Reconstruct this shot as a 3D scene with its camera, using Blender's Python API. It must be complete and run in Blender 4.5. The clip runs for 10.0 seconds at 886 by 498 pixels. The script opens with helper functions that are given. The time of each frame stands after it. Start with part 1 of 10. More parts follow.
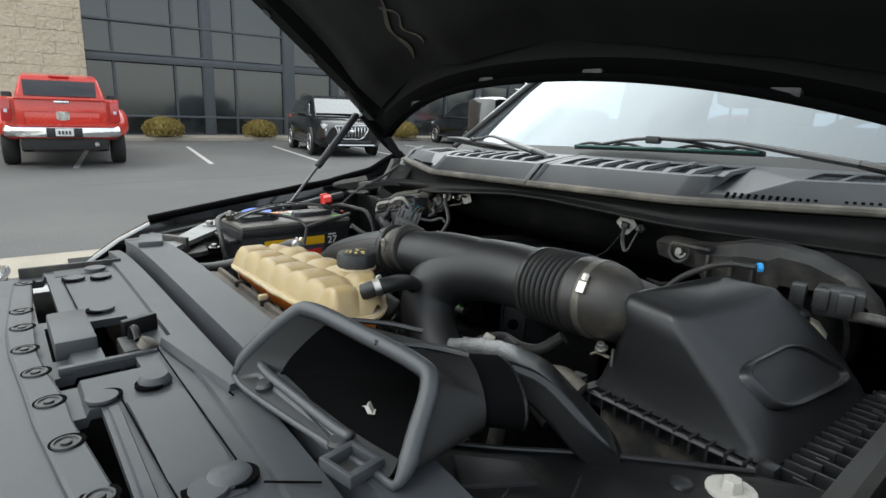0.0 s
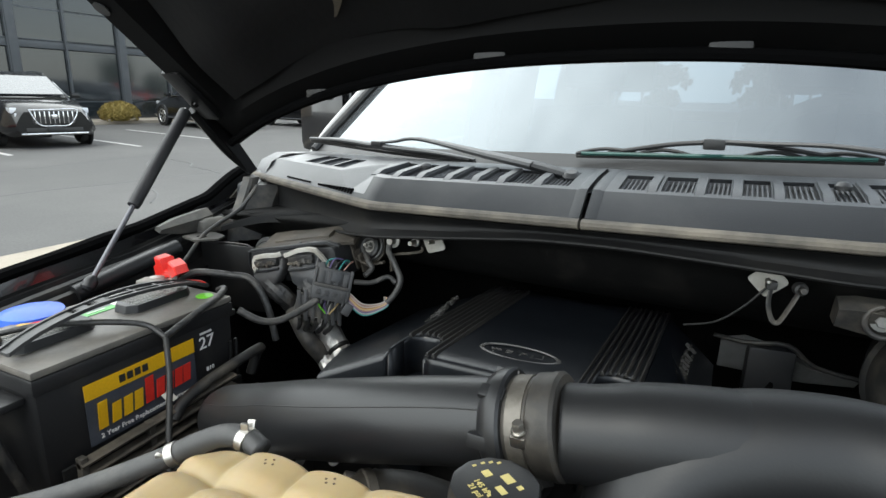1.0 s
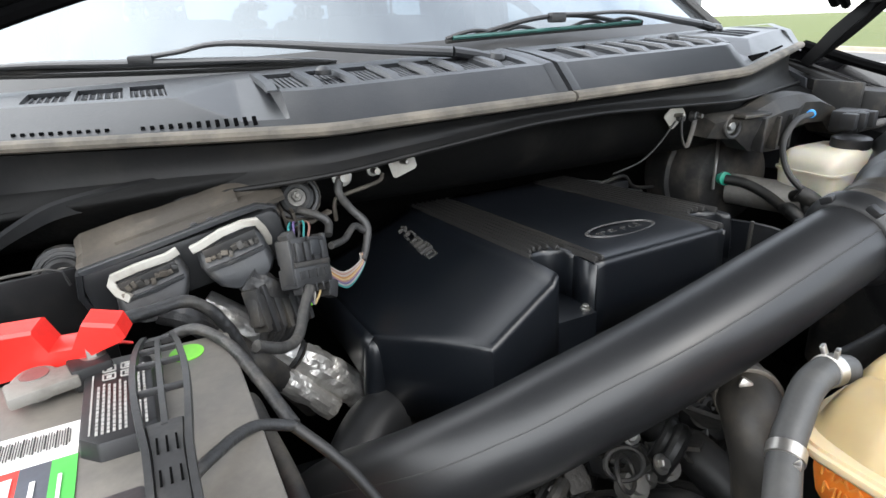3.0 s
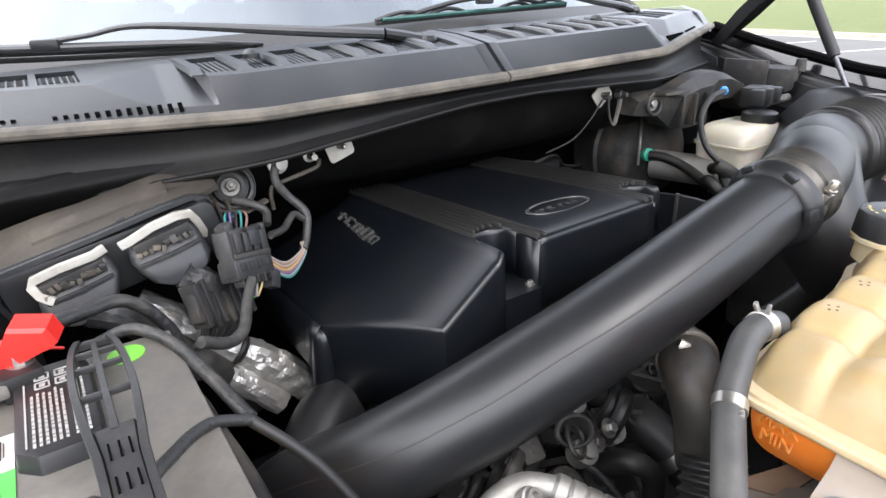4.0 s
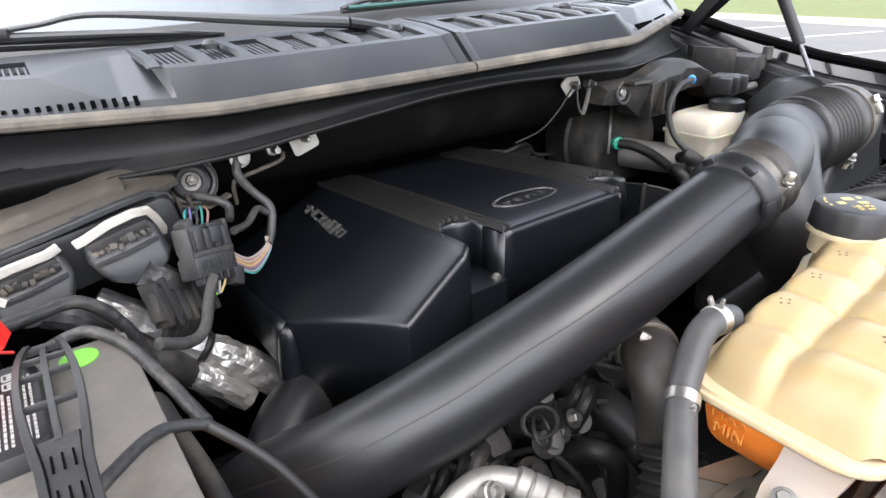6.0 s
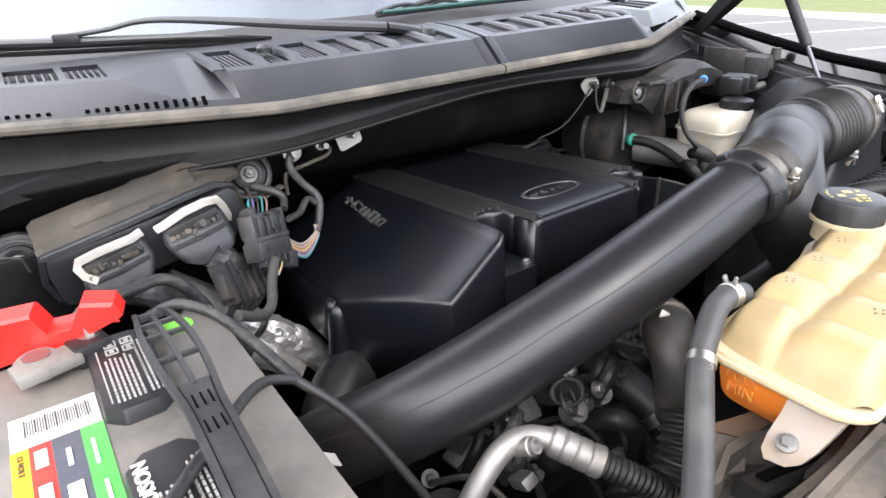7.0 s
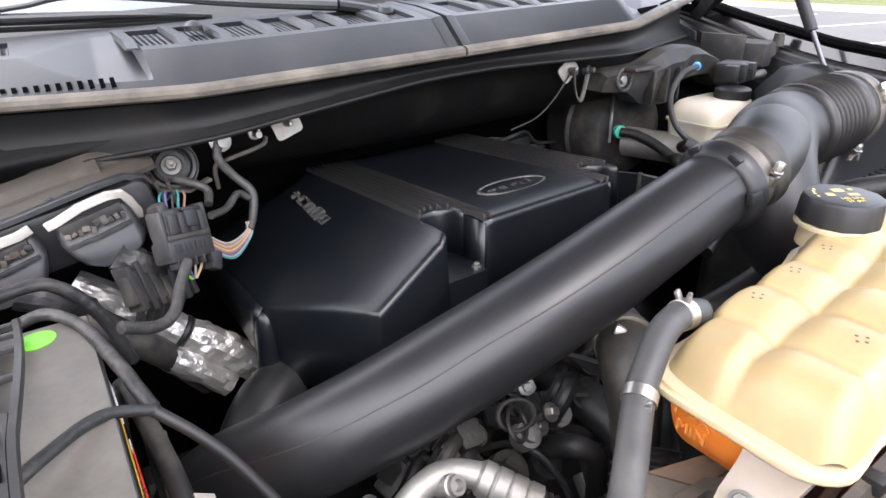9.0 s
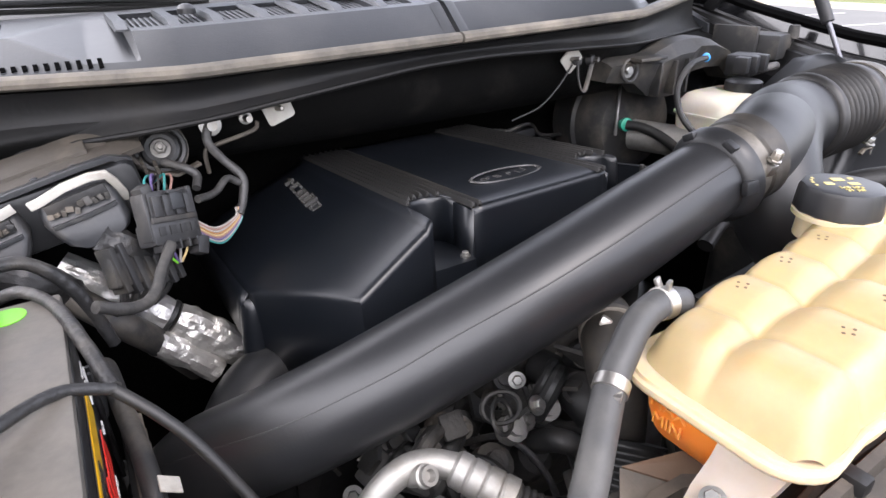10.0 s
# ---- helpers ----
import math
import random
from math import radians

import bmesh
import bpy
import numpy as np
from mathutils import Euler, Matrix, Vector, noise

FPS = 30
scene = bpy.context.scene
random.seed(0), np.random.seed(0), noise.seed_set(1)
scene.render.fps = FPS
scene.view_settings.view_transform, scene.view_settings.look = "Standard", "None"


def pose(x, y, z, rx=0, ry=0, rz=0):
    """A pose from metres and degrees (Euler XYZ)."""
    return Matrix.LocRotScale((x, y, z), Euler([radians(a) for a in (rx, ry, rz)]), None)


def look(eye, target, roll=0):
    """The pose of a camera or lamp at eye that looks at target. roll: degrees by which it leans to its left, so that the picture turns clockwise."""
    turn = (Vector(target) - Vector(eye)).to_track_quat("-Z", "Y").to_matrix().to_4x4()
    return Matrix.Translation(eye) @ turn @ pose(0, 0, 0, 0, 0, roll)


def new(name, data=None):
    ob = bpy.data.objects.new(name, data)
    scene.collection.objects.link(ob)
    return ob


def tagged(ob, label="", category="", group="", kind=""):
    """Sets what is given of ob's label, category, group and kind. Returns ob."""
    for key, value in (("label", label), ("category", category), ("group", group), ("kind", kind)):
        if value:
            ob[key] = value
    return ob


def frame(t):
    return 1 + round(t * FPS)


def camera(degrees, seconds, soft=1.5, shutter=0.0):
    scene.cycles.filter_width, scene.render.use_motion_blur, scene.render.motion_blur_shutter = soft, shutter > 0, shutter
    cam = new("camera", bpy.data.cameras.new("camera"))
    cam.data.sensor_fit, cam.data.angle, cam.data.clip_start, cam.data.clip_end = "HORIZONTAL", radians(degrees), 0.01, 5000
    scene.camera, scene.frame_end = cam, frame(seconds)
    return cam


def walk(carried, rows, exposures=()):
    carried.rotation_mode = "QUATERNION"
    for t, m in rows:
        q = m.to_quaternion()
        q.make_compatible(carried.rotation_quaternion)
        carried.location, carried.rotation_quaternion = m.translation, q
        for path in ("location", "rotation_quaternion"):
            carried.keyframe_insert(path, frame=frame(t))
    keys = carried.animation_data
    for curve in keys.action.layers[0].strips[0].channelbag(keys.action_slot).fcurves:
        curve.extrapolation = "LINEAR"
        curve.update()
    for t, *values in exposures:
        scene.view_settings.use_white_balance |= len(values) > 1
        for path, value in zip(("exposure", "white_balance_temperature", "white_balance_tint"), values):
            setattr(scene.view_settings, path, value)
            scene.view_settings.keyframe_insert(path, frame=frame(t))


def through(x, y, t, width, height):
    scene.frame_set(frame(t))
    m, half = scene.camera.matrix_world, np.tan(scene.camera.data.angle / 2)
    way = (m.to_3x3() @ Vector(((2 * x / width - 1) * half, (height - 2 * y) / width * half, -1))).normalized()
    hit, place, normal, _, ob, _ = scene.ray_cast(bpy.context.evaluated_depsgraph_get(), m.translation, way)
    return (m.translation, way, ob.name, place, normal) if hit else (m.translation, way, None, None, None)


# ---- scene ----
cam = camera(75.3, 10.0)
METRES, EYE, TILT, LEAN, TURN = 1.9, 1.42, -13.5, -1.9, 52.3
START_X = 0.91
ROWS = [
    (0.0, 0.0, 0.0, 0.0, 0.0, 0.0, -0.0),
    (0.5, -0.1063, 0.182, 0.037, -10.8, -1.54, 2.96),
    (1.0, -0.1713, 0.3362, 0.0983, -24.66, -3.62, 6.23),
    (1.5, -0.2498, 0.4424, 0.1086, -39.66, -7.35, 9.68),
    (2.0, -0.286, 0.5637, 0.1234, -54.08, -11.72, 12.47),
    (3.5, -0.3534, 0.6932, 0.1509, -85.27, -23.55, 15.3),
    (4.0, -0.3473, 0.6893, 0.1478, -86.49, -24.17, 15.22),
    (4.5, -0.3362, 0.6777, 0.1372, -86.93, -24.48, 15.13),
    (5.0, -0.3295, 0.6842, 0.1389, -87.88, -25.08, 15.05),
    (6.5, -0.3607, 0.6865, 0.1587, -88.67, -26.49, 14.87),
    (7.0, -0.3778, 0.6967, 0.1655, -88.14, -26.59, 14.87),
    (7.5, -0.3763, 0.6866, 0.1603, -87.87, -26.79, 14.93),
    (8.0, -0.3658, 0.6802, 0.1557, -87.6, -26.83, 14.88),
    (8.5, -0.3511, 0.6727, 0.1475, -87.21, -26.86, 14.84),
    (9.0, -0.3369, 0.6597, 0.1401, -86.71, -26.75, 14.94),
    (9.5, -0.3266, 0.6411, 0.1303, -86.16, -26.67, 14.87),
    (10.0, -0.3322, 0.6461, 0.1279, -84.75, -26.47, 14.81),
]
EXPOSURES = [(0.0, -0.52, 6500, 4), (1.0, -0.2, 6500, 4), (2.0, 0.1, 6500, 4), (3.5, 0.5, 6500, 12), (5.0, 0.62, 6500, 14), (7.5, 0.75, 6500, 15), (10.0, 0.72, 6500, 18)]
walk(cam, [(t, pose(START_X, 0, EYE, TILT, LEAN, TURN) @ pose(METRES * x, METRES * y, METRES * z, 90 + pitch, roll, yaw)) for t, x, y, z, yaw, pitch, roll in ROWS], EXPOSURES)

# ---- sky and sun: bright broken overcast ----
SUN_DIR = Vector((0.1, -0.62, 0.78)).normalized()   # towards the sun
world = bpy.data.worlds.new("overcast_sky")
scene.world = world
world.use_nodes = True
wn, wl = world.node_tree.nodes, world.node_tree.links
wn.clear()
w_out = wn.new("ShaderNodeOutputWorld")
w_bg = wn.new("ShaderNodeBackground")
w_sky = wn.new("ShaderNodeTexSky")
w_sky.sky_type, w_sky.sun_disc = "NISHITA", False
w_sky.sun_elevation = math.asin(SUN_DIR.z)
w_sky.sun_rotation = math.atan2(SUN_DIR.x, SUN_DIR.y)
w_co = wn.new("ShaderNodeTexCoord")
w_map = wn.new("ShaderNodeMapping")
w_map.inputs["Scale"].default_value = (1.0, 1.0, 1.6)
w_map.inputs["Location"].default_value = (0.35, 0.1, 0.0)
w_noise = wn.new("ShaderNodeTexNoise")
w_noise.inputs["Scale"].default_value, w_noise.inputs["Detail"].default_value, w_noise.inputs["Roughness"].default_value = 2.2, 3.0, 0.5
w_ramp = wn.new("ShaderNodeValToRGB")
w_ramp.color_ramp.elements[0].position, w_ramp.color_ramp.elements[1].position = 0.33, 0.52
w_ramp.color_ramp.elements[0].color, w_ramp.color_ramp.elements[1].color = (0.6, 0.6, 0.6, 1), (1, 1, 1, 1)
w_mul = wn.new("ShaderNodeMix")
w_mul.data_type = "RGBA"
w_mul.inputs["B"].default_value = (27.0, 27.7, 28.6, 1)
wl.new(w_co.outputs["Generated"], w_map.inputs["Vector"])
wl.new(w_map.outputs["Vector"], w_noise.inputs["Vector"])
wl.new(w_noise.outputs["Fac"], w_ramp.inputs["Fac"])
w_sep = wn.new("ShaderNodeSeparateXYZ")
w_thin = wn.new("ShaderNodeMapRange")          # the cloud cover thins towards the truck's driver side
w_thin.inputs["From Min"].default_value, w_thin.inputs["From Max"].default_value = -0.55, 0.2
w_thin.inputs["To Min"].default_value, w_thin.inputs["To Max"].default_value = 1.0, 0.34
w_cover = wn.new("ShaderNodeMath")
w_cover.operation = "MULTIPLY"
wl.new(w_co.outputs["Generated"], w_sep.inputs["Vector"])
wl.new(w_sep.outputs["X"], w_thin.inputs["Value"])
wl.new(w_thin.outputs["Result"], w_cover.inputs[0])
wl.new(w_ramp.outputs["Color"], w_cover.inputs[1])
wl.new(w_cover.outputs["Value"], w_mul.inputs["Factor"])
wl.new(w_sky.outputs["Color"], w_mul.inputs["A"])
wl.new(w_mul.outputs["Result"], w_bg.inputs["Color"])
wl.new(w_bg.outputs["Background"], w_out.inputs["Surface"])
w_bg.inputs["Strength"].default_value = 0.197

sun_data = bpy.data.lights.new("sun", "SUN")
sun_data.energy, sun_data.angle, sun_data.color = 1.3, radians(20), (1.0, 0.96, 0.9)
sun = new("sun", sun_data)
sun.matrix_world = look(tuple(SUN_DIR * 50), (0, 0, 0))

# ---- materials ----
def shader(name):
    m = bpy.data.materials.new(name)
    m.use_nodes = True
    return m, m.node_tree.nodes, m.node_tree.links, m.node_tree.nodes["Principled BSDF"]


def surface(name, colour, rough=0.5, metal=0.0, second=None, amount=0.5, scale=8.0, fine=90.0, bump=0.15, depth=0.002, spread=0.12, coat=0.0, spec=0.5, wave=None):
    """A worn surface: a base colour, a second colour in soft patches, fine grain in gloss and relief."""
    m, n, l, p = shader(name)
    co = n.new("ShaderNodeTexCoord")
    big = n.new("ShaderNodeTexNoise")
    big.inputs["Scale"].default_value, big.inputs["Detail"].default_value, big.inputs["Roughness"].default_value = scale, 7.0, 0.62
    small = n.new("ShaderNodeTexNoise")
    small.inputs["Scale"].default_value, small.inputs["Detail"].default_value = fine, 4.0
    l.new(co.outputs["Object"], big.inputs["Vector"])
    l.new(co.outputs["Object"], small.inputs["Vector"])
    ramp = n.new("ShaderNodeValToRGB")
    ramp.color_ramp.elements[0].position = min(0.9, 0.75 - 0.5 * amount)
    ramp.color_ramp.elements[1].position = min(1.0, 1.02 - 0.5 * amount)
    l.new(big.outputs["Fac"], ramp.inputs["Fac"])
    mix = n.new("ShaderNodeMix")
    mix.data_type = "RGBA"
    mix.inputs["A"].default_value = (*colour, 1)
    mix.inputs["B"].default_value = (*(second or [min(1, c * 1.5 + 0.004) for c in colour]), 1)
    l.new(ramp.outputs["Color"], mix.inputs["Factor"])
    grain = n.new("ShaderNodeMix")
    grain.data_type, grain.blend_type = "RGBA", "MULTIPLY"
    grain.inputs["Factor"].default_value = 1.0
    g2 = n.new("ShaderNodeMapRange")
    g2.inputs["To Min"].default_value, g2.inputs["To Max"].default_value = 1 - spread, 1 + spread
    l.new(small.outputs["Fac"], g2.inputs["Value"])
    l.new(mix.outputs["Result"], grain.inputs["A"])
    l.new(g2.outputs["Result"], grain.inputs["B"])
    l.new(grain.outputs["Result"], p.inputs["Base Color"])
    r = n.new("ShaderNodeMapRange")
    r.inputs["To Min"].default_value, r.inputs["To Max"].default_value = max(0.02, rough - 0.1), min(1, rough + 0.14)
    l.new(big.outputs["Fac"], r.inputs["Value"])
    l.new(r.outputs["Result"], p.inputs["Roughness"])
    p.inputs["Metallic"].default_value = metal
    p.inputs["Specular IOR Level"].default_value = spec
    p.inputs["Coat Weight"].default_value = coat
    if bump:
        b = n.new("ShaderNodeBump")
        b.inputs["Strength"].default_value, b.inputs["Distance"].default_value = bump, depth
        l.new(small.outputs["Fac"], b.inputs["Height"])
        l.new(b.outputs["Normal"], p.inputs["Normal"])
    return m


M = {}
M["plastic"] = surface("satin_black_plastic", (0.0115, 0.012, 0.0132), 0.38, second=(0.018, 0.0182, 0.0192), scale=5, fine=400, bump=0.05)
M["cover"] = surface("engine_cover_plastic", (0.004, 0.0052, 0.0074), 0.33, second=(0.0062, 0.0075, 0.0098), spec=0.55, scale=6, fine=500, bump=0.06)
M["plug_dark"] = surface("dark_grey_plug", (0.024, 0.0255, 0.028), 0.4, second=(0.06, 0.056, 0.05), amount=0.45, scale=26, fine=200, bump=0.1)
M["worn_clamp"] = surface("dusty_band_steel", (0.16, 0.148, 0.13), 0.5, metal=0.8, second=(0.07, 0.06, 0.046), amount=0.55, scale=34, fine=200, bump=0.12)
M["band"] = surface("dusty_cowl_band", (0.009, 0.009, 0.0092), 0.5, second=(0.02, 0.019, 0.017), spec=0.22, amount=0.5, scale=9, fine=140, bump=0.15)
M["gloss_black"] = surface("glossy_black_duct", (0.007, 0.0075, 0.0085), 0.2, second=(0.011, 0.0115, 0.012), scale=6, fine=300, bump=0.03)
# near black for black parts, and for shade put into gaps and hollows
M["void"] = surface("black_parts_and_shade", (0.0028, 0.0028, 0.003), 0.75, second=(0.004, 0.004, 0.004), spec=0.02, scale=9, fine=120, bump=0.1)
M["cast_grey"] = surface("cast_grey_metal", (0.26, 0.26, 0.256), 0.5, metal=0.35, second=(0.14, 0.135, 0.125), scale=15, fine=120, bump=0.25)
M["stain"] = surface("dried_tan_stain", (0.075, 0.062, 0.045), 0.8, second=(0.03, 0.026, 0.02), amount=0.5, scale=22, fine=90, bump=0.2)
M["wiper_metal"] = surface("faded_wiper_metal", (0.035, 0.036, 0.038), 0.38, second=(0.055, 0.055, 0.056), scale=9, fine=300, bump=0.06)
M["dusty_rubber"] = surface("brown_dusty_rubber", (0.022, 0.02, 0.0175), 0.5, second=(0.065, 0.055, 0.042), amount=0.5, scale=20, fine=180, bump=0.2)
M["elbow"] = surface("weathered_black_plastic", (0.0085, 0.0088, 0.0096), 0.46, second=(0.014, 0.014, 0.0148), scale=5, fine=400, bump=0.05)
M["trim_grey"] = surface("grey_trim_plastic", (0.015, 0.016, 0.018), 0.4, second=(0.03, 0.029, 0.028), scale=8, fine=400, bump=0.08)
# pale grey for the badge and for highlights painted on black cover edges
M["cover_edge"] = surface("cover_highlights_and_badge", (0.05, 0.049, 0.048), 0.28, second=(0.08, 0.075, 0.066), amount=0.5, scale=8, fine=500, bump=0.04)
M["module_dust"] = surface("brown_dust_on_metal", (0.045, 0.038, 0.03), 0.65, second=(0.105, 0.088, 0.067), amount=0.6, scale=13, fine=130, bump=0.2, spread=0.2)
M["plug_grey"] = surface("grey_dusty_plug", (0.028, 0.028, 0.029), 0.4, second=(0.07, 0.066, 0.06), scale=24, fine=220, bump=0.1)
M["grey_tape"] = surface("grey_dusty_tape", (0.035, 0.034, 0.033), 0.48, second=(0.08, 0.074, 0.066), amount=0.5, scale=30, fine=120, bump=0.45, depth=0.003)
M["grey_plastic"] = surface("grained_grey_plastic", (0.038, 0.041, 0.046), 0.42, second=(0.052, 0.054, 0.058), scale=5, fine=600, bump=0.15)
M["cowl"] = surface("weathered_cowl_plastic", (0.03, 0.032, 0.0355), 0.34, second=(0.05, 0.051, 0.053), scale=7, fine=500, bump=0.12)
M["dusty"] = surface("dusty_black_plastic", (0.02, 0.02, 0.02), 0.55, second=(0.10, 0.088, 0.072), amount=0.6, scale=14, fine=160, bump=0.2)
M["very_dusty"] = surface("dust_coated_metal", (0.055, 0.048, 0.04), 0.65, second=(0.15, 0.125, 0.096), amount=0.65, scale=11, fine=120, bump=0.25, spread=0.2)
M["battery_top"] = surface("dusty_battery_case", (0.105, 0.098, 0.088), 0.45, second=(0.18, 0.163, 0.14), amount=0.62, scale=9, fine=150, bump=0.12, spread=0.16)
M["battery_case"] = surface("black_battery_case", (0.012, 0.012, 0.013), 0.4, second=(0.03, 0.028, 0.025), amount=0.45, scale=12, fine=200, bump=0.08)
M["rubber"] = surface("black_rubber", (0.011, 0.011, 0.011), 0.5, second=(0.035, 0.032, 0.028), scale=16, fine=200, bump=0.2)
M["bellows"] = surface("ribbed_rubber", (0.014, 0.0135, 0.0132), 0.42, second=(0.055, 0.047, 0.038), scale=10, fine=180, bump=0.15)
M["hose"] = surface("grey_rubber_hose", (0.042, 0.042, 0.042), 0.5, second=(0.085, 0.082, 0.076), scale=18, fine=240, bump=0.12)
M["seal"] = surface("dusty_rubber_seal", (0.075, 0.068, 0.058), 0.75, second=(0.2, 0.175, 0.14), amount=0.7, scale=10, fine=130, bump=0.2)
M["tape"] = surface("wrapped_cloth_tape", (0.022, 0.022, 0.0225), 0.42, second=(0.08, 0.073, 0.063), amount=0.5, scale=22, fine=120, bump=0.5, depth=0.004)
M["paint"] = surface("black_body_paint", (0.006, 0.006, 0.007), 0.16, second=(0.016, 0.016, 0.016), amount=0.4, scale=7, fine=300, bump=0.02, coat=0.6)
M["bay_paint"] = surface("matt_black_bay_paint", (0.005, 0.005, 0.0053), 0.36, second=(0.02, 0.018, 0.016), spec=0.3, amount=0.45, scale=8, fine=120, bump=0.15)
M["insulation"] = surface("black_moulded_insulation", (0.0032, 0.0032, 0.0031), 0.52, second=(0.019, 0.0172, 0.015), spec=0.14, amount=0.42, scale=9, fine=90, bump=0.3, depth=0.003)
M["liner"] = surface("hood_liner", (0.005, 0.005, 0.0052), 0.6, second=(0.011, 0.0105, 0.01), spec=0.25, amount=0.35, scale=5, fine=60, bump=0.3, depth=0.003)
M["hood_metal"] = surface("hood_inner_paint", (0.0035, 0.0035, 0.0036), 0.55, second=(0.009, 0.0087, 0.0083), spec=0.1, amount=0.35, scale=6, fine=150, bump=0.06)
M["steel"] = surface("zinc_steel", (0.34, 0.335, 0.32), 0.45, metal=1.0, second=(0.28, 0.25, 0.21), scale=25, fine=300, bump=0.1)
M["alu"] = surface("cast_aluminium", (0.36, 0.35, 0.33), 0.58, metal=0.85, second=(0.22, 0.2, 0.17), scale=18, fine=160, bump=0.25)
M["clamp"] = surface("bright_clamp_steel", (0.5, 0.48, 0.45), 0.36, metal=1.0, second=(0.42, 0.38, 0.32), scale=30, fine=300, bump=0.08)
M["chrome"] = surface("chrome", (0.72, 0.72, 0.73), 0.12, metal=1.0, scale=9, fine=200, bump=0.0)
M["engine"] = surface("grimy_cast_engine", (0.05, 0.048, 0.045), 0.6, metal=0.3, second=(0.12, 0.105, 0.085), amount=0.5, scale=16, fine=90, bump=0.5, depth=0.004, spread=0.3)
M["dark_engine"] = surface("dark_engine_parts", (0.014, 0.014, 0.014), 0.5, second=(0.05, 0.044, 0.038), amount=0.45, scale=18, fine=110, bump=0.3, spread=0.25)
M["strut_rod"] = surface("ground_strut_rod", (0.15, 0.15, 0.165), 0.42, metal=0.8, second=(0.2, 0.2, 0.21), scale=18, fine=260, bump=0.05)
M["strut_tube"] = surface("dusty_black_strut", (0.016, 0.016, 0.018), 0.5, second=(0.034, 0.032, 0.032), scale=10, fine=260, bump=0.1)
# the cover's black lightened, so the ribs carry their gloss as colour
M["cover_rib"] = surface("cover_rib_highlights", (0.018, 0.0175, 0.017), 0.35, second=(0.036, 0.033, 0.029), amount=0.45, scale=11, fine=400, bump=0.05)
M["corner_dust"] = surface("pale_dust_on_grey", (0.05, 0.048, 0.044), 0.6, second=(0.11, 0.102, 0.088), amount=0.6, scale=15, fine=140, bump=0.2, spread=0.2)
M["matt"] = surface("matt_black_plastic", (0.0055, 0.0056, 0.006), 0.55, second=(0.011, 0.0108, 0.0105), spec=0.3, scale=8, fine=300, bump=0.1)
M["foil"] = surface("crinkled_foil", (0.47, 0.46, 0.44), 0.33, metal=0.7, second=(0.31, 0.285, 0.245), amount=0.45, scale=24, fine=55, bump=0.7, depth=0.008)
M["red"] = surface("red_plastic", (0.62, 0.022, 0.016), 0.35, second=(0.5, 0.03, 0.02), scale=12, fine=200, bump=0.05)
M["blue"] = surface("blue_plastic", (0.02, 0.10, 0.62), 0.4, second=(0.03, 0.15, 0.7), scale=12, fine=200, bump=0.05)
M["blue_light"] = surface("light_blue_clip", (0.03, 0.3, 0.75), 0.4, scale=12, fine=200, bump=0.05)
M["green"] = surface("green_sticker", (0.16, 0.55, 0.03), 0.4, second=(0.2, 0.6, 0.06), scale=20, fine=200, bump=0.02)
M["teal"] = surface("teal_plastic", (0.02, 0.3, 0.2), 0.4, scale=20, fine=200, bump=0.05)
M["label_green"] = surface("label_green", (0.06, 0.36, 0.06), 0.35, scale=20, fine=300, bump=0.02)
M["label_yellow"] = surface("label_yellow", (0.75, 0.42, 0.01), 0.38, second=(0.68, 0.38, 0.02), scale=20, fine=300, bump=0.02)
M["label_red"] = surface("label_red", (0.62, 0.03, 0.02), 0.38, scale=20, fine=300, bump=0.02)
M["label_grey"] = surface("label_slate", (0.055, 0.06, 0.075), 0.38, scale=20, fine=300, bump=0.02)
M["lead"] = surface("dull_dusty_lead", (0.2, 0.19, 0.172), 0.6, metal=0.25, second=(0.11, 0.1, 0.085), scale=30, fine=200, bump=0.25)
M["worn_paper"] = surface("worn_paper", (0.42, 0.4, 0.36), 0.6, second=(0.28, 0.26, 0.22), scale=60, fine=300, bump=0.1)
M["label_white"] = surface("label_white", (0.7, 0.69, 0.67), 0.4, second=(0.6, 0.58, 0.55), scale=20, fine=300, bump=0.02)
# black for print and dark parts, also for shade painted into recesses
M["ink_and_shade"] = surface("black_print_and_shade", (0.02, 0.02, 0.02), 0.5, bump=0.0)
M["pale_ink"] = surface("pale_moulded_ink", (0.32, 0.315, 0.30), 0.55, second=(0.2, 0.195, 0.18), scale=60, fine=300, bump=0.0)
M["lime_ink"] = surface("yellow_cap_print", (0.5, 0.42, 0.16), 0.5, scale=60, fine=300, bump=0.0)
M["white_plastic"] = surface("off_white_plastic", (0.4, 0.385, 0.35), 0.45, second=(0.27, 0.245, 0.205), amount=0.5, scale=22, fine=200, bump=0.08)
M["asphalt"] = surface("worn_asphalt", (0.105, 0.1035, 0.101), 0.85, second=(0.132, 0.129, 0.125), amount=0.55, scale=0.35, fine=38, bump=0.5, depth=0.01, spread=0.25, spec=0.15)
M["concrete"] = surface("kerb_concrete", (0.30, 0.265, 0.215), 0.85, second=(0.22, 0.195, 0.155), scale=1.5, fine=40, bump=0.3, depth=0.006, spread=0.15)
M["line_paint"] = surface("worn_white_line_paint", (0.42, 0.41, 0.395), 0.7, second=(0.2, 0.195, 0.19), amount=0.45, scale=5, fine=60, bump=0.2)
M["stone"] = surface("split_face_stone", (0.53, 0.44, 0.335), 0.85, second=(0.44, 0.355, 0.265), amount=0.5, scale=1.6, fine=7, bump=0.9, depth=0.07, spread=0.16)
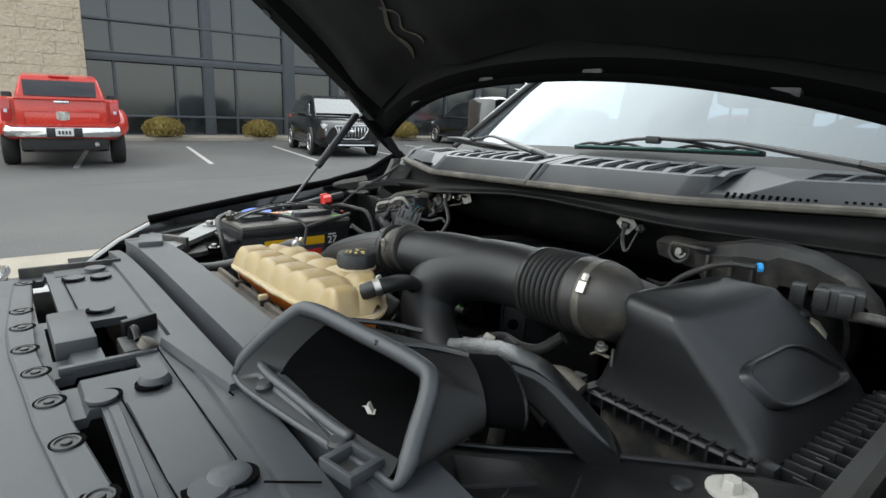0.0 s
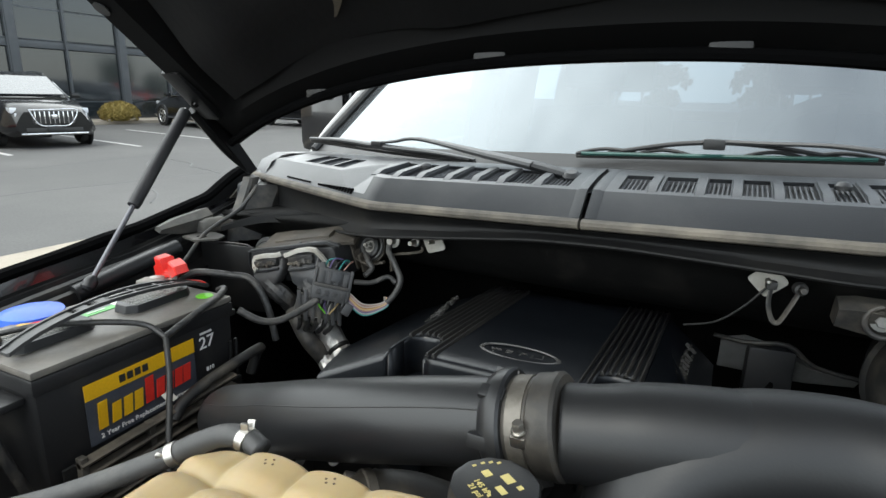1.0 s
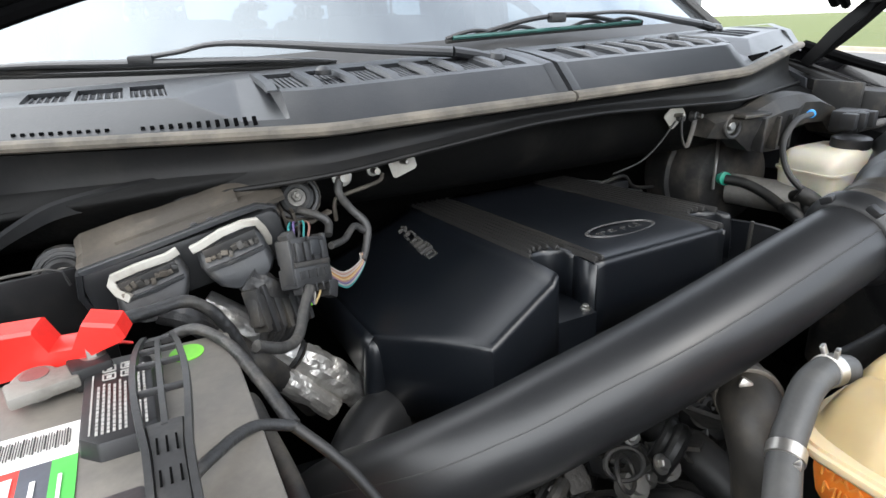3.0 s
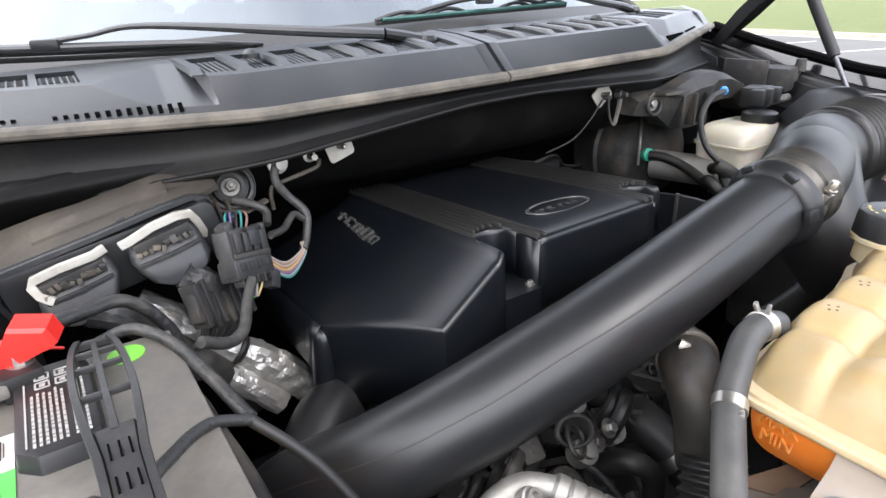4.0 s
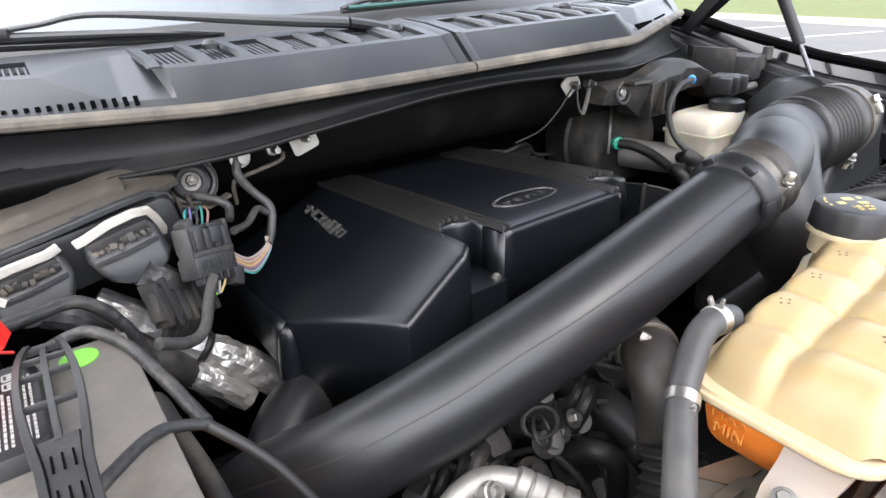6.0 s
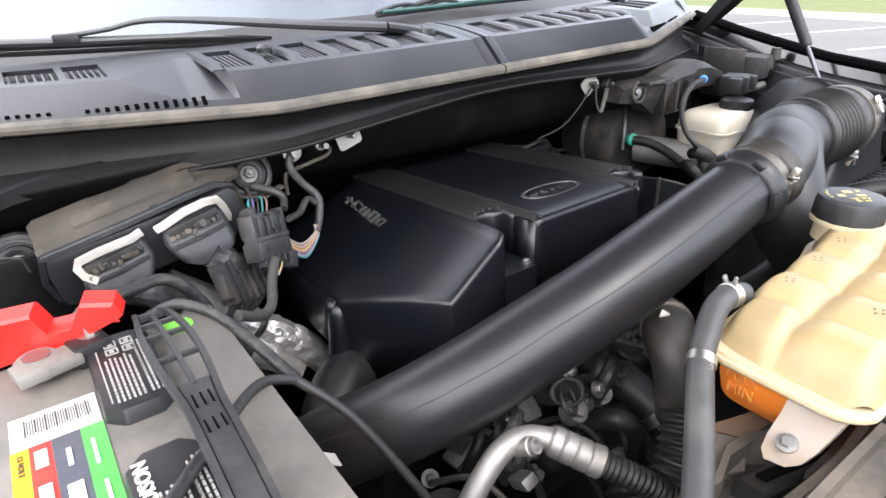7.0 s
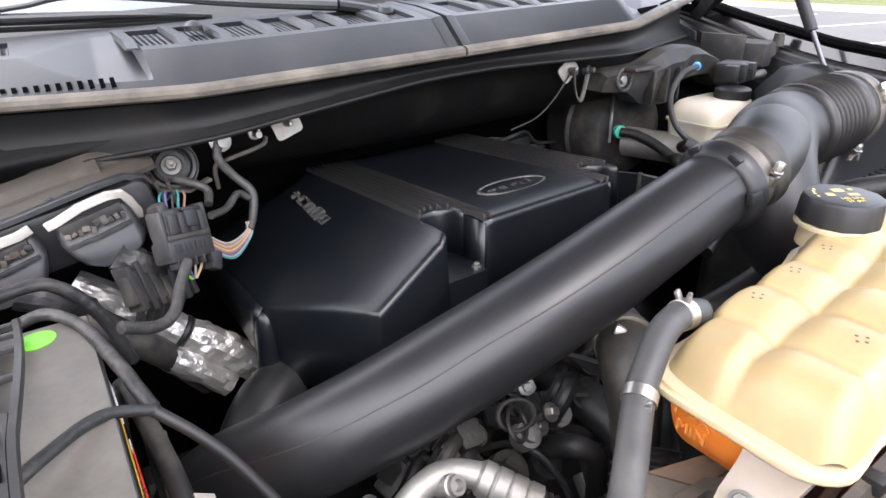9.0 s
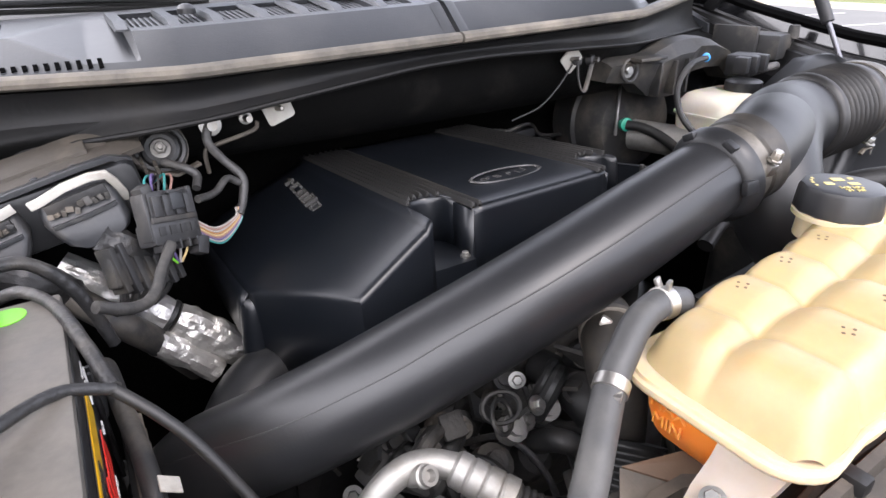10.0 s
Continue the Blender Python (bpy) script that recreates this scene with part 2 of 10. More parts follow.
M["grass"] = surface("lawn", (0.078, 0.098, 0.022), 0.9, second=(0.12, 0.125, 0.038), amount=0.5, scale=0.5, fine=30, bump=0.8, depth=0.05, spread=0.45)
M["leaf"] = surface("shrub_leaf", (0.21, 0.155, 0.036), 0.75, second=(0.13, 0.11, 0.024), scale=7, fine=30, bump=0.3, spread=0.3)
M["tree_leaf"] = surface("tree_leaf", (0.035, 0.06, 0.022), 0.75, second=(0.06, 0.085, 0.03), scale=1.2, fine=12, bump=0.3, spread=0.3)
M["bark"] = surface("bark", (0.1, 0.08, 0.06), 0.9, second=(0.06, 0.048, 0.038), scale=5, fine=25, bump=0.7, depth=0.02)
M["frame_metal"] = surface("bronze_window_frame", (0.055, 0.062, 0.07), 0.45, second=(0.075, 0.081, 0.088), scale=2, fine=80, bump=0.05)
M["truck_red"] = surface("red_car_paint", (0.56, 0.026, 0.012), 0.25, second=(0.48, 0.02, 0.01), scale=2, fine=80, bump=0.0, coat=0.7)
M["car_black"] = surface("black_car_paint", (0.006, 0.0063, 0.007), 0.16, second=(0.009, 0.009, 0.01), scale=2, fine=80, bump=0.0, spec=0.4, coat=0.15)
M["car_silver"] = surface("silver_car_paint", (0.42, 0.43, 0.44), 0.3, metal=0.5, scale=2, fine=80, bump=0.0, coat=0.7)
M["tyre"] = surface("tyre_rubber", (0.016, 0.016, 0.016), 0.75, second=(0.03, 0.029, 0.028), scale=6, fine=60, bump=0.3)
M["rim"] = surface("alloy_rim", (0.55, 0.55, 0.55), 0.28, metal=0.85, scale=6, fine=60, bump=0.0)
M["tail_red"] = surface("tail_light_lens", (0.4, 0.012, 0.012), 0.15, scale=9, fine=80, bump=0.0, coat=0.8)
M["lens"] = surface("headlight_lens", (0.55, 0.57, 0.6), 0.12, scale=9, fine=80, bump=0.0, coat=1.0)
M["car_screen"] = surface("car_windscreen", (0.06, 0.065, 0.07), 0.05, scale=9, fine=80, bump=0.0, coat=1.0)
M["seat"] = surface("grey_seat_cloth", (0.10, 0.12, 0.15), 0.8, second=(0.15, 0.16, 0.18), scale=8, fine=160, bump=0.3)
M["cab_trim"] = surface("grey_cab_trim", (0.12, 0.125, 0.135), 0.7, second=(0.15, 0.155, 0.165), scale=5, fine=200, bump=0.15)
M["room"] = surface("dim_showroom", (0.06, 0.057, 0.052), 0.8, second=(0.11, 0.1, 0.085), scale=1.3, fine=20, bump=0.0)
M["brown"] = surface("rusty_brown_plastic", (0.1, 0.06, 0.035), 0.6, second=(0.05, 0.04, 0.032), amount=0.5, scale=20, fine=120, bump=0.3)
M["gold"] = surface("brass_wire", (0.42, 0.31, 0.14), 0.45, scale=40, fine=200, bump=0.0)
M["wire_white"] = surface("wire_white", (0.3, 0.285, 0.26), 0.5, bump=0.0)
M["wire_pink"] = surface("wire_pink", (0.25, 0.14, 0.115), 0.5, bump=0.0)
M["wire_orange"] = surface("wire_orange", (0.3, 0.15, 0.05), 0.5, bump=0.0)
M["wire_teal"] = surface("wire_teal", (0.025, 0.19, 0.18), 0.5, bump=0.0)
M["wire_violet"] = surface("wire_violet", (0.1, 0.07, 0.18), 0.5, bump=0.0)


def translucent(name, colour, second, rough=0.35, through=0.35):
    m = surface(name, colour, rough, second=second, amount=0.5, scale=9, fine=120, bump=0.04, spread=0.05)
    p = m.node_tree.nodes["Principled BSDF"]
    p.inputs["Subsurface Weight"].default_value = through
    p.inputs["Subsurface Radius"].default_value = (0.03, 0.016, 0.005)
    p.inputs["Subsurface Scale"].default_value = 0.5
    return m


M["tank"] = translucent("yellowed_translucent_plastic", (0.37, 0.28, 0.145), (0.335, 0.225, 0.098), rough=0.42)
M["tank_low"] = translucent("coolant_behind_plastic", (0.72, 0.19, 0.02), (0.66, 0.24, 0.04))
M["tank_edge"] = translucent("pale_weld_flange", (0.5, 0.41, 0.27), (0.46, 0.35, 0.21))
M["tank_mark"] = translucent("moulded_tank_mark", (0.70, 0.23, 0.05), (0.66, 0.27, 0.07))
M["tank_foot"] = translucent("clear_milky_plastic", (0.30, 0.245, 0.195), (0.36, 0.31, 0.265))
M["reservoir"] = translucent("milky_reservoir", (0.58, 0.54, 0.45), (0.66, 0.62, 0.54))


def pane(name, tint, haze, ior=1.5, rough=0.02, sheen=(0.95, 0.97, 1.0)):
    """Glass: gloss by Fresnel over a tinted view through, with a film of haze."""
    m, n, l, p = shader(name)
    n.remove(p)
    out = n["Material Output"]
    tr = n.new("ShaderNodeBsdfTransparent")
    tr.inputs["Color"].default_value = (*tint, 1)
    df = n.new("ShaderNodeBsdfDiffuse")
    df.inputs["Color"].default_value = (0.6, 0.63, 0.66, 1)
    a = n.new("ShaderNodeMixShader")
    no = n.new("ShaderNodeTexNoise")
    no.inputs["Scale"].default_value, no.inputs["Detail"].default_value = 3.0, 5.0
    co = n.new("ShaderNodeTexCoord")
    l.new(co.outputs["Object"], no.inputs["Vector"])
    hz = n.new("ShaderNodeMapRange")
    hz.inputs["To Min"].default_value, hz.inputs["To Max"].default_value = haze * 0.5, haze * 1.5
    l.new(no.outputs["Fac"], hz.inputs["Value"])
    l.new(hz.outputs["Result"], a.inputs["Fac"])
    l.new(tr.outputs["BSDF"], a.inputs[1])
    l.new(df.outputs["BSDF"], a.inputs[2])
    gl = n.new("ShaderNodeBsdfGlossy")
    gl.inputs["Roughness"].default_value = rough
    gl.inputs["Color"].default_value = (*sheen, 1)
    fr = n.new("ShaderNodeFresnel")
    fr.inputs["IOR"].default_value = ior
    b = n.new("ShaderNodeMixShader")
    l.new(fr.outputs["Fac"], b.inputs["Fac"])
    l.new(a.outputs["Shader"], b.inputs[1])
    l.new(gl.outputs["BSDF"], b.inputs[2])
    l.new(b.outputs["Shader"], out.inputs["Surface"])
    return m


M["windshield"] = pane("windshield_glass", (0.05, 0.07, 0.09), 0.08, ior=2.12, rough=0.014, sheen=(0.87, 0.95, 1.0))
M["dark_glass"] = pane("tinted_car_glass", (0.12, 0.13, 0.14), 0.02, ior=1.6)
M["facade_glass"] = surface("dark_tinted_facade_glass", (0.014, 0.018, 0.021), 0.03, second=(0.024, 0.028, 0.03), scale=0.35, fine=3, bump=0.0, spec=0.85)

# ---- mesh helpers ----
def thing(name, at, label, category, group="", kind=""):
    e = new(name)
    e.location = at
    e.empty_display_size = 0.05
    return tagged(e, label, category, group, kind)


def smooth_by_angle(me, angle):
    me.polygons.foreach_set("use_smooth", [True] * len(me.polygons))
    if angle < 179:
        me.set_sharp_from_angle(angle=radians(angle))


def part(name, bm, material, parent=None, label="", angle=35, group="", kind=""):
    """Links a bmesh given in world places as one mesh object under its thing or part."""
    base = Matrix.Identity(4)
    top = parent
    while top is not None:
        base = top.matrix_basis @ base
        top = top.parent
    bm.transform(base.inverted())
    bmesh.ops.recalc_face_normals(bm, faces=bm.faces)
    me = bpy.data.meshes.new(name)
    bm.to_mesh(me)
    bm.free()
    me.materials.append(M[material] if isinstance(material, str) else material)
    smooth_by_angle(me, angle)
    ob = new(name, me)
    ob.parent = parent
    return tagged(ob, label, "", group, kind)


def alone(name, bm, material, label, category, group="", kind="", angle=35, at=None):
    """A thing that is one single mesh."""
    if at is not None:
        bm.transform(Matrix.Translation(-Vector(at)))
    ob = part(name, bm, material, None, "", angle)
    if at is not None:
        ob.location = at
    return tagged(ob, label, category, group, kind)


def box(cx, cy, cz, sx, sy, sz, bevel=0.0, rot=None, seg=2, bm=None):
    bm = bm or bmesh.new()
    m = Matrix.Translation((cx, cy, cz)) @ (rot or Matrix.Identity(4)) @ Matrix.Diagonal((sx, sy, sz, 1))
    made = bmesh.ops.create_cube(bm, size=1, matrix=m)
    if bevel:
        es = list({e for v in made["verts"] for e in v.link_edges})
        bmesh.ops.bevel(bm, geom=es, offset=bevel, segments=seg, profile=0.6, affect="EDGES")
    return bm


def turn(rx=0, ry=0, rz=0):
    return Euler((radians(rx), radians(ry), radians(rz))).to_matrix().to_4x4()


def aim(axis):
    """Rotation that takes z to the given axis."""
    return Vector(axis).normalized().to_track_quat("Z", "Y").to_matrix().to_4x4()


def ring_loft(rings, closed_ends=True, bm=None, loop=True):
    bm = bm or bmesh.new()
    vs = [[bm.verts.new(p) for p in r] for r in rings]
    n = len(rings[0])
    for a, b in zip(vs[:-1], vs[1:]):
        for i in range(n if loop else n - 1):
            j = (i + 1) % n
            bm.faces.new((a[i], a[j], b[j], b[i]))
    if closed_ends and loop:
        bm.faces.new(vs[0][::-1])
        bm.faces.new(vs[-1])
    return bm


def lathe(centre, axis, profile, seg=24, bm=None):
    """profile: (distance along the axis, radius) from one end to the other."""
    m = Matrix.Translation(centre) @ aim(axis)
    rings = []
    for h, r in profile:
        rings.append([m @ Vector((max(r, 1e-4) * math.cos(2 * math.pi * k / seg), max(r, 1e-4) * math.sin(2 * math.pi * k / seg), h)) for k in range(seg)])
    return ring_loft(rings, True, bm)


def spline(points, steps=8):
    """Catmull-Rom through points of any size."""
    P = [np.array(p, float) for p in points]
    P = [2 * P[0] - P[1]] + P + [2 * P[-1] - P[-2]]
    out = []
    for i in range(1, len(P) - 2):
        a, b, c, d = P[i - 1:i + 3]
        for k in range(steps):
            t = k / steps
            out.append(0.5 * ((2 * b) + (c - a) * t + (2 * a - 5 * b + 4 * c - d) * t * t + (3 * b - a - 3 * c + d) * t ** 3))
    out.append(P[-2])
    return out


def tube(points, radius, seg=12, steps=8, bm=None, wobble=0.0, squash=1.0, straight=False):
    """A tube along a smooth line. points: (x, y, z) or (x, y, z, r)."""
    pts = [tuple(p) + ((radius,) if len(p) == 3 else ()) for p in points]
    line = [np.array(p, float) for p in pts] if straight else spline(pts, steps)
    rings = []
    side = None
    for i, p in enumerate(line):
        a, b = line[max(0, i - 1)], line[min(len(line) - 1, i + 1)]
        d = Vector(b[:3] - a[:3]).normalized()
        if side is None:
            side = d.orthogonal().normalized() if abs(d.z) > 0.9 else d.cross(Vector((0, 0, 1))).normalized()
        side = (side - d * side.dot(d)).normalized()
        up = side.cross(d)
        r = p[3]
        ring = []
        for k in range(seg):
            a2 = 2 * math.pi * k / seg
            rr = r * (1 + (wobble * noise.noise(Vector(p[:3]) * 60 + Vector((k, 0, 0))) if wobble else 0))
            ring.append(Vector(p[:3]) + side * rr * math.cos(a2) + up * rr * squash * math.sin(a2))
        rings.append(ring)
    return ring_loft(rings, True, bm)


def corrugated(points, radius, depth, pitch, seg=14, bm=None):
    line = spline(points, 40)
    out, run = [], 0.0
    for a, b in zip(line[:-1], line[1:]):
        L = np.linalg.norm(b[:3] - a[:3])
        run += L
        out.append(tuple(b[:3]) + (radius + depth * (0.5 + 0.5 * math.cos(2 * math.pi * run / pitch)),))
    return tube(out, radius, seg, bm=bm, straight=True)


def outline(points, z0, z1, bevel=0.0, bm=None, inset=0.0):
    """A flat shape from its corners in plan, between two heights, tapered by inset at the top."""
    bm = bm or bmesh.new()
    c = Vector((sum(p[0] for p in points), sum(p[1] for p in points))) / len(points)
    low = [bm.verts.new((p[0], p[1], z0)) for p in points]
    top = []
    for p in points:
        v = Vector(p[:2])
        v = v - (v - c).normalized() * inset
        top.append(bm.verts.new((v.x, v.y, z1)))
    n = len(points)
    f = bm.faces.new(top)
    bm.faces.new(low[::-1])
    for i in range(n):
        bm.faces.new((low[i], low[(i + 1) % n], top[(i + 1) % n], top[i]))
    if bevel:
        bmesh.ops.bevel(bm, geom=list(f.edges) + [e for e in bm.edges if abs(e.verts[0].co.z - e.verts[1].co.z) > abs(z1 - z0) * 0.9], offset=bevel, segments=2, profile=0.6, affect="EDGES")
    return bm


def rounded(x0, x1, y0, y1, r, n=4):
    pts = []
    for cx, cy, a0 in ((x1 - r, y1 - r, 0), (x0 + r, y1 - r, 90), (x0 + r, y0 + r, 180), (x1 - r, y0 + r, 270)):
        for k in range(n + 1):
            a = radians(a0 + 90 * k / n)
            pts.append((cx + r * math.cos(a), cy + r * math.sin(a)))
    return pts


def grid_sheet(nu, nv, f, thick=None, skip=None, bm=None):
    """A sheet of nu x nv cells; f(u, v) gives the place. With thick (a vector) it is a solid slab; skip(i, j) leaves a cell open."""
    bm = bm or bmesh.new()
    A = [[bm.verts.new(f(i / nu, j / nv)) for j in range(nv + 1)] for i in range(nu + 1)]
    have = lambda i, j: 0 <= i < nu and 0 <= j < nv and not (skip and skip(i, j))
    if thick is not None:
        B = [[bm.verts.new(Vector(A[i][j].co) + Vector(thick)) for j in range(nv + 1)] for i in range(nu + 1)]
    for i in range(nu):
        for j in range(nv):
            if not have(i, j):
                continue
            bm.faces.new((A[i][j], A[i + 1][j], A[i + 1][j + 1], A[i][j + 1]))
            if thick is None:
                continue
            bm.faces.new((B[i][j + 1], B[i + 1][j + 1], B[i + 1][j], B[i][j]))
            for di, dj, p, q in ((-1, 0, (i, j), (i, j + 1)), (1, 0, (i + 1, j + 1), (i + 1, j)), (0, -1, (i + 1, j), (i, j)), (0, 1, (i, j + 1), (i + 1, j + 1))):
                if not have(i + di, j + dj):
                    bm.faces.new((A[p[0]][p[1]], B[p[0]][p[1]], B[q[0]][q[1]], A[q[0]][q[1]]))
    loose = [v for v in bm.verts if not v.link_faces]
    bmesh.ops.delete(bm, geom=loose, context="VERTS")
    return bm


def cell_sheet(xs, ys, f, thick, holes=()):
    """A slab over the cells between the cuts xs and ys, with holes (x0, x1, y0, y1) left open; f(x, y) gives the place."""
    nu, nv = len(xs) - 1, len(ys) - 1

    def g(u, v):
        return f(xs[round(u * nu)], ys[round(v * nv)])

    def skip(i, j):
        cx, cy = (xs[i] + xs[i + 1]) / 2, (ys[j] + ys[j + 1]) / 2
        return any(a < cx < b and c < cy < d for a, b, c, d in holes)
    return grid_sheet(nu, nv, g, thick, skip)


def cuts(lo, hi, step, extra=()):
    n = max(1, round((hi - lo) / step))
    c = sorted(set([round(lo + (hi - lo) * k / n, 4) for k in range(n + 1)] + [round(e, 4) for e in extra if lo < e < hi]))
    keep = [c[0]]
    for v in c[1:]:
        if v - keep[-1] > 0.0015:
            keep.append(v)
    return keep


def torus(centre, axis, R, r, seg=28, sides=8, bm=None, sx=1.0):
    bm = bm or bmesh.new()
    m = Matrix.Translation(centre) @ aim(axis)
    vs = []
    for i in range(seg):
        a = 2 * math.pi * i / seg
        vs.append([bm.verts.new(m @ Vector(((R + r * math.cos(2 * math.pi * k / sides)) * math.cos(a) * sx, (R + r * math.cos(2 * math.pi * k / sides)) * math.sin(a), r * math.sin(2 * math.pi * k / sides)))) for k in range(sides)])
    for i in range(seg):
        for k in range(sides):
            bm.faces.new((vs[i][k], vs[(i + 1) % seg][k], vs[(i + 1) % seg][(k + 1) % sides], vs[i][(k + 1) % sides]))
    return bm


def hexbolt(centre, axis, r=0.008, h=0.007, washer=0.0, bm=None):
    bm = lathe(centre, axis, [(0, washer or r * 1.5), (0.0022, washer or r * 1.5), (0.0024, r * 1.02)], 18, bm)
    m = Matrix.Translation(Vector(centre) + Vector(axis).normalized() * 0.0022) @ aim(axis)
    rings = [[m @ Vector((q * math.cos(math.pi / 3 * k), q * math.sin(math.pi / 3 * k), z)) for k in range(6)] for z, q in ((0, r), (h * 0.8, r), (h, r * 0.82))]
    return ring_loft(rings, True, bm)


def words(text, m, size, material, parent, name="lettering", depth=0.0006, label=""):
    """Lettering in the built-in font, lying in the plane of the pose m."""
    cu = bpy.data.curves.new("lettering", "FONT")
    cu.body, cu.size, cu.align_x, cu.align_y, cu.extrude, cu.resolution_u = text, size, "CENTER", "CENTER", depth, 3
    ob = new("lettering_source", cu)
    bpy.context.view_layer.update()
    me = bpy.data.meshes.new_from_object(ob.evaluated_get(bpy.context.evaluated_depsgraph_get()))
    bpy.data.objects.remove(ob)
    bpy.data.curves.remove(cu)
    bm = bmesh.new()
    bm.from_mesh(me)
    bpy.data.meshes.remove(me)
    bm.transform(m)
    return part(name, bm, material, parent, label)


def bars(m, rows, material, parent, name="print", h=0.0008):
    """Print that cannot be read: bars (x, y, w, h) in the plane of m."""
    bm = bmesh.new()
    for x, y, w, t in rows:
        bmesh.ops.create_cube(bm, size=1, matrix=m @ Matrix.Translation((x, y, 0)) @ Matrix.Diagonal((w, t, h, 1)))
    return part(name, bm, material, parent)

# ---- the setting: ground, kerbs, lawn, building ----
bm = grid_sheet(60, 60, lambda u, v: (-420 + 840 * u, -420 + 840 * v, 0.0))
tagged(part("ground", bm, "asphalt"), "grey worn asphalt of a car park", "ground", kind="structure")


def flat_strip(name, a, b, width, z, height, material, label, category):
    a, b = Vector((*a, 0)), Vector((*b, 0))
    d = (b - a).normalized()
    s = Vector((-d.y, d.x, 0)) * width / 2
    pts = [a - s, b - s, b + s, a + s]
    bm = outline([(p.x, p.y) for p in pts], z, z + height, bevel=min(0.02, height * 0.3) if height > 0.02 else 0)
    return tagged(part(name, bm, material), label, category, kind="structure")


flat_strip("gutter", (-5.2, -9), (-4.95, 6.0), 0.75, 0.0, 0.004, "concrete", "pale concrete gutter strip let into the asphalt", "gutter")
flat_strip("kerb_lawn", (13.0, -19.0), (30.2, 38.0), 0.32, 0.0, 0.14, "concrete", "pale concrete kerb along the lawn", "kerb")
flat_strip("gutter_lawn", (12.6, -19.0), (29.8, 38.0), 0.75, 0.0, 0.005, "concrete", "pale concrete gutter beside the kerb", "gutter")
bm = grid_sheet(40, 40, lambda u, v: (13.2 + 17.2 * (v * 400 - 120 + 19) / 57 * 1.0 + u * 380, -120 + 400 * v, 0.125 + 0.02 * noise.noise(Vector((u * 60, v * 60, 0)))))
tagged(part("lawn", bm, "grass", angle=180), "mown green lawn beyond the kerb", "lawn", kind="stuff")
flat_strip("kerb_building", (-23.1, -14), (-22.0, 40), 0.3, 0.0, 0.13, "concrete", "concrete kerb in front of the glass building", "kerb")
bm = outline([(-25.4, -14), (-23.2, -14), (-22.1, 40), (-25.4, 40)], 0.0, 0.12)
tagged(part("pavement", bm, "concrete"), "pale planting bed and walk along the building", "pavement", kind="structure")

for k, (p, q) in enumerate([((-13.5, 4.15), (-19.4, 5.1)), ((-13.5, 6.95), (-19.2, 7.95)), ((-13.4, 12.6), (-19.2, 13.6)), ((-13.4, 1.35), (-19.4, 2.3)), ((-13.4, 9.9), (-19.2, 10.9))]):
    flat_strip("parking_line", p, q, 0.11, 0.0, 0.004, "line_paint", "worn white parking bay line on asphalt", "line")
for y in (1.6, 4.4, 7.2, 10.0, 12.8, 15.6):
    flat_strip("parking_line", (13.2 + 0.3 * (y - 7), y + 0.7), (18.4 + 0.3 * (y - 7), y - 0.7), 0.11, 0.0, 0.004, "line_paint", "worn white parking bay line on asphalt", "line")
bm = bmesh.new()
for k in range(5):
    x0, y0 = [(-6.5, 5.0), (-8, 7.5), (-10.4, 1.0), (7.0, 5.0), (-8.6, 3.0)][k]
    dx, dy = [(-4, 3), (-3.5, 1.4), (-1.2, 9.0), (5, 3), (0.5, 6)][k]
    tube([(x0 + dx * t + 0.2 * noise.noise(Vector((t * 5, k, 0))), y0 + dy * t + 0.2 * noise.noise(Vector((k, t * 5, 3))), 0.0) for t in (0, .15, .3, .45, .6, .75, .9, 1)], 0.019, 5, 6, bm=bm, squash=0.3)
tagged(part("crack_filler", bm, "ink_and_shade"), "thin dark filled cracks in the asphalt", "cracks", kind="stuff")

# the building: a stone pier and a tinted glass front
building = thing("building", (-24.5, 6, 0.12), "two-storey showroom with tan stone pier and tinted glass front", "building")
YW = 3.05
FX = lambda y: -24.55 + 0.02 * (y - 6)
bm = bmesh.new()
bmesh.ops.create_cube(bm, size=1, matrix=Matrix.Translation((-24.9, YW - 11, 4.6)) @ Matrix.Diagonal((1.3, 22, 9, 1)))
wall = part("wall", bm, "stone", building, "tan split-faced stone wall")
blocks = bmesh.new()
row = 0
z = 0.12
while z < 7.9:
    h = 0.4
    y = YW - 12 + (0.4 if row % 2 else 0)
    while y < YW - 0.02:
        w = min(0.8 * random.choice((0.7, 1, 1.4)), YW - y)
        d = random.uniform(0.0, 0.03)
        if w > 0.08:
            box(-24.25 + d, y + w / 2, z + h / 2, 0.05, w - 0.007, h - 0.007, 0.008, seg=1, bm=blocks)
        y += w
    z += h
    row += 1
part("stonework", blocks, "stone", building, "tan split-faced stones in courses", kind="stuff", angle=25)
# mullions, transoms and panes
levels = [0.12, 0.85, 2.85, 3.15, 4.3, 5.9, 7.9]
ys = [3.05, 3.98, 6.13, 7.2, 7.55, 8.5, 10.6, 11.05, 12.9, 13.2, 15.0, 17.2, 17.5, 19.6, 21.7, 22.0, 24.2, 26.4]
for z0, z1 in zip(levels[:-1], levels[1:]):
    for a, b in zip(ys[:-1], ys[1:]):
        if z0 in (2.85,) or b - a < 0.46:
            continue
        bm = box(FX(a), (a + b) / 2, (z0 + z1) / 2, 0.012, b - a - 0.08, z1 - z0 - 0.07)
        part("pane", bm, "facade_glass", building)
for y in ys:
    wide = 0.09
    bm = box(FX(y) + 0.02, y, 4.0, 0.12, wide, 7.8, 0.008)
    part("mullion", bm, "frame_metal", building)
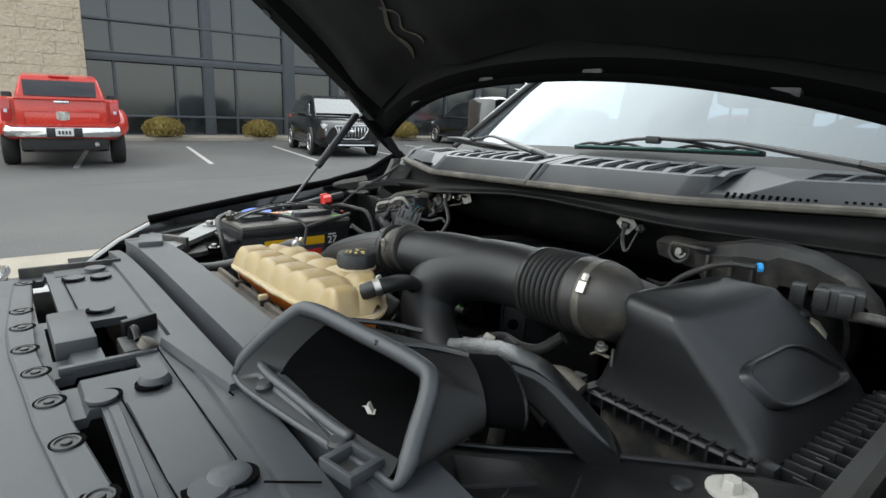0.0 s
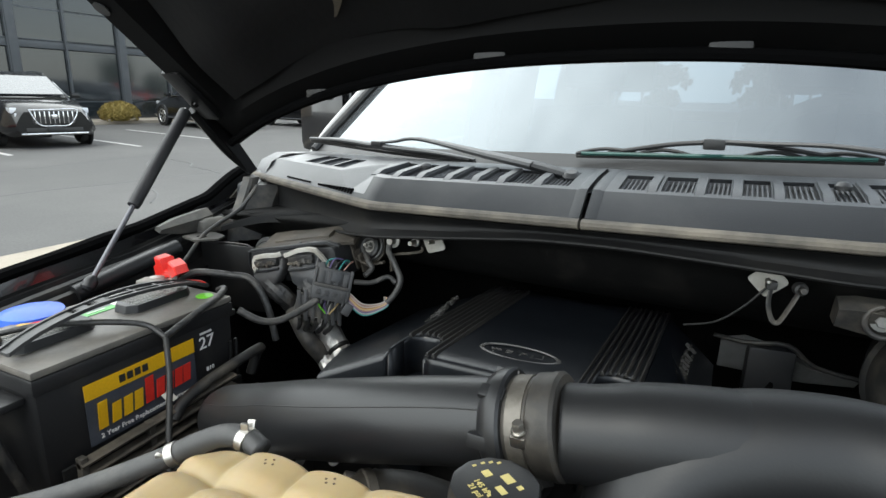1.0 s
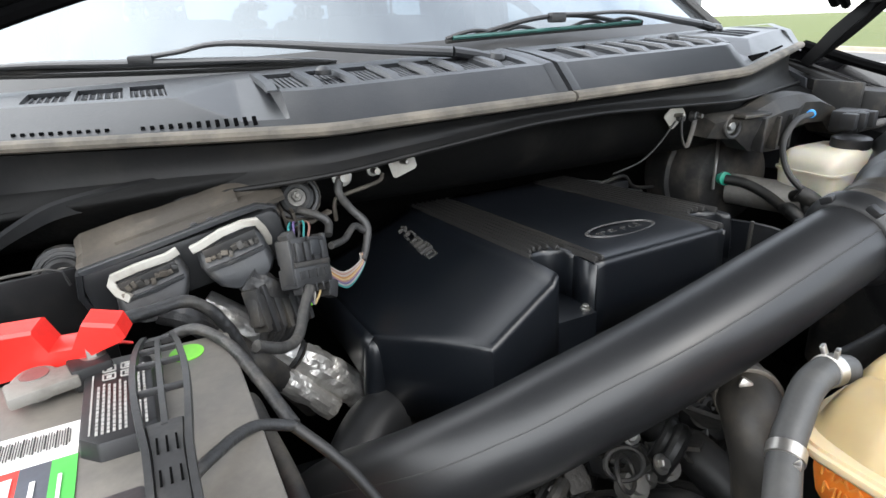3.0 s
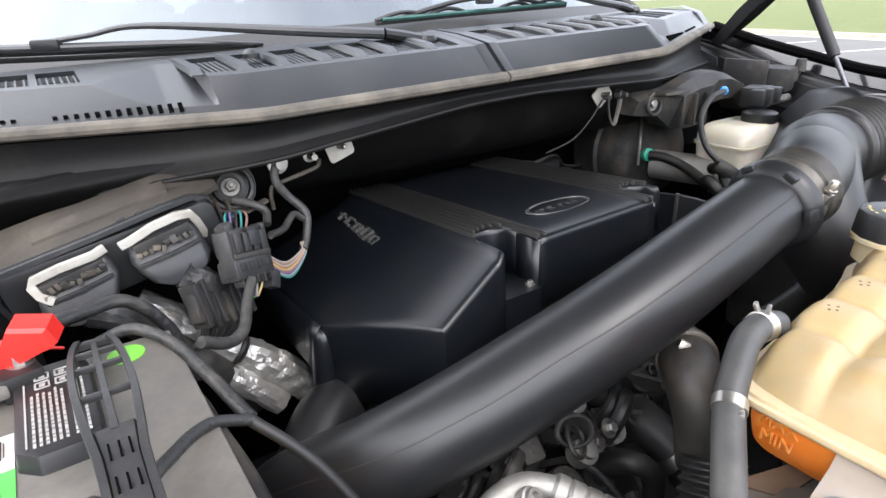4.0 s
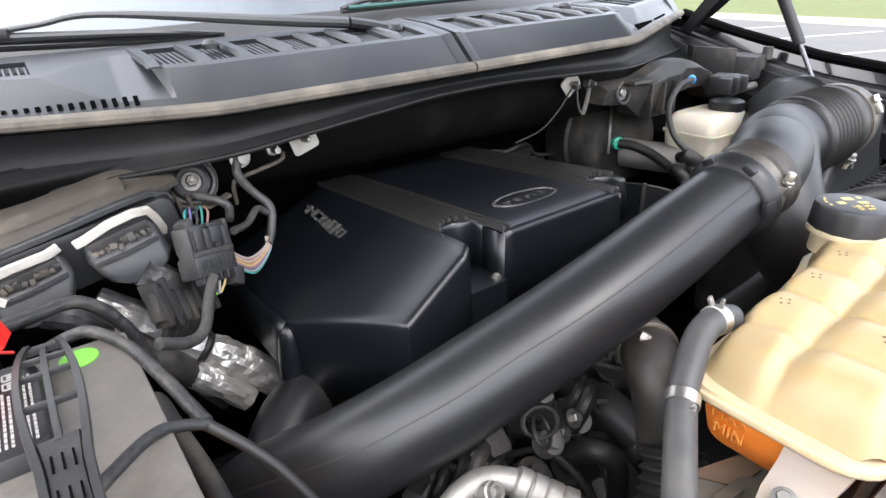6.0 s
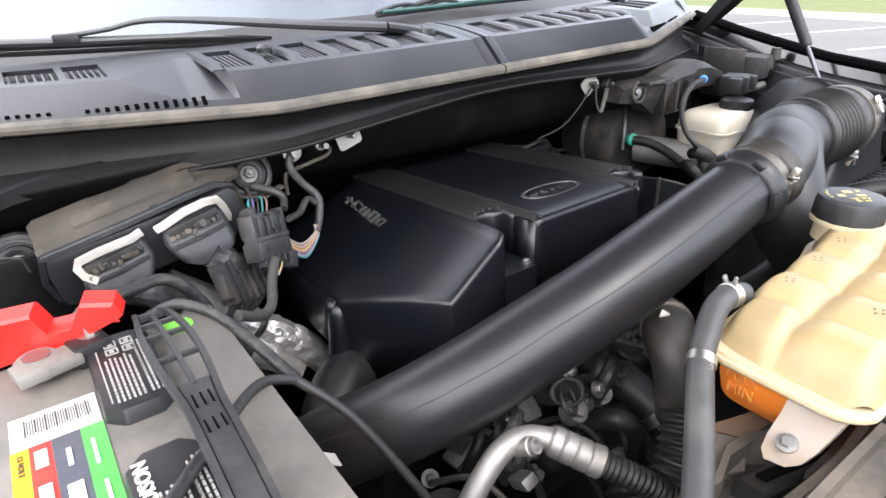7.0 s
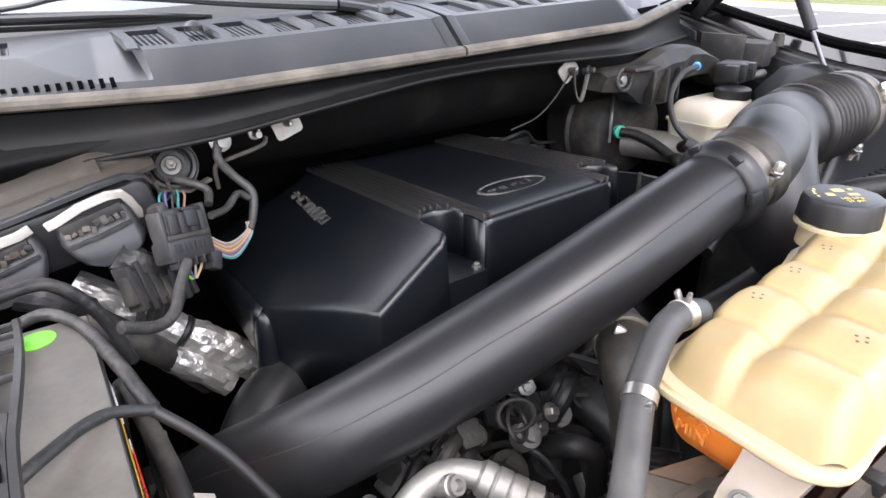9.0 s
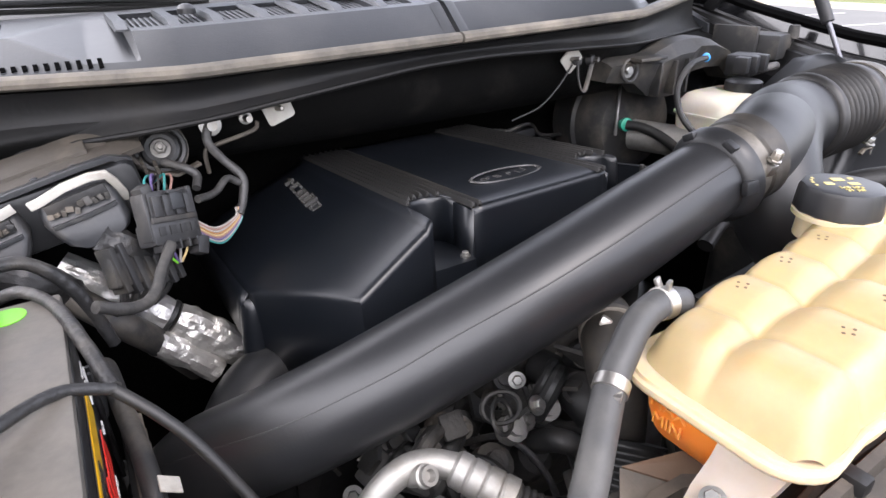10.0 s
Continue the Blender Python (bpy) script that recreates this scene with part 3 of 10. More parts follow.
for y0, y1 in ((7.2, 7.55), (10.6, 11.05), (12.9, 13.2), (17.2, 17.5), (21.7, 22.0)):
    part("pilaster", box(FX(y0) + 0.03, (y0 + y1) / 2, 4.0, 0.16, y1 - y0, 7.8, 0.01), "frame_metal", building)
for z in levels:
    hgt = 0.3 if z == 2.85 else 0.08
    part("transom", box(-24.45, 14.7, z + (0.15 if z == 2.85 else 0), 0.1, 23.4, hgt, 0.006), "frame_metal", building)
part("roof", box(-28.5, 6, 8.15, 9, 42, 0.5, 0.05), "frame_metal", building)
part("rear_wall", box(-33, 6, 4.1, 0.3, 42, 8), "room", building)
part("floor_slab", box(-28.8, 8, 0.06, 8.2, 38, 0.1), "room", building)
part("ceiling_slab", box(-29, 15, 3.05, 7.8, 23, 0.25), "room", building)
for y in (5.0, 9.6, 14.2, 18.8):
    part("partition", box(-30, y, 1.5, 3.2, 0.15, 2.8), "room", building)


def shrub(x, y, w, h, lean):
    """A clipped rounded shrub of many small leaf clumps round a twiggy core."""
    e = thing("shrub", (x, y, 0.12), "clipped rounded olive-gold shrub beside the kerb", "shrub", "shrubs along the building")
    bm = bmesh.new()
    rnd = random.Random(int(x * 10 + y * 100))
    for k in range(1500):
        u, v = rnd.random() * 2 * math.pi, rnd.random()
        r = 0.82 + 0.2 * rnd.random()
        zz = v ** 0.8
        rr = math.sqrt(max(0, 1 - (max(0, zz - 0.35) / 0.65) ** 2.2)) * (0.86 + 0.14 * min(1, zz * 4))
        p = Vector((x + w / 2 * rr * r * math.cos(u), y + w / 2 * rr * r * math.sin(u), 0.14 + h * zz * (0.93 + 0.1 * rnd.random())))
        s = rnd.uniform(0.02, 0.045)
        t = Euler((rnd.random() * 6, rnd.random() * 6, rnd.random() * 6)).to_matrix()
        vs = [bm.verts.new(p + t @ Vector(q) * s) for q in ((-1, -0.6, 0), (1, -0.5, 0.2), (0.9, 0.6, -0.2), (-0.8, 0.7, 0.1))]
        bm.faces.new(vs)
    part("leaves", bm, "leaf", e, angle=180)
    core = bmesh.new()
    bmesh.ops.create_icosphere(core, subdivisions=3, radius=1, matrix=Matrix.Translation((x, y, 0.12 + h * 0.46)) @ Matrix.Diagonal((w * 0.4, w * 0.4, h * 0.47, 1)))
    for v in core.verts:
        v.co += v.normal * 0.03 * noise.noise(v.co * 9)
    part("core", core, "leaf", e)


shrub(-22.95, 5.2, 1.45, 0.72, 0)
shrub(-22.85, 8.85, 1.4, 0.68, 0)
shrub(-22.4, 15.6, 1.5, 0.75, 0)
shrub(-22.2, 20.4, 1.3, 0.8, 0)
shrub(-22.9, 12.1, 1.3, 0.68, 0)


# ---- parked vehicles ----
def car_loft(stations, m, bm=None):
    """stations: (along, half width low, half width high, z low, z high, rounding)."""
    rings = []
    for s, wl, wh, z0, z1, r in stations:
        ring = []
        for sx in (1, -1):
            pts = [(wl * 0.9, z0), (wl, z0 + r), ((wl + wh) / 2 + 0.01, (z0 + z1) / 2), (wh, z1 - r), (wh - r * 0.8, z1)]
            ring += [(s, sx * w, z) for w, z in (pts if sx == 1 else pts[::-1])]
        rings.append([m @ Vector(p) for p in ring])
    return ring_loft(rings, True, bm)


def wheel(parent, m, s, w, r, width, rim_r):
    c = m @ Vector((s, w, r))
    axis = m.to_3x3() @ Vector((0, 1 if w > 0 else -1, 0))
    tyre = part("wheel", lathe(c - axis * width / 2, axis, [(0, rim_r), (0.0, r * 0.93), (width * 0.15, r), (width * 0.85, r), (width, r * 0.93), (width, rim_r), (width * 0.7, rim_r)], 28), "tyre", parent, "black tyre on an alloy rim")
    part("rim", lathe(c + axis * (width * 0.18), axis, [(0, rim_r), (0.06, rim_r * 0.99), (0.07, rim_r * 0.9), (0.04, rim_r * 0.86), (0.02, rim_r * 0.3), (0.06, rim_r * 0.2), (0.07, 0.01)], 28), "ink_and_shade", tyre, "dark wheel well of the rim")
    for k in range(7):
        a = 2 * math.pi * k / 7
        d = aim(axis) @ turn(0, 0, math.degrees(a))
        part("spoke", spoke_mesh(c + axis * (width * 0.32), d, rim_r), "rim", tyre)
    part("rim_edge", torus(c + axis * (width * 0.4), axis, rim_r * 0.95, 0.02, 28, 6), "rim", tyre)


def spoke_mesh(c, d, R):
    bm = bmesh.new()
    mm = Matrix.Translation(c) @ d @ Matrix.Translation((0, R * 0.5, 0))
    bmesh.ops.create_cube(bm, size=1, matrix=mm @ Matrix.Diagonal((R * 0.2, R * 0.92, 0.03, 1)))
    return bm


def panel(m, s, y, z, dx, dy, dz, bevel=0.01, tilt=0.0):
    bm = box(0, 0, 0, dx, dy, dz, bevel, turn(0, tilt, 0))
    bm.transform(m @ Matrix.Translation((s, y, z)))
    return bm


def pickup(at, yaw):
    """A crew-cab pickup, x towards its nose, seen from behind."""
    m = Matrix.Translation(at) @ turn(0, 0, yaw)
    e = thing("pickup", at, "bright red pickup parked with its chrome rear bumper out", "pickup")
    W = 1.02
    body = car_loft([(0.05, W * 0.93, W * 0.95, 0.62, 1.38, 0.06), (0.25, W, W * 0.98, 0.58, 1.42, 0.08), (1.8, W, W * 0.98, 0.5, 1.42, 0.08), (1.95, W, W * 0.97, 0.45, 1.3, 0.08), (4.1, W, W * 0.97, 0.45, 1.28, 0.08), (4.3, W, W * 0.95, 0.5, 1.25, 0.1), (5.5, W * 0.97, W * 0.9, 0.5, 1.16, 0.12), (5.8, W * 0.9, W * 0.8, 0.5, 1.05, 0.12)], m)
    part("body", body, "truck_red", e, "red painted body sides", angle=40)
    for sy in (-1, 1):
        flare = []
        for s, w, z0, z1 in ((0.35, 0.99, 0.72, 1.18), (0.55, 1.16, 0.66, 1.22), (0.9, 1.24, 0.70, 1.24), (1.5, 1.24, 0.72, 1.24), (1.9, 1.16, 0.66, 1.22), (2.15, 0.99, 0.62, 1.16)):
            flare.append([m @ Vector((s, sy * q, z)) for q, z in ((0.9, z0), (w - 0.05, z0), (w, z0 + 0.08), (w - 0.01, z1 - 0.16), (w - 0.10, z1 - 0.03), (0.9, z1))])
        part("rear_fender", ring_loft(flare), "truck_red", e, "wide red rear fender", angle=50)
    cab = car_loft([(2.0, W * 0.9, W * 0.76, 1.25, 1.6, 0.05), (2.12, W * 0.9, W * 0.74, 1.25, 1.9, 0.06), (2.5, W * 0.9, W * 0.74, 1.25, 1.96, 0.07), (3.6, W * 0.9, W * 0.74, 1.25, 1.96, 0.07), (4.5, W * 0.88, W * 0.8, 1.2, 1.3, 0.04)], m)
    part("cab", cab, "truck_red", e, "red cab with a dark rear window", angle=40)
    part("rear_window", panel(m, 1.985, 0, 1.63, 0.02, 1.4, 0.36, 0.012, 17), "dark_glass", e, "dark tinted rear window")
    part("window_backing", panel(m, 2.03, 0, 1.63, 0.02, 1.36, 0.33, 0.0, 17), "ink_and_shade", e)
    part("brake_lamp", panel(m, 2.09, 0, 1.9, 0.06, 0.4, 0.04, 0.01), "tail_red", e)
    gate = part("tailgate", panel(m, 0.02, 0, 1.12, 0.06, 1.56, 0.56, 0.025), "truck_red", e, "red tailgate with a chrome badge")
    part("recess", panel(m, -0.012, 0, 1.02, 0.012, 1.3, 0.26, 0.02), "truck_red", gate)
    part("gate_spoiler", panel(m, 0.0, 0, 1.4, 0.12, 1.56, 0.05, 0.02), "truck_red", gate)
    part("handle", panel(m, -0.02, 0, 1.34, 0.03, 0.26, 0.05, 0.012), "chrome", gate, "chrome tailgate handle")
    badge = bmesh.new()
    for p, q in (((0, 0), (0.2, 0.05)), ((-0.08, -0.07), (0.06, 0.13)), ((0.08, -0.07), (0.06, 0.13)), ((0, -0.09), (0.09, 0.12))):
        bmesh.ops.create_cube(badge, size=1, matrix=m @ Matrix.Translation((-0.022, p[0], 1.13 + p[1])) @ Matrix.Diagonal((0.02, q[0], q[1], 1)))
    part("badge", badge, "chrome", gate, "plain chrome badge shape")
    bump = car_loft([(-0.16, 0.86, 0.88, 0.66, 0.84, 0.04), (-0.06, 1.0, 1.0, 0.65, 0.87, 0.05), (0.12, 1.02, 1.02, 0.65, 0.87, 0.05)], m)
    bumper = part("bumper", bump, "chrome", e, "chrome step bumper", angle=50)
    part("plate_recess", panel(m, -0.17, 0, 0.74, 0.05, 0.62, 0.19, 0.015), "plastic", bumper)
    plate = part("number_plate", panel(m, -0.2, 0, 0.75, 0.012, 0.31, 0.15, 0.006), "label_white", bumper, "blanked white number plate")
    for y in (-0.09, -0.03, 0.03, 0.09):
        part("plate_bar", panel(m, -0.208, y, 0.745, 0.006, 0.035, 0.07), "ink_and_shade", bumper)
    for y in (-0.93, 0.93):
        lamp = part("tail_light", panel(m, 0.05, y, 1.16, 0.14, 0.17, 0.42, 0.025), "tail_red", e, "red tail light with a clear reversing lens")
        part("reversing_lens", panel(m, -0.025, y, 1.15, 0.012, 0.06, 0.07, 0.01), "lens", lamp)
        part("bed_corner", panel(m, 0.35, y * 1.03, 1.37, 0.7, 0.12, 0.1, 0.03), "truck_red", e)
    part("underbody", panel(m, 2.6, 0, 0.5, 5.0, 1.5, 0.25, 0.03), "ink_and_shade", e)
    part("axle", lathe(m @ Vector((1.25, -0.8, 0.42)), m.to_3x3() @ Vector((0, 1, 0)), [(0, 0.06), (0.7, 0.06), (0.72, 0.14), (0.9, 0.14), (0.92, 0.06), (1.6, 0.06)], 12), "dark_engine", e)
    part("tail_pipe", lathe(m @ Vector((-0.02, -0.55, 0.5)), m.to_3x3() @ Vector((1, 0, 0)), [(0, 0.045), (0.3, 0.045)], 14), "chrome", e)
    for s in (1.25, 4.9):
        for w in (-0.87, 0.87):
            wheel(e, m, s, w * (1.15 if s < 2 else 1), 0.41, 0.28, 0.26)
    for y in (-1.12, 1.12):
        part("door_mirror", panel(m, 3.75, y, 1.42, 0.14, 0.22, 0.24, 0.04), "plastic", e)


def crossover(at, yaw, paint, label, front=True, scale=1.0):
    """A mid-size crossover, x towards its nose."""
    m = Matrix.Translation(at) @ turn(0, 0, yaw) @ Matrix.Scale(scale, 4)
    e = thing("crossover_car", at, label, "car")
    W = 0.95
    body = car_loft([(-2.35, W * 0.8, W * 0.8, 0.5, 0.98, 0.1), (-2.2, W * 0.93, W * 0.92, 0.34, 1.06, 0.12), (-1.4, W, W * 0.96, 0.26, 1.1, 0.12), (0.3, W, W * 0.95, 0.25, 1.08, 0.12), (1.0, W, W * 0.93, 0.25, 1.06, 0.12), (1.75, W * 0.99, W * 0.86, 0.26, 1.0, 0.13), (2.2, W * 0.93, W * 0.78, 0.28, 0.9, 0.12), (2.4, W * 0.78, W * 0.66, 0.36, 0.8, 0.1)], m)
    part("body", body, paint, e, angle=50)
    cab = car_loft([(-2.25, W * 0.86, W * 0.7, 1.0, 1.08, 0.03), (-1.95, W * 0.88, W * 0.68, 1.0, 1.5, 0.06), (-1.4, W * 0.9, W * 0.66, 1.0, 1.63, 0.07), (-0.3, W * 0.9, W * 0.66, 1.0, 1.67, 0.08), (0.3, W * 0.9, W * 0.66, 1.0, 1.58, 0.08), (1.15, W * 0.88, W * 0.76, 1.0, 1.08, 0.03)], m)
    part("cab", cab, paint, e, angle=50)

    def quad(corners, push):
        bm = bmesh.new()
        vs = [bm.verts.new(m @ (Vector(c) + Vector(push))) for c in corners]
        us = [bm.verts.new(m @ (Vector(c) + Vector(push) * 0.2)) for c in corners]
        bm.faces.new(vs)
        bm.faces.new(us[::-1])
        for i in range(4):
            bm.faces.new((vs[i], us[i], us[(i + 1) % 4], vs[(i + 1) % 4]))
        return bm
    part("windscreen", quad([(0.36, -0.57, 1.55), (0.36, 0.57, 1.55), (1.06, 0.68, 1.14), (1.06, -0.68, 1.14)], (0.012, 0, 0.02)), "car_screen", e, "windscreen reflecting the pale sky")
    for sy in (1, -1):
        part("side_window", quad([(-1.75, sy * 0.8, 1.14), (0.85, sy * 0.8, 1.12), (0.22, sy * 0.66, 1.52), (-1.5, sy * 0.68, 1.52)], (0, sy * 0.03, 0)), "dark_glass", e, "dark tinted side window")
        part("window_trim", tube([m @ Vector(p) for p in ((-1.8, sy * 0.84, 1.12), (0, sy * 0.84, 1.1), (0.95, sy * 0.82, 1.1))], 0.012, 6, 4), "chrome", e)
        part("sill", tube([m @ Vector(p) for p in ((-1.0, sy * 0.96, 0.33), (1.0, sy * 0.96, 0.33))], 0.02, 6, 4), "chrome", e)
        part("headlight", panel(m, 2.08, sy * 0.66, 0.82, 0.34, 0.2, 0.12, 0.03), "lens", e, "slim clear headlight")
        part("lamp_strip", panel(m, 2.27, sy * 0.68, 0.62, 0.1, 0.035, 0.3, 0.012), "lens", e)
        part("tail_light", panel(m, -2.12, sy * 0.74, 1.0, 0.3, 0.26, 0.15, 0.04), "tail_red", e, "red tail light")
        part("door_mirror", panel(m, 0.75, sy * 1.02, 1.13, 0.14, 0.2, 0.14, 0.04), paint, e)
        part("roof_rail", tube([m @ Vector(p) for p in ((-1.6, sy * 0.58, 1.66), (-0.6, sy * 0.58, 1.7), (0.2, sy * 0.56, 1.63))], 0.018, 6, 4), "chrome", e)
        for s in (-1.42, 1.42):
            part("wheel_arch", torus(m @ Vector((s, sy * 0.93, 0.36)), m.to_3x3() @ Vector((0, 1, 0)), 0.4, 0.045, 24, 8), "plastic", e)
            wheel(e, m, s, sy * 0.86, 0.36, 0.24, 0.265)
    grille = part("grille", panel(m, 2.36, 0, 0.68, 0.1, 0.86, 0.3, 0.05), "ink_and_shade", e, "chrome-barred front grille")
    for k in range(9):
        part("grille_bar", panel(m, 2.42, -0.36 + 0.09 * k, 0.68, 0.02, 0.02, 0.26, 0.004), "chrome", grille)
    part("grille_rim", tube([m @ Vector(p) for p in ((2.4, -0.46, 0.84), (2.42, 0, 0.85), (2.4, 0.46, 0.84), (2.42, 0.3, 0.53), (2.43, 0, 0.5), (2.42, -0.3, 0.53), (2.4, -0.46, 0.84))], 0.015, 6, 5), "chrome", grille)
    part("badge", panel(m, 2.44, 0, 0.7, 0.02, 0.12, 0.1, 0.02), "chrome", grille, "plain chrome badge shape")
    part("number_plate", panel(m, 2.43, 0, 0.42, 0.03, 0.32, 0.12, 0.006), "plastic", e, "blank plate holder")
    part("bumper_trim", panel(m, 2.36, 0, 0.33, 0.12, 1.3, 0.045, 0.015), "chrome", e)
    part("intake", panel(m, 2.38, 0, 0.41, 0.08, 1.1, 0.1, 0.02), "ink_and_shade", e)


pickup((-13.3, 1.22, 0.0), 180 - 5)
crossover((-16.75, 8.95, 0.0), -13, "car_black", "black crossover car with a chrome-barred grille, parked nose out", scale=1.07)
crossover((-18.9, 16.9, 0.0), 168, "car_black", "black crossover parked with its tail to the lot", scale=1.08)
crossover((-16.5, 20.2, 0.0), 170, "car_black", "dark crossover parked tail out beside another car", scale=1.05)
crossover((-14.2, 23.0, 0.0), 172, "car_silver", "silver crossover parked further along the row")
crossover((-12.0, 26.0, 0.0), 172, "truck_red", "red crossover parked further along the row")
crossover((12.0, 22.5, 0.0), -10, "car_silver", "silver crossover parked behind the truck")


def tree(x, y, h, seed):
    rnd = random.Random(seed)
    e = thing("tree", (x, y, 0), "leafy dark green tree at the edge of the lot", "tree", "trees behind the lot")
    trunk = tube([(x, y, 0, 0.2), (x + 0.1, y, h * 0.25, 0.16), (x - 0.05, y + 0.1, h * 0.55, 0.1), (x, y, h * 0.85, 0.03)], 0.2, 10, 6)
    for k in range(7):
        a, z0 = rnd.random() * 6.28, h * rnd.uniform(0.3, 0.65)
        tube([(x, y, z0, 0.07), (x + math.cos(a) * h * 0.12, y + math.sin(a) * h * 0.12, z0 + h * 0.1, 0.05), (x + math.cos(a) * h * 0.25, y + math.sin(a) * h * 0.25, z0 + h * 0.2, 0.02)], 0.05, 7, 4, bm=trunk)
    part("trunk", trunk, "bark", e)
    bm = bmesh.new()
    clumps = [Vector((rnd.gauss(0, h * 0.15), rnd.gauss(0, h * 0.15), h * rnd.uniform(0.35, 0.98))) for _ in range(34)]
    for c in clumps:
        for _ in range(60):
            p = Vector((x, y, 0)) + c + Vector((rnd.gauss(0, 1), rnd.gauss(0, 1), rnd.gauss(0, 0.8))) * h * 0.055
            s = rnd.uniform(0.1, 0.2)
            t = Euler((rnd.random() * 6, rnd.random() * 6, rnd.random() * 6)).to_matrix()
            bm.faces.new([bm.verts.new(p + t @ Vector(q) * s) for q in ((-1, -0.6, 0), (1, -0.5, 0.2), (0.9, 0.6, -0.2), (-0.8, 0.7, 0.1))])
    part("crown", bm, "tree_leaf", e, angle=180)


for k, (x, y, h) in enumerate([(-9, 42, 4.2), (-5, 44, 3.6), (1.2, 44, 4.0), (7, 46, 2.9), (11.5, 46, 3.0), (15.3, 44, 4.6)]):
    tree(x, y, h, 40 + k)

# ---- the truck whose hood is up ----
truck = thing("truck", (0, 2.2, 0), "black pickup truck standing with its hood up", "truck")


def lip_y(x):
    a = abs(x)
    return 0.957 if a < 0.36 else 0.957 + (a - 0.36) * 0.475


LEANS = 0.031        # the truck stands a little lower on the passenger side


def lip_z(x):
    return 1.267 + LEANS * x + 0.004 * (abs(x) / 0.85) ** 2


def glass_y(x):
    return 1.195 + 0.245 * (x / 0.86) ** 2


def glass(u, v):
    x = (-0.87 + 1.74 * u) * (1 - 0.13 * v)
    return Vector((x, glass_y(x / (1 - 0.13 * v)) + 0.80 * v + 0.02 * math.sin(v * 3.1), 1.322 + LEANS * x - 0.018 * (x / 0.86) ** 2 + 0.56 * v + 0.015 * math.sin(v * 3.1)))


# fenders: rolled top edge, side skin, inner ledge
def fender_edge(y):
    """Height of the fender's inner edge along the bay."""
    return float(np.interp(y, [0.1, 0.3, 0.64, 0.85, 1.05, 1.2, 1.5], [1.045, 1.105, 1.155, 1.18, 1.222, 1.262, 1.29]))


def rail_top(y):
    """Height of the black lip that sweeps up to the cowl's corner."""
    return float(np.interp(y, [0.3, 0.7, 0.82, 0.9, 0.985, 1.056, 1.122, 1.174, 1.3], [1.08, 1.145, 1.163, 1.170, 1.180, 1.203, 1.241, 1.262, 1.27]))


def fender(side):
    prof = [(0.86, -0.02), (0.865, 0.0), (0.88, 0.006), (0.91, 0.003), (0.945, -0.012), (0.98, -0.05), (1.0, -0.12), (1.01, -0.3), (1.0, -0.6), (0.985, -0.6), (0.99, -0.3), (0.98, -0.12), (0.93, -0.05), (0.87, -0.025)]
    rings = []
    for k in range(19):
        y = 0.16 + 1.5 * k / 18
        nose = max(0.0, (0.42 - y) / 0.26)
        rings.append([Vector((side * (w - 0.10 * nose ** 2), y, fender_edge(y) + LEANS * side * 0.87 + dz - 0.03 * nose ** 2)) for w, dz in prof])
    return ring_loft(rings)


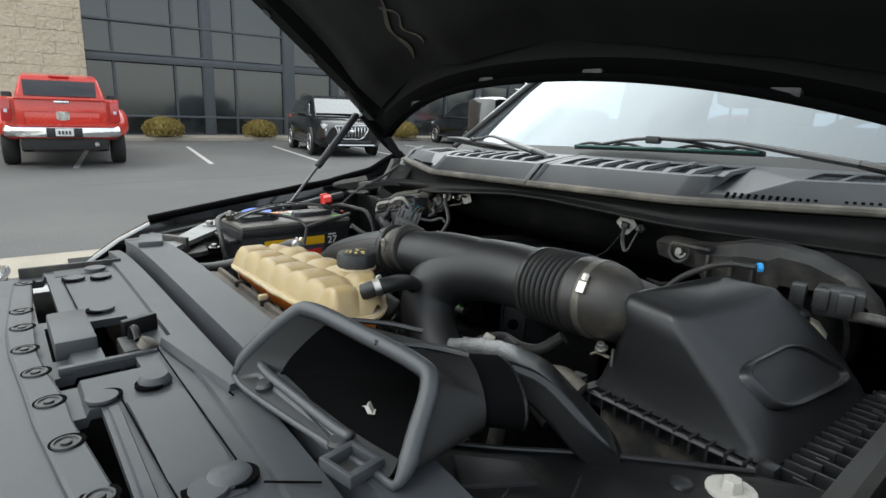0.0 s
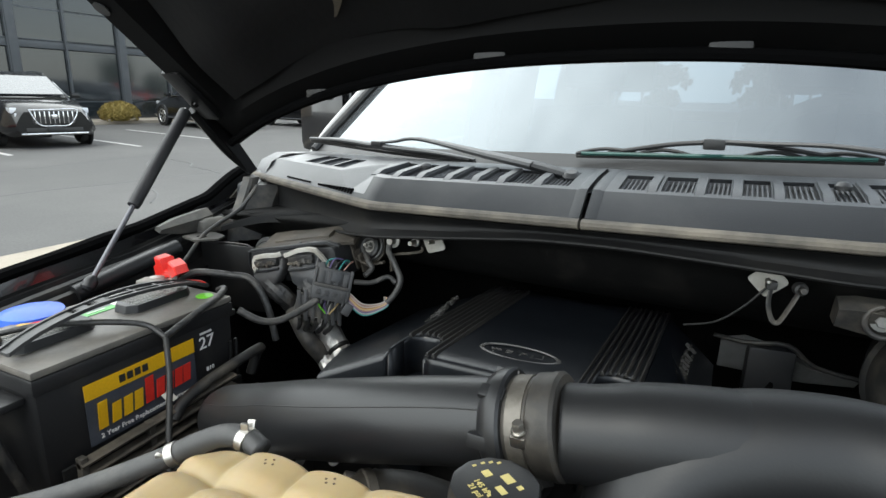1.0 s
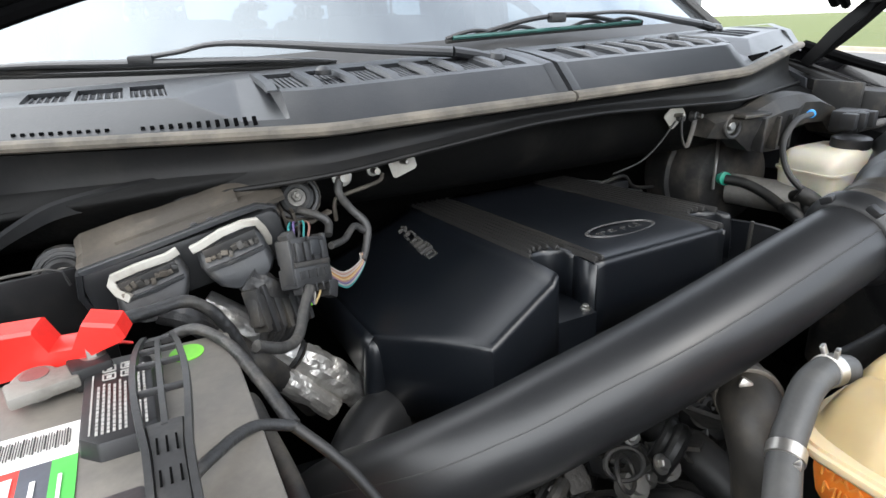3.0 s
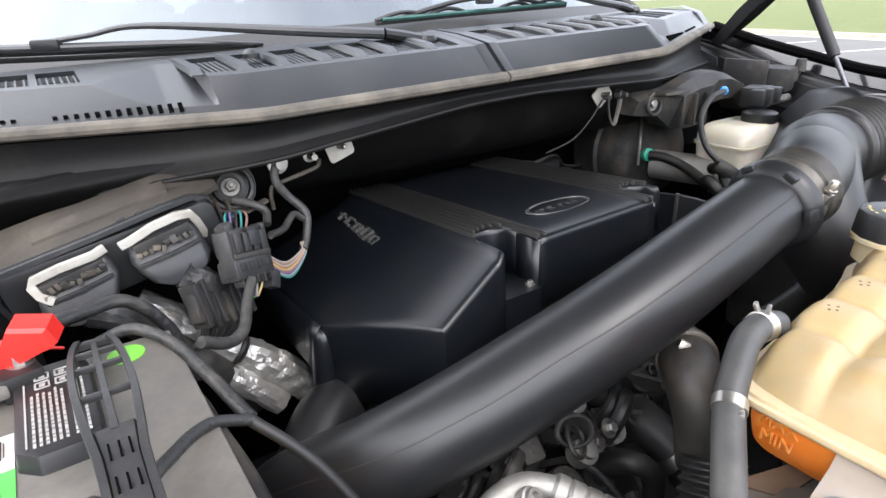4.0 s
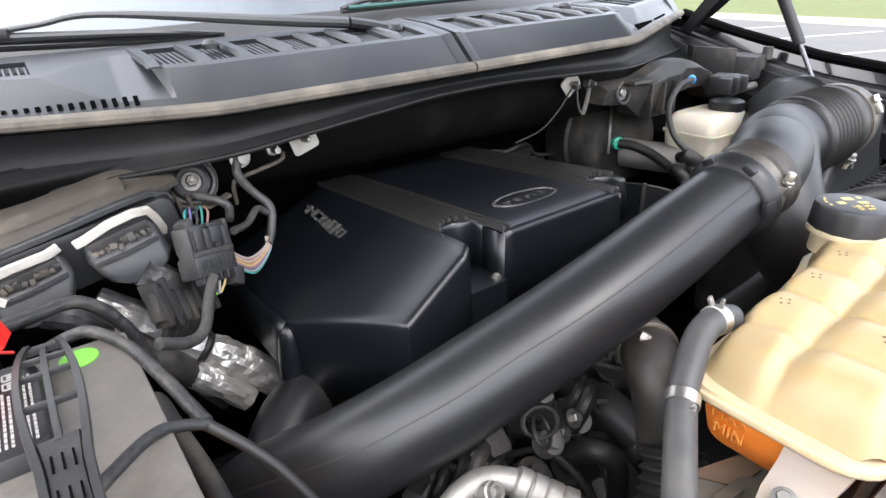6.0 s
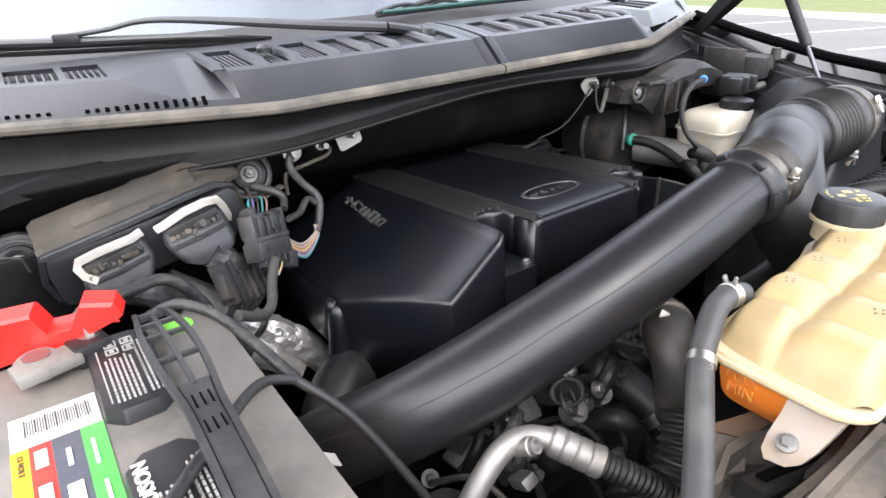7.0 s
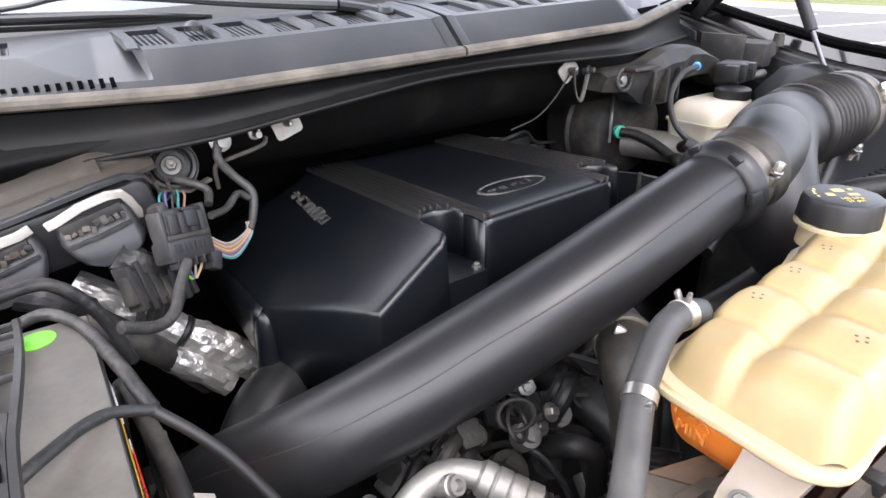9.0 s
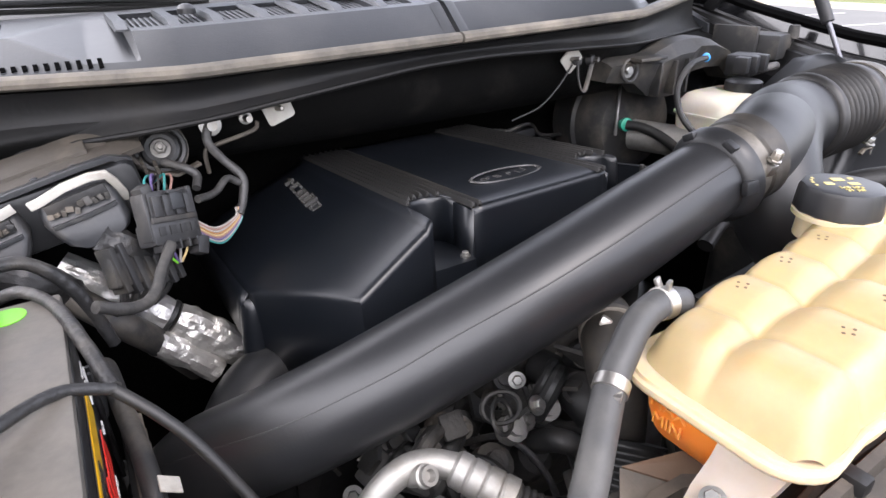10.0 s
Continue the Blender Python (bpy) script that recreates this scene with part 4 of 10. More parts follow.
for side in (-1, 1):
    part("fender", fender(side), "paint", truck, "glossy black front fender", angle=50)
    part("fender_rail", tube([(side * 0.872, y, max(fender_edge(y) + LEANS * side * 0.87 + 0.010, rail_top(y) if side < 0 else 0.0)) for y in [0.33 + 0.86 * k / 20 for k in range(21)]], 0.013, 8, 3, squash=0.9), "void", truck, "black rail on the fender's edge")
    part("rear_lip", ring_loft([[Vector((side * x, y, z)) for x, z in ((0.862, rail_top(y) - 0.09), (0.862, rail_top(y) - 0.006), (0.868, rail_top(y)), (0.884, rail_top(y)), (0.89, rail_top(y) - 0.03), (0.89, rail_top(y) - 0.09))] for y in (0.93, 0.985, 1.03, 1.056, 1.09, 1.122, 1.15, 1.174, 1.2)]), "matt", truck, "black lip sweeping up towards the cowl", angle=40)
    # channelled ledge between fender and bay
    prof = [(0.86, -0.02), (0.852, -0.03), (0.845, -0.02), (0.838, -0.02), (0.832, -0.045), (0.815, -0.048), (0.808, -0.034), (0.798, -0.036), (0.79, -0.075), (0.765, -0.085), (0.76, -0.13), (0.86, -0.13)]
    rings = [[Vector((side * w, y, fender_edge(y) + LEANS * side * 0.87 + dz)) for w, dz in prof] for y in [0.3 + 0.95 * k / 14 for k in range(15)]]
    part("fender_ledge", ring_loft(rings), "bay_paint", truck, "black stepped ledge along the bay", angle=25)
    rings = [[Vector((side * (0.825 + 0.009 * math.cos(a)), y, fender_edge(y) + LEANS * side * 0.87 - 0.035 + 0.012 * math.sin(a))) for a in [k * math.pi / 4 for k in range(8)]] for y in [0.34 + 0.86 * k / 14 for k in range(15)]]
    part("ledge_seal", ring_loft(rings), "rubber", truck)
    part("inner_fender", ring_loft([[Vector((side * x, y, z)) for x, z in ((0.76, 1.0), (0.765, 0.95), (0.78, 0.6), (0.82, 0.6), (0.80, 1.02))] for y in (0.12, 0.5, 0.9, 1.35)]), "bay_paint", truck)
    # headlight
    part("headlight", ring_loft([[Vector((side * x, y, z)) for x, z in ((0.62, 0.68), (0.93, 0.70), (0.95, 0.88), (0.9, 0.93), (0.62, 0.94))] for y in (0.0, 0.05, 0.2)]), "lens", truck, "clear headlight")
    # front tyre
    wt = part("wheel", lathe((side * 0.72, 0.62, 0.40), (side, 0, 0), [(0, 0.24), (0, 0.37), (0.04, 0.4), (0.22, 0.4), (0.26, 0.37), (0.26, 0.24)], 32), "tyre", truck, "black front tyre")
    part("rim", lathe((side * 0.9, 0.62, 0.40), (side, 0, 0), [(0, 0.24), (0.06, 0.24), (0.03, 0.2), (0.02, 0.06), (0.05, 0.01)], 32), "rim", wt)
    part("door", ring_loft([[Vector((side * x, y, z)) for x, z in ((0.98, 0.55), (1.0, 0.9), (0.95, 1.26), (0.90, 1.26), (0.93, 0.55))] for y in (1.66, 2.2, 3.4, 4.2)]), "paint", truck, "black cab door")
    part("bed_side", ring_loft([[Vector((side * x, y, z)) for x, z in ((0.98, 0.55), (1.0, 0.9), (0.97, 1.38), (0.86, 1.38), (0.9, 0.55))] for y in (4.2, 5.0, 5.8)]), "paint", truck, "black cargo bed side")
    # pillars and roof rails
    foot = glass(0 if side < 0 else 1, -0.02)
    head = glass(0 if side < 0 else 1, 1.0)
    pil = part("a_pillar", tube([(foot.x * 1.01, foot.y + 0.01, foot.z - 0.04), (foot.x * 1.012, foot.y + 0.2, foot.z + 0.11), tuple(head * 1.0), ], 0.038, 10, 8, squash=0.8), "paint", truck, "black windscreen pillar")
    part("b_pillar", tube([(side * 0.9, 2.75, 1.22), (side * 0.84, 2.78, 1.6), (side * 0.74, 2.8, 1.88)], 0.05, 8, 5), "paint", truck)
    part("door_panel", ring_loft([[Vector((side * x, y, z)) for x, z in ((0.90, 1.2), (0.85, 1.6), (0.76, 1.88), (0.74, 1.88), (0.83, 1.6), (0.88, 1.2))] for y in (2.48, 2.55, 3.2, 3.3)]), "cab_trim", truck, "solid panel behind the front door")
    part("c_pillar", tube([(side * 0.9, 4.0, 1.22), (side * 0.82, 3.9, 1.6), (side * 0.7, 3.8, 1.88)], 0.07, 8, 5), "paint", truck)
    mir = part("door_mirror", box(side * 1.13, 1.85, 1.36, 0.2, 0.12, 0.26, 0.04), "paint", truck, "black door mirror")
    part("mirror_glass", box(side * 1.13, 1.915, 1.36, 0.16, 0.006, 0.2, 0.002), "chrome", mir)
part("roof", grid_sheet(12, 10, lambda u, v: ((-0.74 + 1.48 * u), 1.93 + 2.0 * v + 0.25 * (1 - v) * (2 * u - 1) ** 2, 1.9 + 0.05 * math.sin(v * 3.1) - 0.06 * (2 * u - 1) ** 4), thick=(0, 0, -0.05)), "paint", truck, "black cab roof", angle=60)
part("cab_rear_wall", cell_sheet([-0.86, -0.6, 0.6, 0.86], [0.9, 1.32, 1.78, 1.9], lambda x, z: Vector((x * (1 - 0.16 * max(0, z - 1.2) / 0.7), 4.05 - 0.2 * max(0, z - 1.2), z)), (0, 0.04, 0), holes=[(-0.6, 0.6, 1.32, 1.78)]), "cab_trim", truck, "cab rear wall round the back window")
part("cab_floor", box(0, 2.9, 0.62, 1.84, 2.4, 0.06), "cab_trim", truck)
part("bed_floor", box(0, 5.0, 0.85, 1.75, 1.7, 0.05), "paint", truck)
part("tailgate", box(0, 5.8, 1.05, 1.85, 0.06, 0.62, 0.02), "paint", truck)
part("rocker", box(0, 3.6, 0.48, 1.8, 4.3, 0.18, 0.03), "ink_and_shade", truck)
part("dashboard", grid_sheet(24, 8, lambda u, v: ((-0.84 + 1.68 * u), 1.22 + 0.26 * (2 * u - 1) ** 2 + 0.55 * v, 1.27 - 0.02 * (2 * u - 1) ** 2 + 0.03 * math.sin(v * 3) + 0.05 * math.exp(-((u - 0.72) / 0.12) ** 2) * v), thick=(0, 0.05, -0.3)), "cab_trim", truck, "dark dashboard under the windscreen", angle=60)
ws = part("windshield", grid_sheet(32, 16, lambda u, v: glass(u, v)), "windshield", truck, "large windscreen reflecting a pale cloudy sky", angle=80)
ws.visible_shadow = False
part("windshield_band", grid_sheet(32, 2, lambda u, v: glass(u, -0.02 + 0.05 * v) + Vector((0, -0.002, 0.003))), "ink_and_shade", ws, "black border along the glass foot")
for side in (0, 1):
    part("glass_moulding", tube([tuple(glass(side, v) + Vector(((-1 if side == 0 else 1) * 0.004, -0.006, 0.008))) for v in (0, 0.2, 0.4, 0.6, 0.8, 1)], 0.011, 8, 6), "rubber", ws)

# front end: radiator support, grille, bay floor
part("radiator_support", box(0, 0.2, 0.93, 1.4, 0.16, 0.2, 0.01), "bay_paint", truck, "black radiator support")
part("radiator", box(0, 0.3, 0.75, 1.1, 0.06, 0.5, 0.01), "dark_engine", truck)
part("bay_floor", box(0, 0.72, 0.5, 1.6, 1.3, 0.06), "dark_engine", truck)
part("grille", box(0, -0.035, 0.85, 1.24, 0.06, 0.44, 0.02), "plastic", truck, "black front grille")
for k in range(4):
    part("grille_bar", box(0, -0.075, 0.7 + 0.1 * k, 1.2, 0.03, 0.05, 0.01), "paint", truck)
edge = [(-0.55, -0.01), (-0.3, -0.052), (0.0, -0.066), (0.3, -0.052), (0.55, -0.01), (0.68, 0.03)]
part("grille_trim", tube([(x, y, 1.068) for x, y in edge], 0.012, 10, 8), "chrome", truck, "bright trim along the grille's top")
part("bumper", ring_loft([[Vector((x, -0.02 - 0.16 * (1 - (x / 1.0) ** 2) + dy, z)) for dy, z in ((0, 0.36), (-0.03, 0.5), (0, 0.62), (0.1, 0.62), (0.1, 0.36))] for x in [-1 + 0.1 * k for k in range(21)]]), "chrome", truck, "bright front bumper")

# firewall: rolled moulded insulation under the cowl
def wall_profile(x):
    y0, z0 = lip_y(x) + 0.012, lip_z(x) - 0.03
    dip = 0.072 * max(0, (abs(x) - 0.1) / 0.65) ** 1.2
    far = 0.03 * (x / 0.8) ** 2
    return [(y0 + 0.01, z0 + 0.02), (y0 + 0.02, z0 - dip * 0.4), (1.0 + far, 1.225 - dip * 0.55), (1.004 + far, 1.205 - dip * 0.35), (1.014 + far, 1.175), (1.03 + far, 1.15), (1.06 + far, 1.13), (1.12 + far, 1.118), (1.19 + far, 1.1), (1.23 + far, 1.05), (1.24 + far, 0.9), (1.24 + far, 0.55)]


xs = [-0.8 + 1.6 * k / 40 for k in range(41)]
firewall = part("firewall", ring_loft([[Vector((x, y, z)) for y, z in wall_profile(x)] for x in xs], loop=False), "insulation", truck, "black moulded firewall insulation", angle=180)
sol = firewall.modifiers.new("thickness", "SOLIDIFY")
sol.thickness, sol.offset = 0.012, -1

# band below the seal, wider towards the fenders
def band(u, v):
    x = -0.80 + 1.6 * u
    a = abs(x)
    low = 0.018 + (0.06 if x < 0 else 0.04) * max(0, (a - 0.05) / 0.68) ** 1.1
    y = lip_y(x) + 0.006 - 0.06 * max(0, a - 0.36) * v
    return Vector((x, y + 0.012 * math.sin(v * 3.1) - 0.004 * (1 if v > 0.86 else 0), lip_z(x) - 0.012 - low * v))


part("cowl_band", grid_sheet(48, 8, band, thick=(0, 0.004, 0)), "band", truck, "dusty grey panel below the cowl seal", angle=30)
part("band_edge", tube([tuple(band(u, 1.0) + Vector((0, -0.004, 0))) for u in [k / 24 for k in range(25)]], 0.004, 8, 4, squash=0.8), "band", truck)
FLANGE = [(-0.706, 0.944, 1.183), (-0.68, 0.985, 1.193), (-0.651, 1.018, 1.200), (-0.60, 1.045, 1.203), (-0.55, 1.058, 1.204), (-0.47, 1.056, 1.206), (-0.38, 1.045, 1.207)]
part("band_flange", ring_loft([[Vector((x, y, z)), Vector((x + 0.002, y - 0.004, z - 0.003)), Vector((x + 0.006 * min(1, 20 * (x + 0.72)), y - 0.004, z - 0.004 - 0.019 * min(1.0, 0.4 + 6 * (x + 0.706)) * min(1.0, max(0.1, -4 * (x + 0.38) + 0.1)))), Vector((x, y + 0.004, z - 0.002))] for x, y, z in spline(FLANGE, 4)]), "band", truck, "folded flange sweeping down to the cowl's corner", angle=30)
for sx in (-1, 1):
    part("cowl_end_plate", ring_loft([[Vector((sx * x, y, z)) for y, z in ((1.13, 1.02), (1.10, 1.14), (1.12, 1.23), (1.2, 1.26), (1.3, 1.2), (1.3, 1.0))] for x in (0.79, 0.815, 0.84)]), "cowl", truck, "grey end plate of the cowl")

# ---- hood, raised on its hinges ----
HOOD_A = radians(38)


def hood_at(u, v, lift=0.0):
    """u across -1..1, v from the rear edge (0) to the nose (1)."""
    w = 0.81 - 0.05 * v ** 2
    x = u * w
    crown = 1 - abs(u) ** 2.2
    y0 = 1.095 - 0.135 * crown * (1 - v)
    z0 = 1.348 + LEANS * x + 0.145 * crown * (1 - 0.35 * v)
    L = 1.16 - 0.06 * u * u
    s = L * v
    bow = 0.05 * math.sin(math.pi * v)
    return Vector((x, y0 - s * math.cos(HOOD_A) + (bow + lift) * math.sin(HOOD_A) * 0.7 + 0.0, z0 + s * math.sin(HOOD_A) - bow * 0.3 + lift * math.cos(HOOD_A)))


hood = part("hood", grid_sheet(36, 24, lambda u, v: hood_at(2 * u - 1, v, 0.045)), "paint", truck, "raised hood, glossy black outside", angle=80)
solid = hood.modifiers.new("thickness", "SOLIDIFY")
solid.thickness, solid.offset = 0.004, 0
# inner frame round the edge, with a dished liner within


def inner(u, v):
    a, b = abs(2 * u - 1), v
    edge_d = min((1 - a) * 0.8, b * 1.1, (1 - b) * 1.1)
    dish = 0.03 * min(1, max(0, (edge_d - 0.075) / 0.02))
    return hood_at(2 * u - 1, v, dish - 0.004 if edge_d > 0.005 else 0.02)


part("inner_frame", grid_sheet(64, 48, inner), "hood_metal", hood, "satin black inner hood frame", angle=40)


def liner(u, v):
    a, b = -0.86 + 1.72 * u, 0.085 + 0.83 * v
    ripple = 0.008 * math.sin(a * 9) * math.sin(b * 11) + 0.01 * noise.noise(Vector((a * 3, b * 3, 0)))
    quilt = -0.008 * (abs(math.sin(a * 6.5)) ** 8 + abs(math.sin(b * 8)) ** 8)
    return hood_at(a, b, 0.012 + ripple + quilt)


part("hood_liner", grid_sheet(60, 50, liner, thick=(0, 0.006, 0.006)), "liner", hood, "dull black moulded hood liner", angle=60)
for u0, v0, du, dv, wide in ((0.23, 0.06, 0.05, 0.30, 0.010), (0.30, 0.10, -0.03, 0.16, 0.006), (0.62, 0.2, 0.04, 0.2, 0.005)):
    part("stain", grid_sheet(3, 24, lambda u, v: liner(u0 + du * v + 0.012 * math.sin(v * 11) + (u - 0.5) * wide * (0.4 + abs(math.sin(v * 9))), v0 + dv * v) + Vector((0, -0.003, -0.003)), thick=(0, 0.0008, 0.0008)), "stain", hood, "dried tan water stain")
part("rear_seal", tube([tuple(hood_at(u, 0.02, -0.014)) for u in [-0.98 + 1.96 * k / 24 for k in range(25)]], 0.009, 8, 4), "void", hood, "rubber seal along the hood's rear edge")
part("rear_flange", tube([tuple(hood_at(u, 0.0, 0.012)) for u in [-1 + 2 * k / 24 for k in range(25)]], 0.010, 8, 4, squash=0.7), "void", hood)
for u in (-0.18, 0.2, 0.62, -0.6):
    c = hood_at(u, 0.01, -0.004)
    part("bump_stop", box(c.x, c.y - 0.006, c.z + 0.004, 0.05, 0.02, 0.02, 0.006), "rubber", hood)
for sx in (-1, 1):
    for v in (0.16, 0.36, 0.52, 0.68, 0.84):
        c = hood_at(sx * 0.955, v, -0.004)
        n_ax = (0, -math.sin(HOOD_A), -math.cos(HOOD_A))
        part("hole", lathe(c, n_ax, [(0, 0.014), (0.002, 0.014), (0.0025, 0.005)], 14), "ink_and_shade", hood)
    part("hinge", ring_loft([[Vector((sx * x, y, z)) for y, z in ((1.128 + d, 1.255), (1.075 + d, 1.315), (0.975 + d, 1.42), (0.99 + d, 1.435), (1.095 + d, 1.335), (1.15 + d, 1.265))] for x, d in ((0.805, 0), (0.81, 0), (0.815, 0))]), "bay_paint", hood, "black steel hood hinge")
    part("hinge_bracket", box(sx * 0.775, 0.965, 1.435, 0.05, 0.13, 0.03, 0.01, turn(-43)), "bay_paint", hood)
    part("hinge_bolt", hexbolt((sx * 0.78, 0.97, 1.415), (-sx, -0.5, -0.5), 0.006), "bay_paint", hood)
    part("hinge_arm", tube([(sx * 0.81, 0.985, 1.40), (sx * 0.82, 1.075, 1.315), (sx * 0.83, 1.15, 1.262)], 0.011, 8, 5), "bay_paint", hood)


def strut(sx):
    a, j, b = Vector((sx * 0.745, 0.695, 1.125)), None, Vector((sx * 0.80, 0.955, 1.39))
    if sx > 0:
        a = Vector((0.79, 0.80, 1.14))
    j = a + (b - a) * 0.42
    e = thing("gas_strut", tuple(a), "black gas strut with grey rod propping the hood", "gas strut", "hood struts")
    part("rod", tube([tuple(a), tuple(j)], 0.0046, 12, straight=True), "strut_rod", e, "grey steel rod")
    d = (b - a).normalized()
    part("cylinder", lathe(j, d, [(0, 0.006), (0.001, 0.0105), (0.010, 0.0115), ((b - j).length, 0.0115), ((b - j).length + 0.004, 0.007)], 20), "strut_tube", e, "black cylinder")
    part("ball_joint", lathe(a - d * 0.012, d, [(0, 0.008), (0.004, 0.0115), (0.018, 0.0115), (0.026, 0.006)], 14), "plastic", e)
    part("top_joint", lathe(b - d * 0.01, d, [(0, 0.01), (0.006, 0.012), (0.02, 0.012), (0.026, 0.006)], 14), "plastic", e)


part("splash_tray", box(0, 0.62, 0.40, 1.66, 1.2, 0.01, 0.002), "bay_paint", truck, "black splash tray under the engine")
for side in (-1, 1):
    part("wheel_liner", ring_loft([[Vector((side * x, y, z)) for y, z in ((0.02, 0.41), (0.02, 0.9), (0.25, 1.0), (1.2, 1.0), (1.2, 0.41))] for x in (0.80, 0.81)]), "bay_paint", truck, "black wheel arch liner")
strut(-1)
strut(1)

# ---- cowl panels with slotted vents, one each side of the seam ----
def cowl_at(x, v):
    """v from the seal (0), up the front face (0.4) and back over the top to the glass (1)."""
    y0, z0 = lip_y(x), lip_z(x) + 0.004
    a = abs(x)
    top_y = y0 + 0.043
    top_z = 1.3095 + LEANS * x
    y2 = 1.142 + 0.31 * (x / 0.86) ** 2
    z2 = 1.326 + LEANS * x - 0.018 * (x / 0.86) ** 2
    if v < 0.4:
        t = v / 0.4
        return Vector((x, y0 + (top_y - y0) * t, z0 + (top_z - z0) * t )) 
    t = (v - 0.4) / 0.6
    return Vector((x, top_y + (y2 - top_y) * t, top_z + (z2 - top_z) * t + 0.003 * math.sin(t * 3.14)))


FOLD = [Vector(p) for p in ((0.440, 1.025, 1.286), (0.506, 1.067, 1.3085), (0.429, 1.142, 1.3215), (0.404, 1.062, 1.3005))]    # tip, outer shoulder, apex, inner edge


def plane_z(a, b, c, x, y):
    n = (b - a).cross(c - a)
    return a.z - (n.x * (x - a.x) + n.y * (y - a.y)) / n.z


def folded_cowl(x, v):
    """The cowl's surface with the two facets of the fold sunk into it."""
    p = cowl_at(x, v)
    a = abs(x)
    if 0.392 < a < 0.53 and v > 0.1:
        tip, out, top, side = FOLD
        sunk = max(plane_z(tip, out, top, a, p.y), plane_z(tip, top, side, a, p.y)) + LEANS * x
        p.z = min(p.z, sunk)
    return p


def cowl_panel(sx):
    e = thing("wind_cowl", (sx * 0.42, 1.05, 1.26), "grey plastic cowl panel with slotted vents below the windscreen", "cowl", "cowls below the windscreen")
    vents = [(0.513, 0.556), (0.564, 0.619), (0.627, 0.68), (0.353, 0.391), (0.301, 0.338), (0.249, 0.29), (0.197, 0.235), (0.148, 0.185), (0.096, 0.139)]
    vents.append((0.037, 0.076))
    holes = [(min(sx * a, sx * b), max(sx * a, sx * b), 0.46, 0.74 if a > 0.5 else 0.80) for a, b in vents]
    lo, hi = (0.004, 0.855) if sx > 0 else (-0.855, -0.004)
    xs = cuts(lo, hi, 0.02, [sx * q for ab in vents for q in ab] + [sx * 0.36] + [sx * (0.392 + 0.0035 * k) for k in range(40)])
    vs = cuts(0, 1, 0.1, [0.4, 0.46, 0.74, 0.80] + [0.1 + 0.02 * k for k in range(42)])
    body = part("panel", cell_sheet(xs, vs, folded_cowl, (0, 0.003, -0.006), holes), "cowl", e, "weathered grey plastic panel", angle=24)
    for a, b in vents:
        v1 = 0.74 if a > 0.5 else 0.80
        # a shallow pan closes each vent; its black stands for the shade below
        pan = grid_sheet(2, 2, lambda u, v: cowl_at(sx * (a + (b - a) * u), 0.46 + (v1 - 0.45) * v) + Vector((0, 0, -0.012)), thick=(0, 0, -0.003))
        vent = part("vent", pan, "ink_and_shade", e, "pan painted black as the vent's shade")
        n = 6
        for k in range(n):
            x = sx * (a + (b - a) * (k + 0.5) / n)
            p, q = cowl_at(x, 0.475), cowl_at(x, v1 - 0.01)
            part("slat", tube([tuple(p + Vector((0, 0, -0.0065))), tuple(q + Vector((0, 0, -0.0065)))], 0.0019, 5, straight=True), "grey_plastic", vent)
        if a < 0.5:
            # raised rib beside each vent
            x = sx * (b + 0.0085)
            p, m2, q = cowl_at(x, 0.43), cowl_at(x, 0.5), cowl_at(x, v1)
            rib = ring_loft([[c + Vector((sx * dx, 0, dz)) for dx, dz in ((-0.008, -0.002), (-0.006, h), (0.006, h), (0.008, -0.002))] for c, h in ((p, 0.0), (m2, 0.005), (q, 0.003))])
            part("rib", rib, "cowl", e)
    # row of small drain slots low on the front face
    for k in range(24):
        x = sx * (0.43 + 0.0099 * k + (0.028 if k > 12 else 0))
        tall = 0.0115 - 0.0007 * k if k <= 12 else 0.003
        p = cowl_at(x, 0.075 + 1.75 * tall) + Vector((0, -0.0006, 0.0006))
        part("drain_slot", box(p.x, p.y, p.z, 0.0045, 0.003, tall, 0, turn(-42)), "void", e)
    # washer nozzle
    p = cowl_at(sx * 0.32, 0.66)
    part("washer_nozzle", lathe(p, (0, 0, 1), [(0, 0.011), (0.006, 0.011), (0.01, 0.008), (0.012, 0.003)], 14), "plastic", e, "round washer nozzle")
    # seam lip by the middle
    part("seam_lip", ring_loft([[cowl_at(sx * (0.004 + 0.016 * q), v) + Vector((0, -0.001, h)) for q, h in ((0, -0.002), (0, 0.002), (0.6, 0.002), (1, 0.0))] for v in (0.02, 0.2, 0.4, 0.5, 0.7, 0.98)]), "cowl", e, angle=20)
    part("end_cap", ring_loft([[cowl_at(sx * x, v) + Vector((0, 0, 0.008 if 0 < i < 3 else 0)) for i, v in enumerate((0.02, 0.25, 0.5, 0.8))] for x in (0.80, 0.83, 0.858)], loop=False), "cowl", e)


cowl_panel(-1)
cowl_panel(1)
apron = thing("cowl_apron", (0, 1.17, 1.3), "grey plastic apron between the cowl and the windscreen", "cowl")
for a, b in ((-0.86, -0.003), (0.003, 0.86)):
    part("sheet", grid_sheet(24, 3, lambda u, v: cowl_at(a + (b - a) * u, 0.985).lerp(glass((a + (b - a) * u + 0.87) / 1.74, 0.004), v) + Vector((0, 0, -0.003)), thick=(0, 0, -0.003)), "cowl", apron, angle=60)
seal = thing("cowl_seal", (0, 0.95, 1.26), "dusty tan rubber seal along the cowl's front edge", "seal")
for a, b in ((-0.85, -0.002), (0.002, 0.85)):
    part("rubber_length", tube([(x, lip_y(x) - 0.004, lip_z(x)) for x in [a + (b - a) * k / 17 for k in range(18)]], 0.0105, 10, 4, squash=0.75), "seal", seal)


